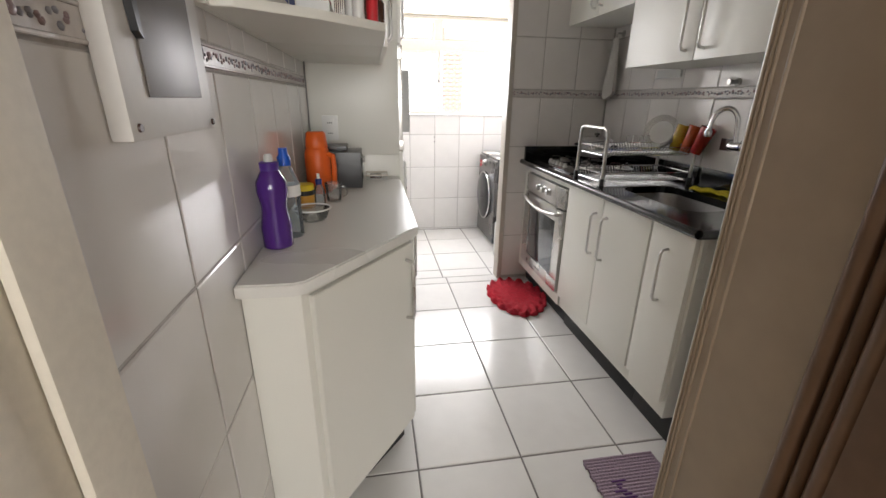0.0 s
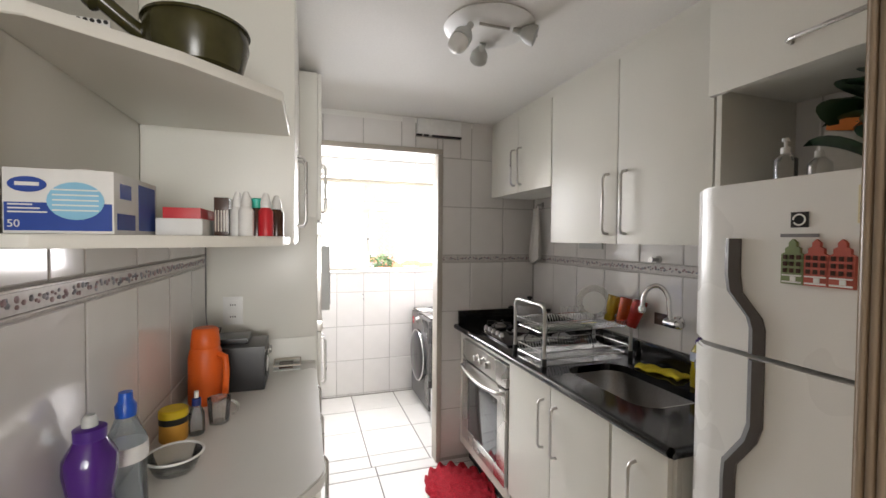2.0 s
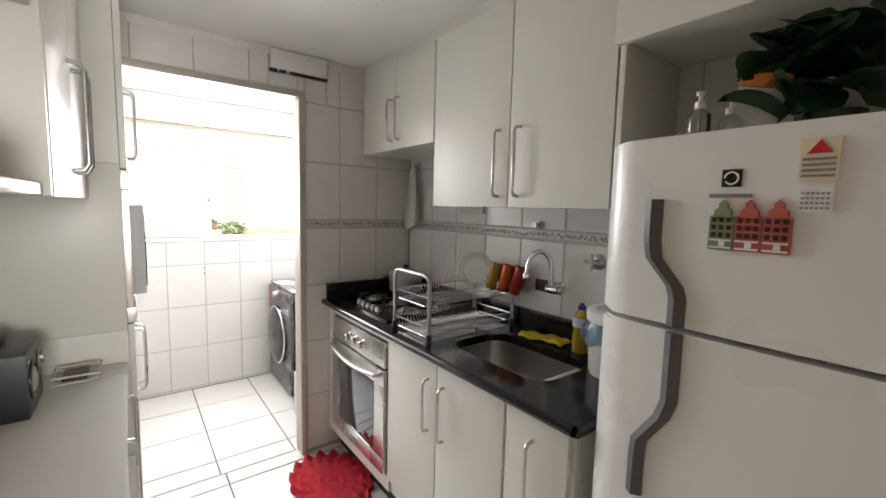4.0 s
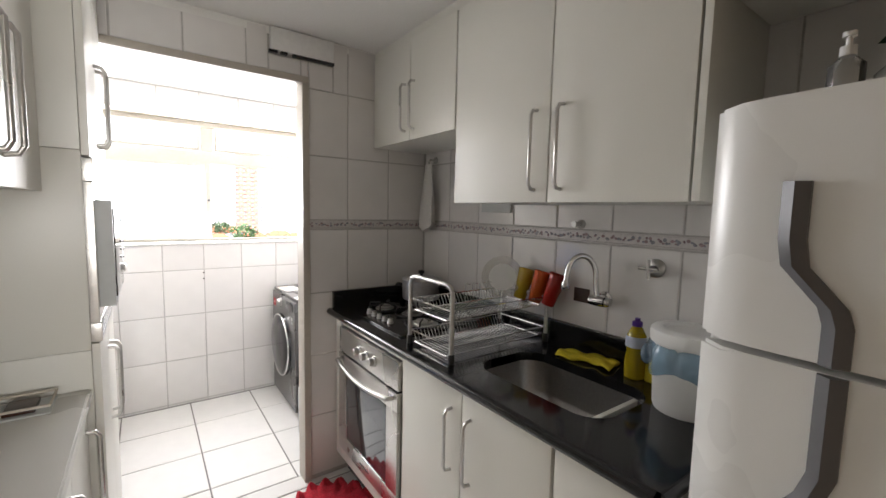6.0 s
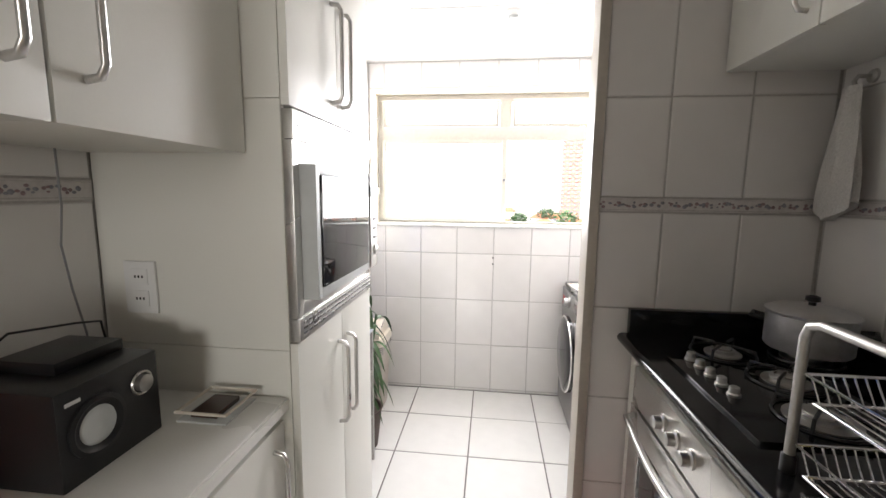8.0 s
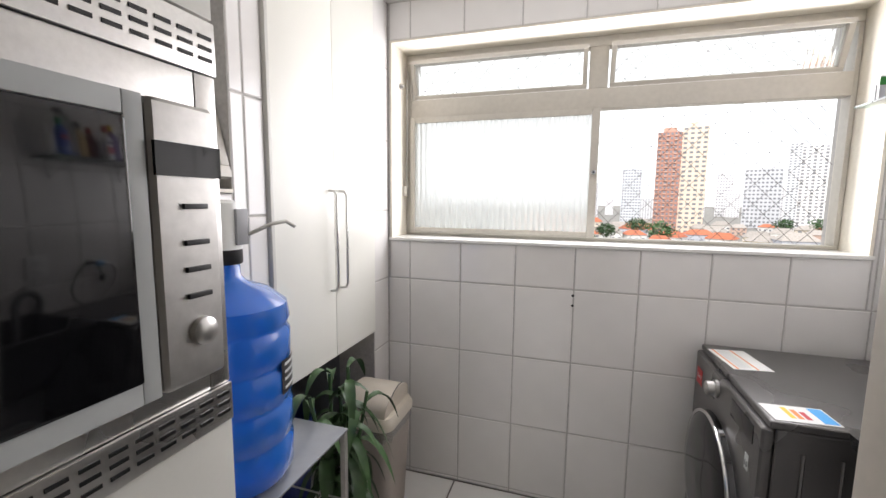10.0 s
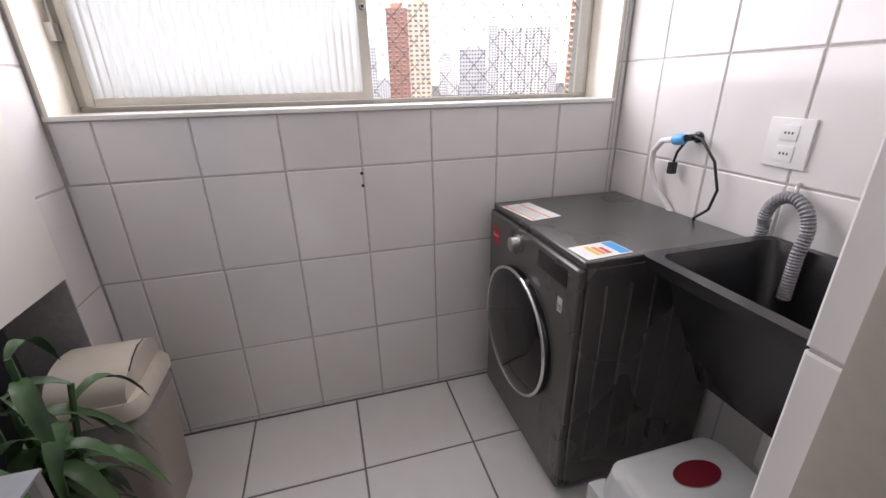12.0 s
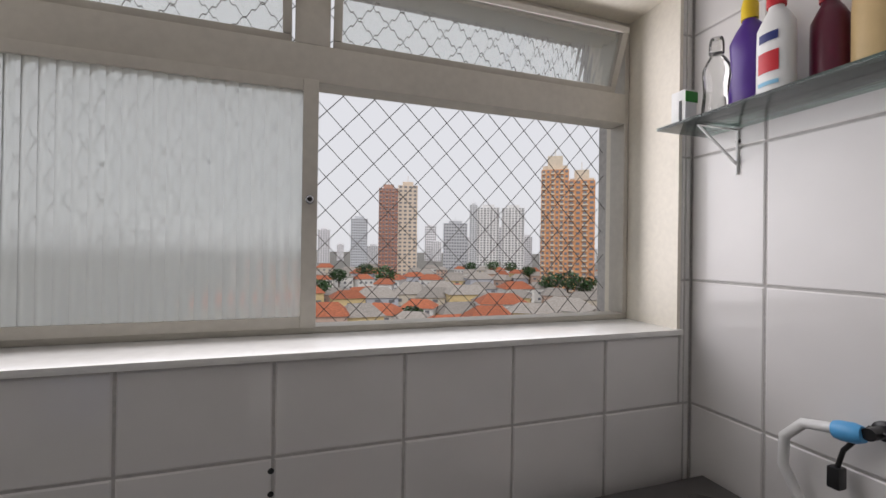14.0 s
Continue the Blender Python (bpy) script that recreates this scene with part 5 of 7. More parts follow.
# meter cover on the wall
mc = thing("meter_cover", XL, 0.88, 1.285, "pale enamel wall cover with a dark bronze panel and screws", "cover")
block("plate", XL + 0.001, XL + 0.028, 0.738, 1.03, 1.282, 1.60, PANELGREY, mc, 0.006)
block("panel", XL + 0.0285, XL + 0.031, 0.796, 0.978, 1.336, 1.542, BRONZE, mc, 0.001)
hb_ = prism(bmesh.new(), [(0.0, -0.038), (0.009, -0.030), (0.013, 0.0), (0.009, 0.030), (0.0, 0.038)], 0, 0.010)
bmesh.ops.transform(hb_, matrix=Matrix.Translation((XL + 0.0285, 0.7955, 1.445)) @ Matrix(((0, 0, 1, 0), (-1, 0, 0, 0), (0, 1, 0, 0), (0, 0, 0, 1))), verts=hb_.verts)
make("grip", hb_, BLACK, mc, 40)
for y, z in ((0.757, 1.299), (1.016, 1.294), (0.752, 1.584), (1.016, 1.584)):
    turned("screw", [(0.006, 0), (0.005, 0.003)], XL + 0.028, y, z, BROWNB, mc, 12, pose(0, 0, 0, 0, 90))

pq = thing("decorative_plaque", XL, 0.97, 1.64, "dark painted palette-shaped plaque with gilt ornament and hanging key hooks", "plaque")
ol = [(1.005, 1.70), (1.01, 1.80), (1.03, 1.885), (1.06, 1.905), (1.12, 1.86), (1.175, 1.835), (1.215, 1.80), (1.228, 1.74), (1.222, 1.69), (1.12, 1.685), (1.04, 1.69)]
m_yz = Matrix(((0, 0, 1, 0), (1, 0, 0, 0), (0, 1, 0, 0), (0, 0, 0, 1)))
qb = prism(bmesh.new(), ol, XL + 0.001, XL + 0.014)
bmesh.ops.transform(qb, matrix=m_yz, verts=qb.verts)
make("board", qb, PLAQUE, pq)
make("rim", tube(bmesh.new(), [(XL + 0.014, y, z) for y, z in ol[:4]], 0.006, 6), mat("pale_wood", (0.5, 0.4, 0.25), 0.5), pq, 50)
ob3 = bmesh.new()
tube(ob3, [(XL + 0.016, y, z) for y, z in ((1.05, 1.86), (1.075, 1.82), (1.06, 1.80), (1.09, 1.80), (1.12, 1.83), (1.13, 1.80), (1.11, 1.785), (1.145, 1.79))], 0.004, 6)
blob(ob3, XL + 0.015, 1.062, 1.842, 0.003, 0.012, 0.016, 1)
blob(ob3, XL + 0.015, 1.15, 1.80, 0.003, 0.012, 0.012, 1)
tube(ob3, [(XL + 0.016, 1.185, 1.79), (XL + 0.016, 1.175, 1.73)], 0.003, 6)
make("ornament", ob3, GOLD, pq, 60)
hk2 = tube(bmesh.new(), [(XL + 0.012, 1.225, 1.70), (XL + 0.03, 1.245, 1.69), (XL + 0.035, 1.25, 1.70)], 0.003, 6)
tube(hk2, [(XL + 0.01, 1.03, 1.885), (XL + 0.012, 1.025, 1.91), (XL + 0.004, 1.02, 1.93)], 0.003, 6)
make("hook", hk2, BROWNB, pq, 50)
for part in pq.children:
    part.data.transform(Matrix.Translation((0, 0.877, 1.64)) @ Matrix.Diagonal((1, 0.87, 0.6, 1)) @ Matrix.Translation((0, -1.005, -1.685)))

# shelf things
Z1, Z2 = 1.5205, 1.8205
bx = thing("mask_box", 0.11, 1.18, Z1, "blue and white carton of fifty face masks", "box")
block("carton", 0.052, 0.175, 1.125, 1.30, Z1, Z1 + 0.088, CARD, bx, 0.001)
block("print", 0.054, 0.173, 1.1242, 1.1248, Z1 + 0.004, Z1 + 0.042, BLUEPRINT, bx, 0)
turned("disc", [(0.026, 0), (0.026, 0.0005)], 0.132, 1.1236, Z1 + 0.045, PALEBLUE, bx, 24, pose(0, 0, 0, 90) @ Matrix.Diagonal((1.25, 1, 1, 1)))
for k in range(5):
    block("pleat", 0.106, 0.158, 1.1228, 1.1231, Z1 + 0.031 + 0.007 * k, Z1 + 0.033 + 0.007 * k, CARD, bx, 0)
turned("badge", [(0.021, 0), (0.021, 0.0005)], 0.079, 1.1236, Z1 + 0.066, BLUEPRINT, bx, 20, pose(0, 0, 0, 90) @ Matrix.Diagonal((1, 0.5, 1, 1)))
block("badge_bar", 0.066, 0.092, 1.1229, 1.1232, Z1 + 0.064, Z1 + 0.069, CARD, bx, 0)
for k in range(3):
    block("line", 0.058, 0.10 - 0.008 * k, 1.1236, 1.1241, Z1 + 0.028 + 0.005 * k, Z1 + 0.030 + 0.005 * k, CARD, bx, 0)
words("count", "50", 0.014, pose(0.064, 1.1236, Z1 + 0.013, 90), CARD, bx)
block("side_print", 0.1752, 0.1758, 1.135, 1.20, Z1 + 0.006, Z1 + 0.03, BLUEPRINT, bx, 0)
block("side_badge", 0.1752, 0.1758, 1.145, 1.185, Z1 + 0.052, Z1 + 0.074, BLUEPRINT, bx, 0.0)
block("side_print", 0.1752, 0.1758, 1.215, 1.29, Z1 + 0.006, Z1 + 0.08, BLUEPRINT, bx, 0)
make("tissue", tube(bmesh.new(), arc((0.11, 1.20, Z1 + 0.087), 0.03, 0, 180, 8, (1, 0, 0), (0, 0, 0.35)), 0.002, 5), WHITEPL, bx)
b2 = thing("medicine_box", 0.2, 1.5, Z1, "flat red and white medicine carton", "box")
block("carton", 0.182, 0.255, 1.27, 1.41, Z1, Z1 + 0.03, CARD, b2, 0.001)
block("upper", 0.19, 0.25, 1.28, 1.41, Z1 + 0.0302, Z1 + 0.05, REDP, b2, 0.001)
b3 = thing("medicine_box", 0.27, 1.52, Z1, "narrow dark striped medicine carton", "box")
block("carton", 0.262, 0.288, 1.33, 1.37, Z1, Z1 + 0.075, BROWNB, b3, 0.001)
for i in range(5):
    block("stripe", 0.264 + 0.005 * i, 0.266 + 0.005 * i, 1.3292, 1.3298, Z1 + 0.008, Z1 + 0.05, CREAMPL, b3, 0)


def dropper(x, y, body, cap, label, r=0.0145, h_=0.05):
    d = thing("medicine_bottle", x, y, Z1, label, "bottle", "medicine bottles on the shelf")
    turned("body", [(r, 0), (r, h_), (r * 0.6, h_ + 0.008)], x, y, Z1, body, d, 18)
    turned("cap", [(r * 0.72, 0), (r * 0.7, 0.012), (r * 0.35, 0.028), (r * 0.25, 0.03)] if cap is WHITEPL else [(r * 0.85, 0), (r * 0.85, 0.018), (r * 0.7, 0.02)], x, y, Z1 + h_ + 0.008, cap, d, 16)


dropper(0.302, 1.345, WHITEPL, WHITEPL, "white plastic dropper bottle")
dropper(0.32, 1.325, WHITEPL, WHITEPL, "white plastic nasal bottle")
dropper(0.336, 1.36, BROWNB, TEAL, "dark bottle with teal cap")
dropper(0.354, 1.345, REDP, WHITEPL, "red bottle with white dropper cap")
dropper(0.372, 1.39, BROWNB, WHITEPL, "brown glass bottle with white cap")
gpot = thing("clay_pot", 0.24, 1.315, Z2, "dark green glazed clay pot with lid and side handle", "pot")
turned("body", [(0.06, 0), (0.075, 0.01), (0.088, 0.06), (0.085, 0.085), (0.08, 0.085)], 0.24, 1.315, Z2, GREENPOT, gpot, 32)
turned("lid", [(0.09, 0.084), (0.088, 0.09), (0.05, 0.104), (0.02, 0.108), (0.012, 0.114), (0.016, 0.122), (0.006, 0.13)], 0.24, 1.315, Z2, GREENPOT, gpot, 32)
pipe("handle", [(0.16, 1.305, Z2 + 0.055), (0.13, 1.29, Z2 + 0.075), (0.10, 1.277, Z2 + 0.098)], 0.014, GREENPOT, gpot, 12)
turned("handle_end", [(0.012, 0), (0.021, 0.006), (0.02, 0.02), (0.01, 0.026)], 0.105, 1.279, Z2 + 0.09, GREENPOT, gpot, 16, pose(0, 0, 0, 0, -50))
dc_ = thing("desk_calendar", 0.11, 1.23, Z2, "small white spiral desk calendar", "calendar")
block("leaf", 0.05, 0.145, 1.20, 1.205, Z2, Z2 + 0.03, CARD, dc_, 0)
for i in range(11):
    turned("spiral", [(0.003, 0), (0.003, 0.002)], 0.054 + i * 0.0086, 1.1995, Z2 + 0.026, BLACK, dc_, 8, pose(0, 0, 0, 90))

# duct opening above the doorway and ceiling lamps
du = thing("duct_cover", 1.27, YD, 2.19, "rough opening above the doorway closed with a white board", "duct cover")
block("board", 1.122, 1.425, YD - 0.024, YD + 0.002, 2.203, 2.305, mat("white_foam_board", (0.86, 0.86, 0.85), 0.7), du, 0.003)
random.seed(3)
for a, b in ((1.117, 1.155), (1.17, 1.20), (1.225, 1.43)):
    block("gap", a, b, YD - 0.018, YD + 0.0003, 2.190 + 0.004 * random.random(), 2.2035, BLACK, du, 0)
cl_ = thing("ceiling_lamp", 1.08, 1.85, 2.24, "round glass ceiling fitting with three tilted spot heads, switched off", "ceiling lamp")
turned("plate", [(0.165, 0), (0.168, -0.006), (0.14, -0.014), (0.05, -0.018), (0.0001, -0.018)], 1.08, 1.85, ZC, WHITEPL, cl_, 40)
turned("base", [(0.15, 0), (0.15, -0.004), (0.0001, -0.005)], 1.08, 1.85, ZC, WHITEPL, cl_, 40)
for ang, tlt in ((200, 35), (330, 70), (80, 70)):
    m_ = Matrix.Translation((1.08 + 0.09 * math.cos(radians(ang)), 1.85 + 0.09 * math.sin(radians(ang)), ZC - 0.02)) @ pose(0, 0, 0, 0, 180 - tlt, ang)
    lb_ = lathe(bmesh.new(), [(0.012, 0), (0.012, 0.03), (0.02, 0.035), (0.034, 0.06), (0.036, 0.085), (0.03, 0.085), (0.0001, 0.06)], 0, 0, 0, 20)
    bmesh.ops.transform(lb_, matrix=m_, verts=lb_.verts)
    make("spot_head", lb_, LIGHTGREY, cl_, 40)
    bb_ = lathe(bmesh.new(), [(0.028, 0.075), (0.034, 0.10), (0.03, 0.125), (0.014, 0.14), (0.0001, 0.142)], 0, 0, 0, 20)
    if ang == 200:
        bmesh.ops.transform(bb_, matrix=m_, verts=bb_.verts)
        make("bulb", bb_, WHITEPL, cl_, 50)
    else:
        bb_.free()
pb_ = tube(bmesh.new(), [(1.02, 1.80, ZC - 0.022), (1.14, 1.80, ZC - 0.022)], 0.005, 6)
tube(pb_, [(1.22, 1.80, ZC - 0.004), (1.225, 1.795, ZC - 0.03), (1.25, 1.79, ZC - 0.035)], 0.004, 6)
make("bracket", pb_, DULL, cl_, 50)
ll = thing("laundry_lamp", 1.03, 3.7, ZL, "small round white laundry ceiling lamp, off", "ceiling lamp")
turned("rose", [(0.05, 0), (0.05, -0.012), (0.035, -0.022), (0.03, -0.02)], 1.02, 3.72, ZL, WHITEPL, ll, 24)
turned("bulb", [(0.026, -0.021), (0.022, -0.035), (0.0001, -0.038)], 1.02, 3.72, ZL, LIGHTGREY, ll, 20)
dl = thing("clothes_airer", 1.0, 3.7, 2.2, "white ceiling clothes airer with cords and rods", "clothes airer")
for y in (3.42, 3.55):
    pipe("rod", [(0.55, y, 2.235), (1.75, y, 2.235)], 0.006, WHITEPL, dl)
for x in (0.65, 1.25):
    pipe("cord", [(x, 3.42, 2.235), (x, 3.48, 2.25), (x, 3.55, 2.235), (x + 0.05, 3.9, 2.262), (x + 0.06, 4.0, ZL)], 0.002, WHITEPL, dl, 5)
    turned("pulley", [(0.012, 0), (0.012, -0.012), (0.006, -0.016)], x + 0.06, 4.0, ZL, WHITEPL, dl, 12)
    pipe("hanger", [(x, 3.42, 2.235), (x, 3.42, ZL)], 0.002, WHITEPL, dl, 5)
    pipe("hanger", [(x, 3.55, 2.235), (x, 3.55, ZL)], 0.002, WHITEPL, dl, 5)

# ---- laundry things ----
RZ = 0.715
rk = thing("metal_rack", 0.22, 3.38, 0, "grey metal rack with open shelves under the water jug", "rack")
for x in (0.108, 0.345):
    for y in (3.10, 3.575):
        block("post", x - 0.008, x + 0.008, y - 0.008, y + 0.008, 0, RZ - 0.002, DULL, rk, 0.002)
block("top", 0.098, 0.355, 3.09, 3.585, RZ - 0.0015, RZ + 0.004, mat("grey_rack_enamel", (0.28, 0.29, 0.31), 0.35, metal=0.3), rk, 0.002)
for z in (0.25, 0.50):
    wb = bmesh.new()
    for i in range(7):
        tube(wb, [(0.11, 3.10 + 0.079 * i, z), (0.345, 3.10 + 0.079 * i, z)], 0.003, 5)
    for x in (0.11, 0.345):
        tube(wb, [(x, 3.10, z), (x, 3.575, z)], 0.004, 6)
    make("wire_shelf", wb, DULL, rk, 50)

JX, JY, JZ = 0.205, 3.32, RZ + 0.0045
jg = thing("water_jug", JX, JY, JZ, "large blue ribbed water jug with a white pump dispenser", "water jug")
prof = [(0.10, 0), (0.125, 0.012)]
for k in range(4):
    z = 0.03 + 0.088 * k
    prof += [(0.133, z), (0.134, z + 0.06), (0.128, z + 0.068), (0.128, z + 0.078)]
prof += [(0.134, 0.385), (0.128, 0.42), (0.09, 0.452), (0.045, 0.47), (0.032, 0.485), (0.031, 0.52)]
turned("bottle", prof, JX, JY, JZ, WATERBLUE, jg, 40)
turned("pump_collar", [(0.036, 0.512), (0.038, 0.515), (0.038, 0.545)], JX, JY, JZ, BLACK, jg, 24)
turned("pump", [(0.038, 0.545), (0.038, 0.63), (0.034, 0.648), (0.02, 0.655)], JX, JY, JZ, WHITEPL, jg, 24)
block("button_pad", JX + 0.034, JX + 0.044, JY - 0.005, JY + 0.03, JZ + 0.555, JZ + 0.635, GREYPL, jg, 0.004)
pipe("spout", [(JX + 0.035, JY + 0.02, JZ + 0.572), (JX + 0.07, JY + 0.075, JZ + 0.60), (JX + 0.085, JY + 0.105, JZ + 0.605), (JX + 0.095, JY + 0.125, JZ + 0.592)], 0.005, STEEL, jg)
lbm = bmesh.new()
pr_ = [[lbm.verts.new((JX + 0.1352 * math.cos(radians(a)), JY + 0.1352 * math.sin(radians(a)), JZ + z)) for z in (0.215, 0.295)] for a in range(5, 45, 5)]
for p, q in zip(pr_, pr_[1:]):
    lbm.faces.new((p[0], q[0], q[1], p[1]))
make("label", lbm, BLACK, jg)
lb2 = bmesh.new()
for z in (0.225, 0.245, 0.262, 0.28):
    pr_ = [[lb2.verts.new((JX + 0.1358 * math.cos(radians(a)), JY + 0.1358 * math.sin(radians(a)), JZ + z + d)) for d in (0, 0.007)] for a in range(10, 40, 5)]
    for p, q in zip(pr_, pr_[1:]):
        lb2.faces.new((p[0], q[0], q[1], p[1]))
make("label_print", lb2, LIGHTGREY, jg)

pp = thing("potted_plant", 0.27, 3.78, 0, "potted plant with long drooping green leaves", "plant")
turned("pot", [(0.08, 0), (0.105, 0.22), (0.11, 0.225), (0.1, 0.225), (0.095, 0.2), (0.0001, 0.2)], 0.255, 3.70, 0.0, mat("dark_clay", (0.09, 0.06, 0.05), 0.7), pp, 28)
random.seed(11)
for s in range(9):
    a = random.uniform(0, 6.28)
    bx_, by_ = 0.25 + 0.03 * math.cos(a), 3.70 + 0.03 * math.sin(a)
    hgt = random.uniform(0.5, 0.84)
    tx_, ty_ = bx_ + random.uniform(-0.06, 0.10), by_ + random.uniform(-0.16, 0.13)
    pipe("stem", [(bx_, by_, 0.19), ((bx_ + tx_) / 2, (by_ + ty_) / 2, hgt * 0.6), (tx_, ty_, hgt)], 0.006, LEAF, pp, 6)
    for k in range(10):
        f = 0.35 + 0.65 * k / 9
        c = Vector((bx_ + (tx_ - bx_) * f, by_ + (ty_ - by_) * f, 0.19 + (hgt - 0.19) * f))
        az = k * 2.4 + s
        ln = random.uniform(0.10, 0.19)
        rise = random.uniform(0.4, 1.2) if k > 6 else random.uniform(0.0, 0.6)
        out_ = Vector((math.cos(az), math.sin(az), 0))
        sd_ = Vector((-out_.y, out_.x, 0))
        lb = bmesh.new()
        st = []
        for i in range(8):
            u = i / 7
            w = 0.017 * math.sin(math.pi * (0.08 + 0.92 * u)) ** 0.8
            q = c + out_ * ln * u * (1 - 0.15 * u) + Vector((0, 0, ln * (rise * u - 1.35 * u * u)))
            q.x = max(q.x, 0.115)
            q.z = max(q.z, 0.01)
            st.append([lb.verts.new(q - sd_ * w + Vector((0, 0, w * 0.5))), lb.verts.new(q), lb.verts.new(q + sd_ * w + Vector((0, 0, w * 0.5)))])
        for p, q in zip(st, st[1:]):
            for j in range(2):
                lb.faces.new((p[j], p[j + 1], q[j + 1], q[j]))
        make("leaf", lb, LEAF, pp, 60)

# swing bin
BX, BY = 0.175, 4.135
bn = thing("swing_bin", BX, BY, 0, "taupe plastic bin with a cream swing lid and clear liner", "bin")


def ring_of(bm, hx, hy, z, r, n=6, cx=BX, cy=BY):
    return [bm.verts.new((x, y, z)) for x, y in rounded(cx - hx, cx + hx, cy - hy, cy + hy, r, n)]


def loft(bm, rings, cap=True):
    for p, q in zip(rings, rings[1:]):
        for i in range(len(p)):
            bm.faces.new((p[i], p[(i + 1) % len(p)], q[(i + 1) % len(p)], q[i]))
    if cap:
        bm.faces.new(rings[0][::-1])
        bm.faces.new(rings[-1])
    return bm


b_ = bmesh.new()
make("body", loft(b_, [ring_of(b_, 0.10, 0.125, 0.0, 0.04), ring_of(b_, 0.105, 0.13, 0.02, 0.045), ring_of(b_, 0.128, 0.158, 0.50, 0.05)]), TAUPE, bn, 40)
b_ = bmesh.new()
lin = [ring_of(b_, 0.131, 0.161, 0.515, 0.05), ring_of(b_, 0.134, 0.164, 0.49, 0.05), ring_of(b_, 0.132, 0.162, 0.45, 0.05)]
for i, v in enumerate(lin[2]):
    v.co.z += 0.012 * math.sin(i * 1.9)
    v.co.x += 0.003 * math.sin(i * 2.7)
make("liner", loft(b_, lin, False), BAGCLEAR, bn, 60)
b_ = bmesh.new()
make("lid_rim", loft(b_, [ring_of(b_, 0.138, 0.168, 0.50, 0.055), ring_of(b_, 0.14, 0.17, 0.53, 0.055), ring_of(b_, 0.128, 0.158, 0.555, 0.05)]), CREAMPL, bn, 40)
b_ = bmesh.new()
hood = []
for i in range(13):
    a = math.pi * i / 12
    yy, zz = BY - 0.15 * math.cos(a), 0.5555 + 0.10 * math.sin(a) ** 0.8
    hood.append([b_.verts.new((BX - 0.115 + 0.012 * (1 - math.sin(a)), yy, zz)), b_.verts.new((BX + 0.115 - 0.012 * (1 - math.sin(a)), yy, zz))])
for p, q in zip(hood, hood[1:]):
    b_.faces.new((p[0], p[1], q[1], q[0]))
b_.faces.new([p[0] for p in hood])
b_.faces.new([p[1] for p in hood][::-1])
make("hood", b_, CREAMPL, bn, 40)
make("flap_line", tube(bmesh.new(), [(BX + 0.10, BY + 0.147 * 0.5, 0.645), (BX + 0.108, BY + 0.01, 0.659), (BX + 0.112, BY - 0.05, 0.652), (BX + 0.113, BY - 0.1, 0.633)], 0.0025, 5), BLACK, bn)
for part in bn.children:
    part.data.transform(Matrix.Translation((BX, BY, 0)) @ Matrix.Diagonal((0.84, 0.82, 0.90, 1)) @ Matrix.Translation((-BX, -BY, 0)))
bkt = thing("blue_bucket", -0.14, 3.87, 0, "dark blue plastic bucket stored in the niche", "bucket")
turned("body", [(0.11, 0), (0.14, 0.50), (0.148, 0.505), (0.148, 0.52), (0.138, 0.52), (0.105, 0.01)], -0.14, 3.87, 0.0, NAVY, bkt, 32)

# bathroom vent window, tilted open
bw = thing("window_2", 0.05, 3.35, 1.4, "cream tilted bathroom vent window above the water jug", "window", kind="structure")
vb = bmesh.new()
for b in [(-0.012, 0.012, 3.235, 3.465, 0, 0.03), (-0.012, 0.012, 3.235, 3.465, 0.60, 0.63), (-0.012, 0.012, 3.235, 3.262, 0.0305, 0.5995), (-0.012, 0.012, 3.438, 3.465, 0.0305, 0.5995)]:
    box(vb, *b, 0.003)
bmesh.ops.transform(vb, matrix=pose(0.085, 0, 1.43, 0, -14, 0), verts=vb.verts)
make("frame", vb, WINFRAME, bw, 35)
vb = box(bmesh.new(), -0.002, 0.002, 3.262, 3.438, 0.03, 0.60)
bmesh.ops.transform(vb, matrix=pose(0.085, 0, 1.43, 0, -14, 0), verts=vb.verts)
make("pane", vb, mat("grey_obscure_glass", (0.2, 0.2, 0.2), 0.3), bw)
block("sill", -0.05, XLL + 0.004, 3.232, 3.468, 1.392, 1.402, SILLPAINT, bw, 0.002)
# near-black sheet stands in for the darkness of the unlit bathroom
block("back", -0.098, -0.09, 3.232, 3.468, 1.403, 2.148, mat("painted_bathroom_dark", (0.05, 0.05, 0.05), 0.8), bw, 0)

# washer wall: tap, hoses, socket, shelf
lt = thing("washer_tap", 1.98, 4.03, 1.08, "black wall tap with blue union and washer hoses", "tap")
turned("body", [(0.018, 0), (0.018, 0.006), (0.011, 0.01), (0.011, 0.05)], XLR, 4.03, 1.09, BLACK, lt, 16, pose(0, 0, 0, 0, -90))
turned("union", [(0.016, -0.02), (0.018, -0.012), (0.018, 0.012), (0.014, 0.022)], XLR - 0.045, 4.06, 1.082, mat("light_blue_plastic", (0.1, 0.4, 0.75), 0.35), lt, 14, pose(0, 0, 0, 80))
pipe("hose", [(XLR - 0.045, 4.08, 1.08), (XLR - 0.047, 4.13, 1.07), (XLR - 0.045, 4.165, 1.03), (XLR - 0.04, 4.17, 0.97), (XLR - 0.03, 4.14, 0.90), (XLR - 0.02, 4.08, 0.845), (XLR - 0.006, 4.05, 0.80)], 0.010, WHITEPL, lt, 10)
wc = thing("washer_cable", 1.97, 3.95, 0.9, "black power cord looped beside the washer tap", "cable")
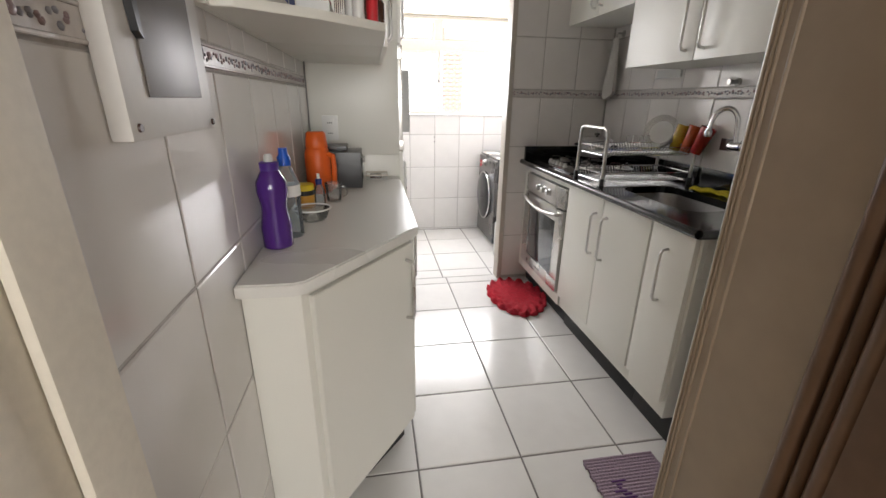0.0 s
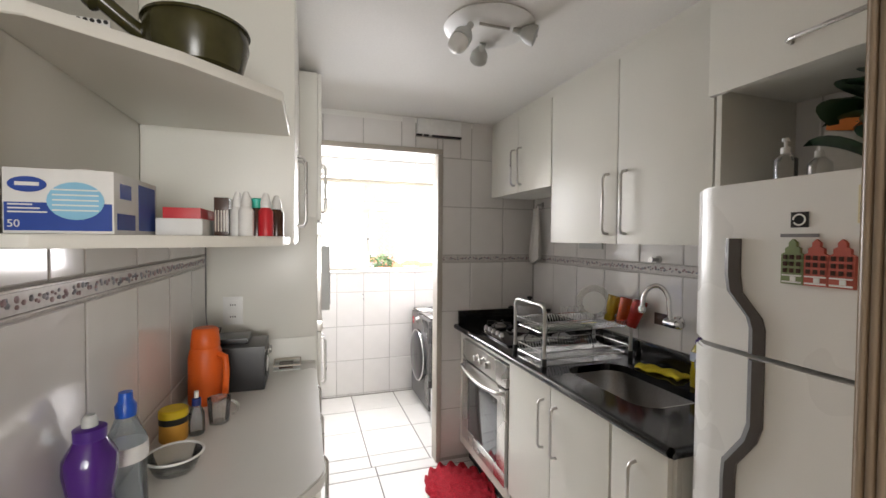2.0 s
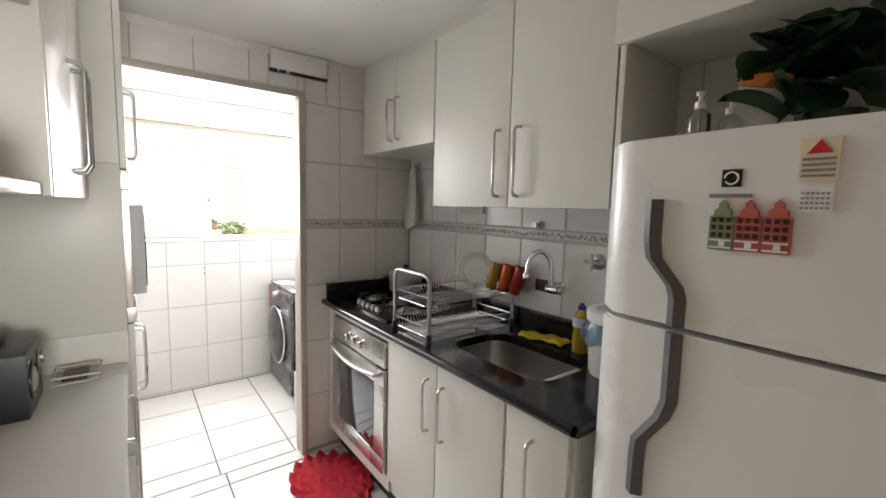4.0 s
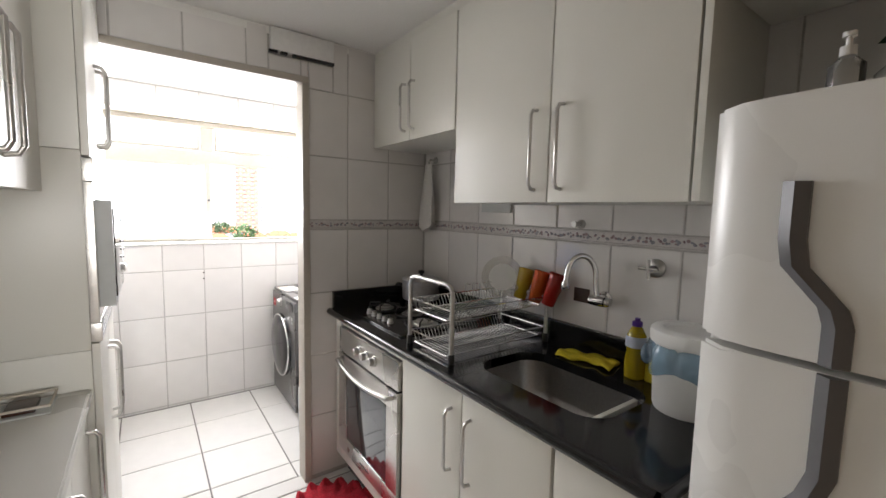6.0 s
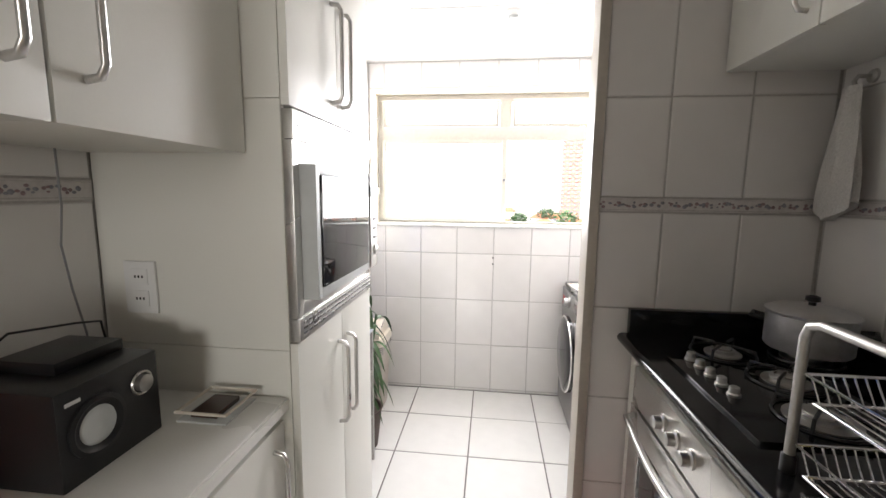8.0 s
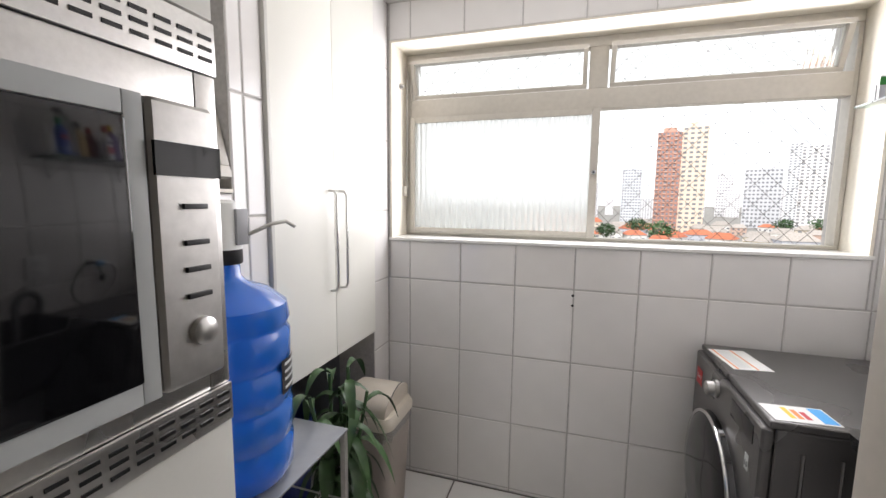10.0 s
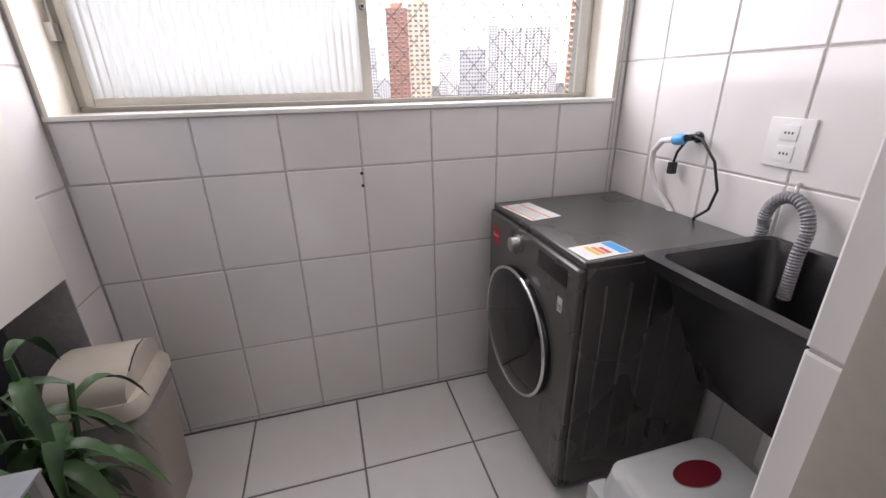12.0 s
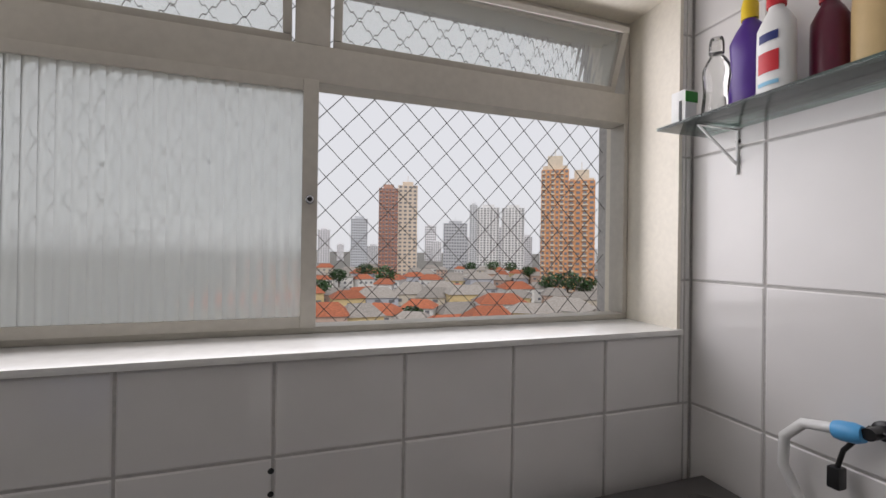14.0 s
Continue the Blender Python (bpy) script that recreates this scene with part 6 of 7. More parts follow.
pipe("cord", [(XLR - 0.03, 4.085, 1.0), (XLR - 0.03, 4.075, 1.04), (XLR - 0.025, 4.04, 1.095), (XLR - 0.03, 3.99, 1.09), (XLR - 0.03, 3.93, 1.03), (XLR - 0.03, 3.90, 0.95), (XLR - 0.03, 3.915, 0.885), (XLR - 0.03, 3.96, 0.845), (XLR - 0.004, 3.97, 0.80)], 0.0045, BLACK, wc, 8)
block("plug", XLR - 0.042, XLR - 0.018, 4.075, 4.095, 0.965, 1.005, BLACK, wc, 0.004)
outlet("wall_socket", 3.755, 1.105, FACE_W, "white double wall socket with black pin holes above the tank", 0.056)
dh = thing("drain_hose", 1.95, 3.65, 0.9, "grey corrugated drain hose hooked into the tank", "hose")
path = [(1.972, 3.742, 0.80), (1.97, 3.742, 0.90)] + arc((1.955, 3.68, 0.905), 0.062, 0, 180, 14, (0.15, 1, 0), (0, 0, 1.25)) + [(1.935, 3.618, 0.86), (1.93, 3.615, 0.78), (1.93, 3.615, 0.73)]
dense = []
for p, q in zip(path, path[1:]):
    p, q = Vector(p), Vector(q)
    n = max(1, int((q - p).length / 0.004))
    dense += [p + (q - p) * i / n for i in range(n)]
cb = bmesh.new()
rr = []
for i, p in enumerate(dense):
    d = (dense[min(i + 1, len(dense) - 1)] - dense[max(i - 1, 0)]).normalized()
    s_ = Vector((1, 0, 0))
    s_ = (s_ - d * s_.dot(d)).normalized()
    u_ = d.cross(s_)
    r = 0.0165 if i % 2 else 0.0135
    rr.append([cb.verts.new(p + r * (math.cos(2 * math.pi * k / 12) * s_ + math.sin(2 * math.pi * k / 12) * u_)) for k in range(12)])
for p, q in zip(rr, rr[1:]):
    for k in range(12):
        cb.faces.new((p[k], p[(k + 1) % 12], q[(k + 1) % 12], q[k]))
make("corrugated_tube", cb, GREYPL, dh)
pipe("hook", [(XLR, 3.70, 1.01), (1.975, 3.69, 1.005), (1.972, 3.685, 0.985)], 0.005, DULL, dh)

tt = thing("tank_tap", 1.97, 3.47, 1.12, "chrome wall tap above the laundry tank", "tap")
turned("flange", [(0.022, 0), (0.022, 0.005), (0.011, 0.01), (0.011, 0.07)], XLR, 3.47, 1.12, CHROME, tt, 18, pose(0, 0, 0, 0, -90))
pipe("spout", [(1.93, 3.47, 1.12), (1.90, 3.47, 1.12), (1.88, 3.47, 1.105), (1.875, 3.47, 1.07)], 0.010, CHROME, tt, 10)
turned("wheel", [(0.008, 0), (0.008, 0.03), (0.02, 0.032), (0.02, 0.042), (0.01, 0.046)], 1.935, 3.47, 1.125, CHROME, tt, 12)

st_ = thing("step_stool", 1.56, 3.47, 0, "pale grey plastic step stool with oval cut-outs and red pads", "stool")
b_ = bmesh.new()
SXC, SYC = 1.575, 3.42
loft(b_, [ring_of(b_, 0.175, 0.155, 0.30, 0.05, 6, SXC, SYC), ring_of(b_, 0.165, 0.145, 0.385, 0.05, 6, SXC, SYC), ring_of(b_, 0.15, 0.13, 0.40, 0.05, 6, SXC, SYC)], False)
b_.faces.new([v for v in b_.verts][-28:])
make("seat", b_, LIGHTGREY, st_, 40)
for sx in (-1, 1):
    for sy in (-1, 1):
        block("leg", SXC + sx * 0.16 - 0.025, SXC + sx * 0.16 + 0.025, SYC + sy * 0.14 - 0.025, SYC + sy * 0.14 + 0.025, 0, 0.31, LIGHTGREY, st_, 0.006)
for dx, dy in ((0.02, 0.05), (0.02, -0.07)):
    turned("pad", [(0.001, 0), (0.05, 0.0), (0.052, 0.0015)], SXC + dx, SYC + dy, 0.4008, mat("dark_red_pad", (0.16, 0.01, 0.02), 0.4), st_, 24, Matrix.Diagonal((1.2, 0.65, 1, 1)))

GZ = 1.70
gs = thing("glass_shelf", 1.92, 4.08, GZ, "clear green-edged glass shelf on white wire brackets", "shelf")
block("glass", 1.835, XLR - 0.002, 3.79, 4.385, GZ, GZ + 0.007, SHELFGLASS, gs, 0.001)
for y in (3.87, 4.30):
    pipe("bracket", [(XLR - 0.004, y, GZ - 0.11), (XLR - 0.004, y, GZ - 0.004), (1.87, y, GZ - 0.004), (XLR - 0.006, y, GZ - 0.085)], 0.0035, WHITEPL, gs, 6)
    turned("screw", [(0.006, 0), (0.005, 0.004)], XLR, y, GZ - 0.03, BLACK, gs, 10, pose(0, 0, 0, 0, -90))
GS = GZ + 0.0075


def flask(x, y, hw, hd, hgt, body, cap, label, neck=0.016, waist=0.0, parts=()):
    """Flat-sided cleaning bottle: rounded oblong body, neck and cap."""
    f = thing("cleaning_bottle", x, y, GS, label, "bottle", "cleaning bottles on the glass shelf")
    bm = bmesh.new()
    rs = []
    for u in (0, 0.02, 0.25, 0.45, 0.62, 0.78, 0.9, 0.97, 1.0):
        k = 1 - waist * math.exp(-((u - 0.5) / 0.14) ** 2)
        k *= 1.0 if u < 0.75 else 1 - 0.75 * ((u - 0.75) / 0.25) ** 1.6
        a, b = max(neck * 0.8, hd * k), max(neck * 0.8, hw * k)
        rs.append([bm.verts.new((x + a * math.cos(t_) * (1 if abs(math.cos(t_)) < 0.8 else 0.97), y + b * math.sin(t_), GS + hgt * 0.82 * u)) for t_ in [2 * math.pi * i / 28 for i in range(28)]])
    loft(bm, rs)
    make("body", bm, body, f, 50)
    turned("cap", [(neck, 0), (neck, hgt * 0.12), (neck * 0.8, hgt * 0.18)], x, y, GS + hgt * 0.82, cap, f, 18)
    for nm, z0_, z1_, w, mt in parts:
        pb = bmesh.new()
        st2 = [[pb.verts.new((x + (hd + 0.001) * math.cos(radians(t_)), y + (hw + 0.001) * math.sin(radians(t_)), GS + z)) for z in (z0_, z1_)] for t_ in range(180 - w, 181 + w, 6)]
        for p, q in zip(st2, st2[1:]):
            pb.faces.new((p[0], q[0], q[1], p[1]))
        make(nm, pb, mt, f, 60)


mb_ = thing("battery_box", 1.9, 4.36, GS, "small white and green carton on the glass shelf", "box")
block("carton", 1.87, 1.905, 4.335, 4.375, GS, GS + 0.085, CARD, mb_, 0.001)
block("band", 1.869, 1.9065, 4.333, 4.3345, GS + 0.055, GS + 0.08, mat("green_print", (0.03, 0.25, 0.03), 0.5), mb_, 0)
block("print", 1.8685, 1.8695, 4.345, 4.352, GS + 0.01, GS + 0.06, BLACK, mb_, 0)
flask(1.93, 4.305, 0.033, 0.026, 0.20, CLEARPL, CLEARPL, "empty clear plastic bottle", waist=0.15)
flask(1.925, 4.225, 0.042, 0.028, 0.245, PURPLEPL, YELLOW, "dark purple cleaner bottle with yellow cap", waist=0.18)
flask(1.885, 4.145, 0.034, 0.024, 0.215, WHITEPL, REDP, "white alcohol bottle with red cap and red emblem", parts=(("emblem", 0.045, 0.085, 34, REDP), ("band", 0.105, 0.122, 30, NAVY), ("line", 0.02, 0.028, 34, PALEBLUE)))
flask(1.935, 4.085, 0.03, 0.026, 0.20, WINE, REDP, "wine-coloured cleaner bottle with red cap")
flask(1.93, 4.015, 0.034, 0.026, 0.22, TANPL, BLACK, "tan cleaner bottle with black cap")
jgx = thing("cleaner_jug", 1.93, 3.92, GS, "large clear ribbed jug with black cap and blue liquid", "jug")
bm = bmesh.new()
rs = []
for i in range(16):
    u = i / 15
    k = 1.0 if u < 0.75 else 1 - 0.62 * ((u - 0.75) / 0.25) ** 1.5
    w = 0.003 * (i % 2) if u < 0.75 else 0
    rs.append([bm.verts.new((x, y, GS + 0.25 * u)) for x, y in rounded(1.93 - 0.04 * k + w, 1.93 + 0.04 * k - w, 3.925 - 0.058 * k + w, 3.925 + 0.058 * k - w, 0.018 * k)])
loft(bm, rs)
make("body", bm, CLEARPL, jgx, 40)
turned("cap", [(0.024, 0), (0.025, 0.024), (0.022, 0.027)], 1.93, 3.925, GS + 0.25, BLACK, jgx, 20)
block("liquid", 1.897, 1.963, 3.875, 3.975, GS + 0.002, GS + 0.03, BLUECAP, jgx, 0.006)
flask(1.875, 3.875, 0.033, 0.024, 0.205, BLUECAP, mat("green_cap", (0.03, 0.35, 0.08), 0.4), "blue cleaner bottle with green cap and red lettering band", parts=(("band", 0.085, 0.11, 36, REDP), ("line", 0.03, 0.036, 30, CARD), ("line", 0.045, 0.05, 26, CARD)))

# plugs in old screw holes of the window wall
dot = thing("wall_plug", 0.96, YW, 0.97, "dark screw hole in the tiled wall below the window", "wall plug", "wall plugs")
turned("hole", [(0.006, 0), (0.005, 0.001)], 0.96, YW, 0.976, BLACK, dot, 10, pose(0, 0, 0, 90))
copy_thing(dot, Matrix.Translation((0.96, YW, 0.926)))
ln_ = thing("washing_line_hook", 0.30, YW - 0.01, 1.25, "small cord catch on the reveal", "hook")
turned("rose", [(0.014, 0), (0.012, 0.005), (0.006, 0.02)], 0.112, 4.52, 1.93, DULL, ln_, 14, pose(0, 0, 0, 0, 90))

# ---- the city outside ----
random.seed(21)
GROUND = -24.0
hazeless = mat("grey_street_ground", (0.22, 0.21, 0.19), 0.9, grain=0.4, scale=0.2, stain=0.3)
gb = bmesh.new()
box(gb, -2500, 2500, 15, 4200, GROUND - 1, GROUND)
tagged(make("ground", gb, hazeless), "built-up city ground reaching the horizon", kind="structure")
EX, EY = 1.02, 3.58


def at(az, d):
    return EX + d * math.sin(radians(az)), EY + d * math.cos(radians(az))


FACADE = {}


# tower colours come in already paled to imitate haze
def paint(c):
    if c not in FACADE:
        FACADE[c] = mat("facade_colour", c, 0.8, grain=0.1, scale=0.6, stain=0.12, bump=0)
    return FACADE[c]


# glass grey is lightened too, so haze sits in its colour
PANEDARK = mat("far_glass_with_haze", (0.20, 0.21, 0.23), 0.2, bump=0)
ROOFTILE = mat("terracotta_roof", (0.47, 0.15, 0.075), 0.85, grain=0.3, scale=2.0, stain=0.25, bump=0, vary=0.25)
ROOFPALE = mat("pale_fibre_roof", (0.36, 0.33, 0.30), 0.85, grain=0.2, scale=1.5, stain=0.25, bump=0, vary=0.2)


def tower(az, d, w, depth, hgt, colour, storeys, cols, trim=None, crown=0.0, bands=True, label="apartment tower with rows of windows", turn=0.0):
    """Block of flats: body, recessed window bays, slab bands and roof housing."""
    x, y = at(az, d)
    t_ = thing("apartment_tower", x, y, GROUND, label, "building", "city towers")
    m = Matrix.Translation((x, y, GROUND)) @ pose(0, 0, 0, 0, 0, -az + turn)

    def add(nm, bm, mt):
        bmesh.ops.transform(bm, matrix=m, verts=bm.verts)
        tagged(make(nm, bm, mt, t_), kind="stuff" if nm in ("window", "balcony") else "")
    bm = bmesh.new()
    box(bm, -w / 2, w / 2, -depth / 2, depth / 2, 0, hgt)
    add("wall", bm, paint(colour))
    wb, sb_ = bmesh.new(), bmesh.new()
    sz, cw = hgt / storeys, w / cols
    for s in range(storeys):
        for c in range(cols):
            x0_ = -w / 2 + cw * (c + 0.22)
            box(wb, x0_, x0_ + cw * 0.56, -depth / 2 - 0.15, -depth / 2 + 0.2, sz * (s + 0.35), sz * (s + 0.8))
        dc_n = max(2, int(cols * depth / w))
        for c in range(dc_n):
            y0_ = -depth / 2 + depth / dc_n * (c + 0.3)
            for sgn in (-1, 1):
                box(wb, sgn * w / 2 - 0.15, sgn * w / 2 + 0.15, y0_, y0_ + depth / dc_n * 0.4, sz * (s + 0.38), sz * (s + 0.78))
        if bands:
            for c in range(0, cols, 2):
                x0_ = -w / 2 + cw * (c + 0.1)
                box(sb_, x0_, x0_ + cw * 0.85, -depth / 2 - 0.9, -depth / 2, sz * s + 0.1, sz * (s + 0.32))
    add("window", wb, PANEDARK)
    if bands:
        add("balcony", sb_, paint(trim or colour))
    else:
        sb_.free()
    bm = bmesh.new()
    box(bm, -w * 0.28, w * 0.28, -depth * 0.3, depth * 0.3, hgt, hgt + 3.5 + crown)
    if crown:
        for f in (-0.36, 0.36):
            box(bm, w * (f - 0.1), w * (f + 0.1), -depth * 0.25, depth * 0.25, hgt, hgt + crown * 0.6)
    tube(bm, [(0, 0, hgt), (0, 0, hgt + 9 + crown)], 0.2, 5)
    add("roof_housing", bm, paint(trim or colour))
    return t_


# main towers in the view: brown, orange and the white pair, paled for haze
tower(10.5, 350, 15.5, 16, 76, (0.42, 0.22, 0.17), 24, 6, (0.52, 0.32, 0.25), label="brown apartment tower with cream gable wall", turn=0)
tower(13.15, 352, 16, 17, 79, (0.70, 0.59, 0.48), 24, 4, bands=False, label="cream apartment tower wing with small windows")
tower(33.2, 250, 15, 18, 72, (0.70, 0.36, 0.19), 25, 6, (0.7, 0.62, 0.5), crown=5, label="orange brick apartment tower with pale balconies")
tower(36.6, 253, 14.5, 18, 66, (0.68, 0.34, 0.17), 23, 4, (0.7, 0.62, 0.5), crown=3, label="orange brick apartment tower wing")
for az, d in ((24.3, 470), (27.7, 473)):
    tower(az, d, 25, 16, 74, (0.86, 0.86, 0.86), 27, 7, (0.75, 0.75, 0.75), label="white apartment tower with balconies")
# next three far blocks: colour lightened to stand in for haze
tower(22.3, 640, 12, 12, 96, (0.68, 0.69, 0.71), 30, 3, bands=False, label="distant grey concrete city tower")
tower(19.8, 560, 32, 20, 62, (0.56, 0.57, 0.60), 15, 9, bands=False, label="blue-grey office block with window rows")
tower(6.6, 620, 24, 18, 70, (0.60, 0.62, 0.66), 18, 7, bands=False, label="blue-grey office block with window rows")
tower(41, 520, 26, 18, 70, (0.5, 0.48, 0.48), 19, 6, bands=False, label="grey apartment block with window rows")
# skyline towers: haze put into the pale, faintly blue greys
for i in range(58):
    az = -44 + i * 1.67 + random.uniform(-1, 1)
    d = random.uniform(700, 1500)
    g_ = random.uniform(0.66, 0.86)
    tower(az, d, random.uniform(14, 28), 20, GROUND * -1 + d * random.uniform(0.008, 0.06), (round(g_, 2), round(g_ * 0.99, 2), round(g_ * 1.02, 2)), random.randint(12, 22), random.randint(3, 6), bands=False, label="distant city tower paled for haze")


def house(x, y, w, dp, hgt, roof, colour, turn):
    """Small house: plastered walls, windows and a hipped roof."""
    h_ = thing("house", x, y, GROUND, "small plastered house with a tiled roof", "house", "houses below the window")
    m = Matrix.Translation((x, y, GROUND)) @ pose(0, 0, 0, 0, 0, turn)
    bm = box(bmesh.new(), -w / 2, w / 2, -dp / 2, dp / 2, 0, hgt)
    bmesh.ops.transform(bm, matrix=m, verts=bm.verts)
    make("wall", bm, paint(colour), h_)
    bm = bmesh.new()
    e = 0.6
    lo = [bm.verts.new(c) for c in ((-w / 2 - e, -dp / 2 - e, hgt), (w / 2 + e, -dp / 2 - e, hgt), (w / 2 + e, dp / 2 + e, hgt), (-w / 2 - e, dp / 2 + e, hgt))]
    r0, r1 = bm.verts.new((-w * 0.28, 0, hgt + min(w, dp) * 0.28)), bm.verts.new((w * 0.28, 0, hgt + min(w, dp) * 0.28))
    for f in ((lo[0], lo[1], r1, r0), (lo[1], lo[2], r1), (lo[2], lo[3], r0, r1), (lo[3], lo[0], r0), tuple(lo[::-1])):
        bm.faces.new(f)
    bmesh.ops.transform(bm, matrix=m, verts=bm.verts)
    make("roof", bm, roof, h_)
    bm = bmesh.new()
    for k in range(3):
        for s in range(int(hgt // 3)):
            x0_ = -w / 2 + w * (k + 0.3) / 3
            box(bm, x0_, x0_ + w * 0.14, -dp / 2 - 0.08, -dp / 2 + 0.1, 1 + 3 * s, 2.3 + 3 * s)
    bmesh.ops.transform(bm, matrix=m, verts=bm.verts)
    tagged(make("window", bm, PANEDARK, h_), kind="stuff")


WALLS = [(0.68, 0.66, 0.62), (0.78, 0.77, 0.75), (0.8, 0.79, 0.76), (0.62, 0.56, 0.47), (0.66, 0.52, 0.28), (0.50, 0.52, 0.58), (0.70, 0.69, 0.68), (0.55, 0.40, 0.33)]
for ring, (d, stepaz, n) in enumerate(((112, 6.2, 11), (138, 5.2, 12), (170, 4.4, 14), (210, 3.7, 16), (265, 3.1, 18), (335, 2.7, 20), (420, 2.4, 22))):
    for i in range(n):
        az = -4 + (i - 1) * stepaz * 0.95 + random.uniform(-1, 1)
        if az > 50:
            continue
        x, y = at(az, d + random.uniform(-12, 12))
        house(x, y, random.uniform(9, 17), random.uniform(9, 14), random.choice((4, 6, 7, 8)), random.choice((ROOFTILE, ROOFTILE, ROOFPALE, ROOFPALE)), random.choice(WALLS), -az + random.uniform(-25, 25))


def tree(x, y, hgt):
    t_ = thing("tree", x, y, GROUND, "leafy green street tree among the houses", "tree", "trees below the window")
    bm = tube(bmesh.new(), [(x, y, GROUND), (x + 0.1, y, GROUND + hgt * 0.3), (x, y, GROUND + hgt * 0.55)], 0.35, 6)
    for k in range(4):
        a = k * 1.6
        tube(bm, [(x, y, GROUND + hgt * 0.4), (x + hgt * 0.2 * math.cos(a), y + hgt * 0.2 * math.sin(a), GROUND + hgt * 0.72)], 0.15, 5)
    make("trunk", bm, paint((0.12, 0.08, 0.05)), t_)
    vs_, fs_ = [], []
    for k in range(420):
        a, e = random.uniform(0, 6.28), random.uniform(-1, 1)
        r = hgt * 0.42 * random.uniform(0.45, 1) * (1 + 0.25 * math.sin(3 * a) * math.cos(2 * e))
        c = Vector((x + r * math.cos(a) * math.sqrt(1 - e * e), y + r * math.sin(a) * math.sqrt(1 - e * e), GROUND + hgt * 0.72 + r * e * 0.65))
        s1 = Vector((random.uniform(-1, 1), random.uniform(-1, 1), random.uniform(-1, 1))) * 0.7
        s2 = Vector((random.uniform(-1, 1), random.uniform(-1, 1), random.uniform(-1, 1))) * 0.7
        b0 = len(vs_)
        vs_ += [c - s1, c + s2, c + s1, c - s2]
        fs_.append((b0, b0 + 1, b0 + 2, b0 + 3))
    me = bpy.data.meshes.new("crown")
    me.from_pydata(vs_, [], fs_)
    me.materials.append(LEAF)
    cr = new("crown", me)
    cr.parent = t_
    cr.matrix_parent_inverse = Matrix.Translation(-t_.location)
    tagged(cr, kind="stuff")


for az, d, hgt in ((10.2, 225, 17), (4, 250, 14), (1.5, 190, 12), (35, 205, 17), (33, 215, 15), (37, 210, 14), (25, 380, 17), (27.5, 380, 16), (22, 390, 15), (7.5, 300, 16), (14, 128, 8), (30, 330, 14), (40, 240, 14)):
    tree(*at(az, d), hgt)

# ---- tiles ----
TILE_MESHES = {}


def tile_mesh(w, h, d, material, key):
    k = (round(w, 3), round(h, 3), key)
    if k not in TILE_MESHES:
        e = min(0.004, w / 4, h / 4)
        vs = [(0.001, 0.001, -d), (w - 0.001, 0.001, -d), (w - 0.001, h - 0.001, -d), (0.001, h - 0.001, -d)]
        vs += [(0.001, 0.001, -0.002), (w - 0.001, 0.001, -0.002), (w - 0.001, h - 0.001, -0.002), (0.001, h - 0.001, -0.002)]
        vs += [(e, e, 0), (w - e, e, 0), (w - e, h - e, 0), (e, h - e, 0)]
        fs = [(8, 9, 10, 11)] + [(i + a, (i + 1) % 4 + a, (i + 1) % 4 + a + 4, i + a + 4) for a in (0, 4) for i in range(4)]
        me = bpy.data.meshes.new("tile")
        me.from_pydata(vs, [], fs)
        me.materials.append(material)
        TILE_MESHES[k] = me
    return TILE_MESHES[k]


def cut(rects, hole):
    out = []
    for u0, u1, v0, v1 in rects:
        a0, a1, b0, b1 = max(u0, hole[0]), min(u1, hole[1]), max(v0, hole[2]), min(v1, hole[3])
        if a0 >= a1 or b0 >= b1:
            out.append((u0, u1, v0, v1))
            continue
        out += [(u0, a0, v0, v1), (a1, u1, v0, v1), (a0, a1, v0, b0), (a0, a1, b1, v1)]
    return [r for r in out if r[1] - r[0] > 0.012 and r[3] - r[2] > 0.012]


def tiles(parent, m, area, us, vs, holes=(), material=TILE, joint=0.0018, key="wall", depth=0.006):
    """Lay tiles on the plane of m (u, v along its x and y) between the joint lines us and vs."""
    for u0, u1 in zip(us, us[1:]):
        for v0, v1 in zip(vs, vs[1:]):
            r = (max(u0, area[0]), min(u1, area[1]), max(v0, area[2]), min(v1, area[3]))
            if r[1] - r[0] < 0.012 or r[3] - r[2] < 0.012:
                continue
            rects = [r]
            for hl in holes:
                rects = cut(rects, hl)
            for a, b, c, d in rects:
                ob = new("tile", tile_mesh(b - a - 2 * joint, d - c - 2 * joint, depth, material, key))
                ob.parent = parent
                ob.matrix_basis = m @ pose(a + joint, c + joint, 0, random.uniform(-0.12, 0.12), random.uniform(-0.12, 0.12), 0)


def steps(first, pitch, lo, hi):
    k = math.floor((lo - first) / pitch)
    out = []
    while first + k * pitch < hi + pitch:
        out.append(first + k * pitch)
        k += 1
    return out


def wall_frame(origin, u, n):
    """Plane with u along the wall, z up, n towards the room."""
    u, n, z = Vector(u), Vector(n), Vector((0, 0, 1))
    m = Matrix((u, z, n)).transposed().to_4x4()
    return Matrix.Translation(origin) @ m


KROWS = [0.02, 0.355, 0.69, 1.025, 1.362]
KTOP = [1.408, 1.735, 2.062, 2.39]
LROWS = steps(0.0185, 0.3275, 0, 2.4)


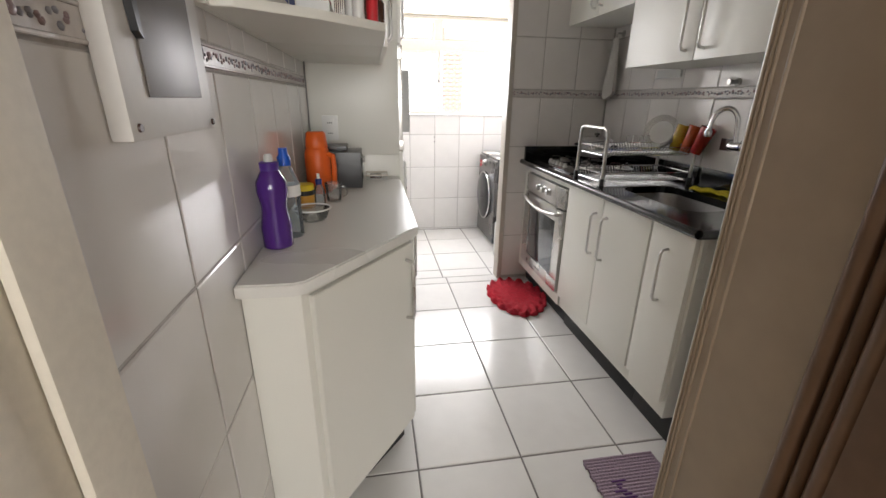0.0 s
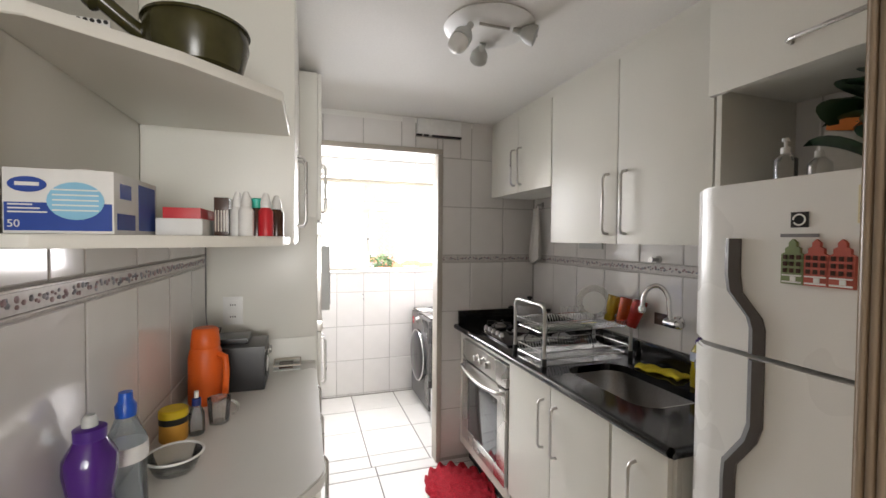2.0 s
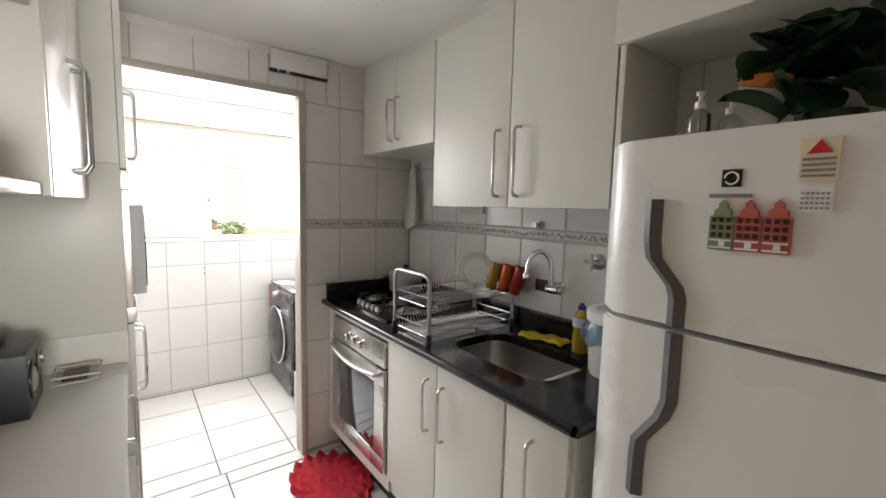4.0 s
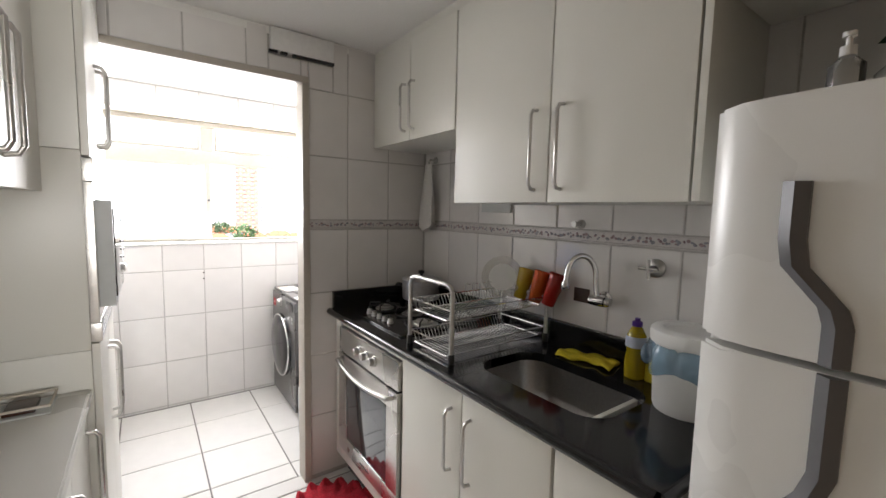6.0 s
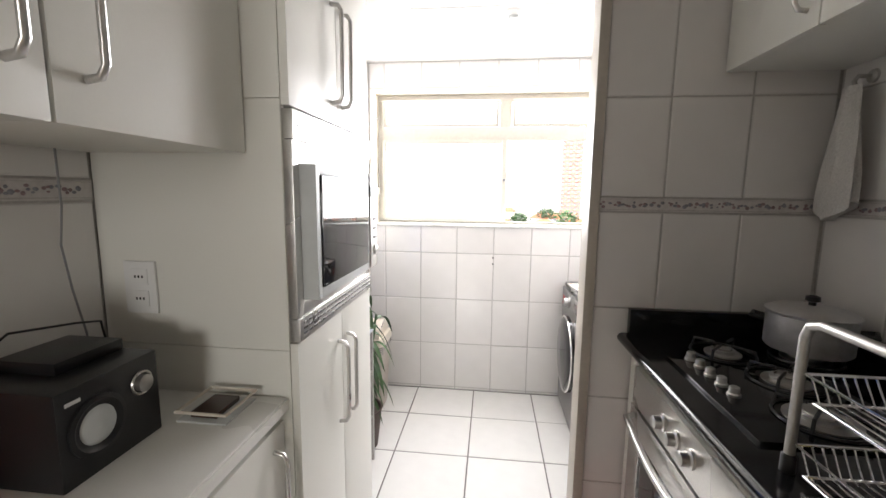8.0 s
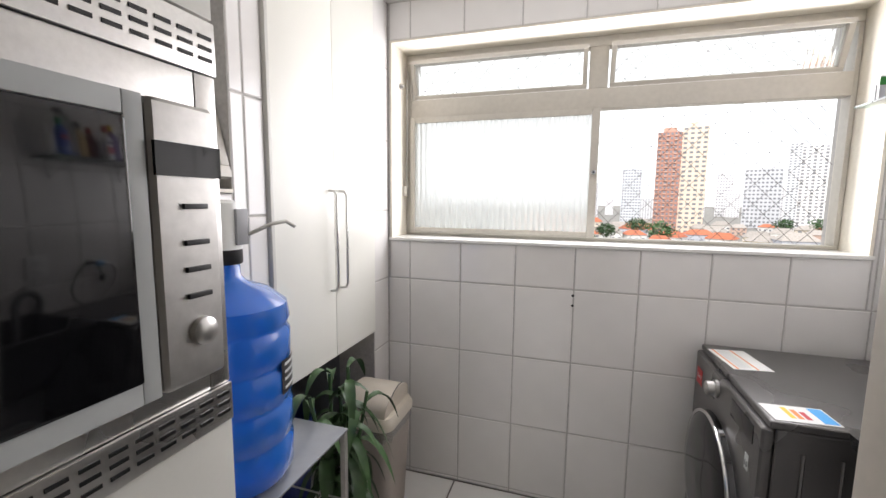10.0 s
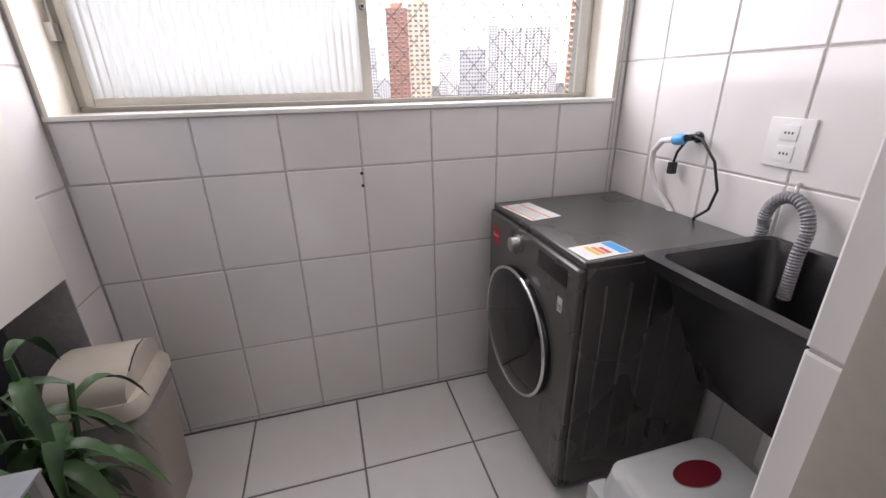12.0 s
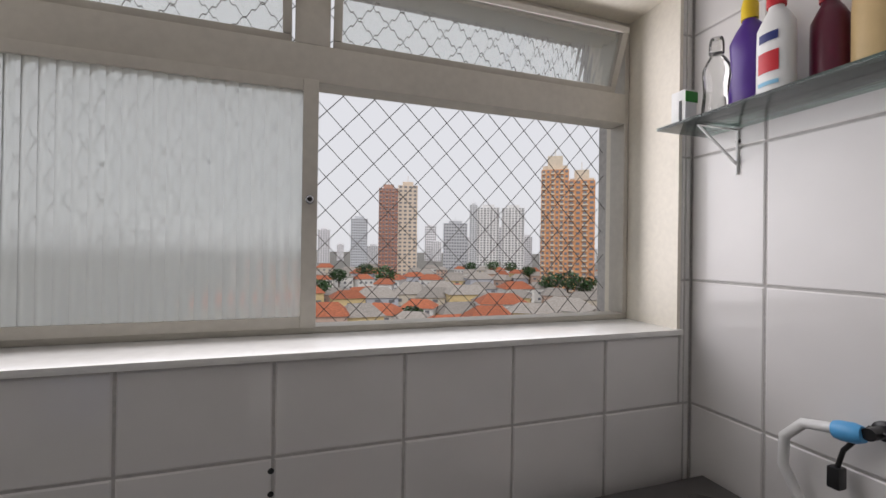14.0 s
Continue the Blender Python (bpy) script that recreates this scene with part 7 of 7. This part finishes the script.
def border(parent, m, u0, u1, name="border", lift=0.0):
    """Relief border strip between two pencil lines, with small fruit motifs."""
    bm = bmesh.new()
    box(bm, u0, u1, 1.3625, 1.368, -0.004, 0.004, 0.0015, 1)
    box(bm, u0, u1, 1.402, 1.4075, -0.004, 0.004, 0.0015, 1)
    box(bm, u0, u1, 1.3685, 1.4015, -0.006, 0.001)
    m = m @ Matrix.Translation((0, lift, 0))
    bmesh.ops.transform(bm, matrix=m, verts=bm.verts)
    make(name, bm, BORDER, parent)
    for material, off in ((MOTIFA, 0.0), (MOTIFB, 0.5)):
        bb = bmesh.new()
        n = int((u1 - u0) / 0.042)
        for i in range(n):
            u = u0 + (i + 0.25 + off) * 0.042
            if u > u1 - 0.02:
                continue
            for k in range(3):
                du, dv, r = random.uniform(-0.012, 0.012), random.uniform(-0.008, 0.008), random.uniform(0.004, 0.008)
                s = bmesh.ops.create_icosphere(bb, subdivisions=1, radius=1)["verts"]
                bmesh.ops.scale(bb, vec=(r, r * random.uniform(0.6, 1), 0.0025), verts=s)
                bmesh.ops.translate(bb, vec=(u + du, 1.385 + dv, 0.0012), verts=s)
        bmesh.ops.transform(bb, matrix=m, verts=bb.verts)
        tagged(make("motif", bb, material, parent, 60), kind="stuff")


# kitchen, door wall
m = wall_frame((0, YD, 0), (1, 0, 0), (0, -1, 0))
us = steps(1.511, 0.245, 0.4, 2.1)
hole = [(0.40, 1.303, -1, 2.113)]
duct = (1.115, 1.43, 2.19, 2.31)
tiles(wall_divider, m, (0.49, XR, 0, 1.36), us, KROWS, hole)
tiles(wall_divider, m, (0.49, XR, 1.409, ZC - 0.002), us, KTOP, hole + [duct])
border(wall_divider, m, 1.304, XR - 0.002)
# kitchen, sink wall
m = wall_frame((XR, 0, 0), (0, 1, 0), (-1, 0, 0))
us = steps(2.807, 0.25, 1.2, 3.06)
tiles(wall_east, m, (1.2, YD, 0.85, 1.36), us, KROWS)
tiles(wall_east, m, (0.6, YD, 1.409, 1.99), us, KTOP)
border(wall_east, m, 1.2, YD - 0.006)
# kitchen, cabinet wall
m = wall_frame((XL, 0, 0), (0, 1, 0), (1, 0, 0))
us = steps(0.885, 0.268, 0.5, 2.5)
WROWS = [0.01, 0.345, 0.68, 1.015, 1.392]
tiles(wall_west, m, (0.58, 2.46, 0, 1.39), us, WROWS)
tiles(wall_west, m, (0.58, 1.30, 1.439, ZC - 0.002), us, [v + 0.03 for v in KTOP])
tiles(wall_west, m, (1.30, 2.46, 1.439, 1.52), us, [v + 0.03 for v in KTOP])
border(wall_west, m, 0.58, 2.458, lift=0.03)
# laundry, window wall
m = wall_frame((0, YW, 0), (1, 0, 0), (0, -1, 0))
us = steps(0.456, 0.2535, 0, 2.1)
tiles(wall_north, m, (XLL, XLR, 0, ZL - 0.002), us, LROWS, [(0.097, 1.961, 1.185, 2.108)])
# laundry, washer wall
m = wall_frame((XLR, 0, 0), (0, 1, 0), (-1, 0, 0))
tiles(wall_laundry_east, m, (YD2, YW, 0, ZL - 0.002), steps(3.984, 0.252, 3.1, 4.5), LROWS)
# laundry, cupboard wall
m = wall_frame((XLL, 0, 0), (0, 1, 0), (1, 0, 0))
tiles(wall_laundry_west, m, (YD, YW, 0, ZL - 0.002), steps(4.27, 0.25, 3.1, 4.5), LROWS, [(3.23, 3.47, 1.39, 2.15), (3.596, 4.268, -1, 2.242)])
# dividing wall, laundry face and the tiled side of the opening
m = wall_frame((0, YD2, 0), (1, 0, 0), (0, 1, 0))
tiles(wall_divider, m, (1.305, XLR, 0, ZL), steps(1.5, 0.25, 1.2, 2.1), LROWS)
m = wall_frame((1.302, 0, 0), (0, 1, 0), (-1, 0, 0))
tiles(wall_divider, m, (YD2 - 0.049, YD2 + 0.003, 0, 2.11), [3.0, 3.3], LROWS)
# floor
m = Matrix.Identity(4)
tiles(floor, m, (XL, XR, 0.50, 3.13), steps(0.872, 0.412, 0, 2.1), [0.50] + steps(1.345, 0.418, 0.6, 2.9)[1:] + [3.14], material=FLOORTILE, joint=0.0025, key="floor")
tiles(floor, m, (-0.5, XLR, 3.13, YW), steps(0.848, 0.406, -0.5, 2.1), [3.13, 3.28, 3.665, 4.065, 4.47], material=FLOORTILE, joint=0.0025, key="floor")
structure("floor_threshold", [(XL, 0.8, 0.30, 0.498, -G, 0.0)], TANWOOD, "wooden threshold of the kitchen doorway")
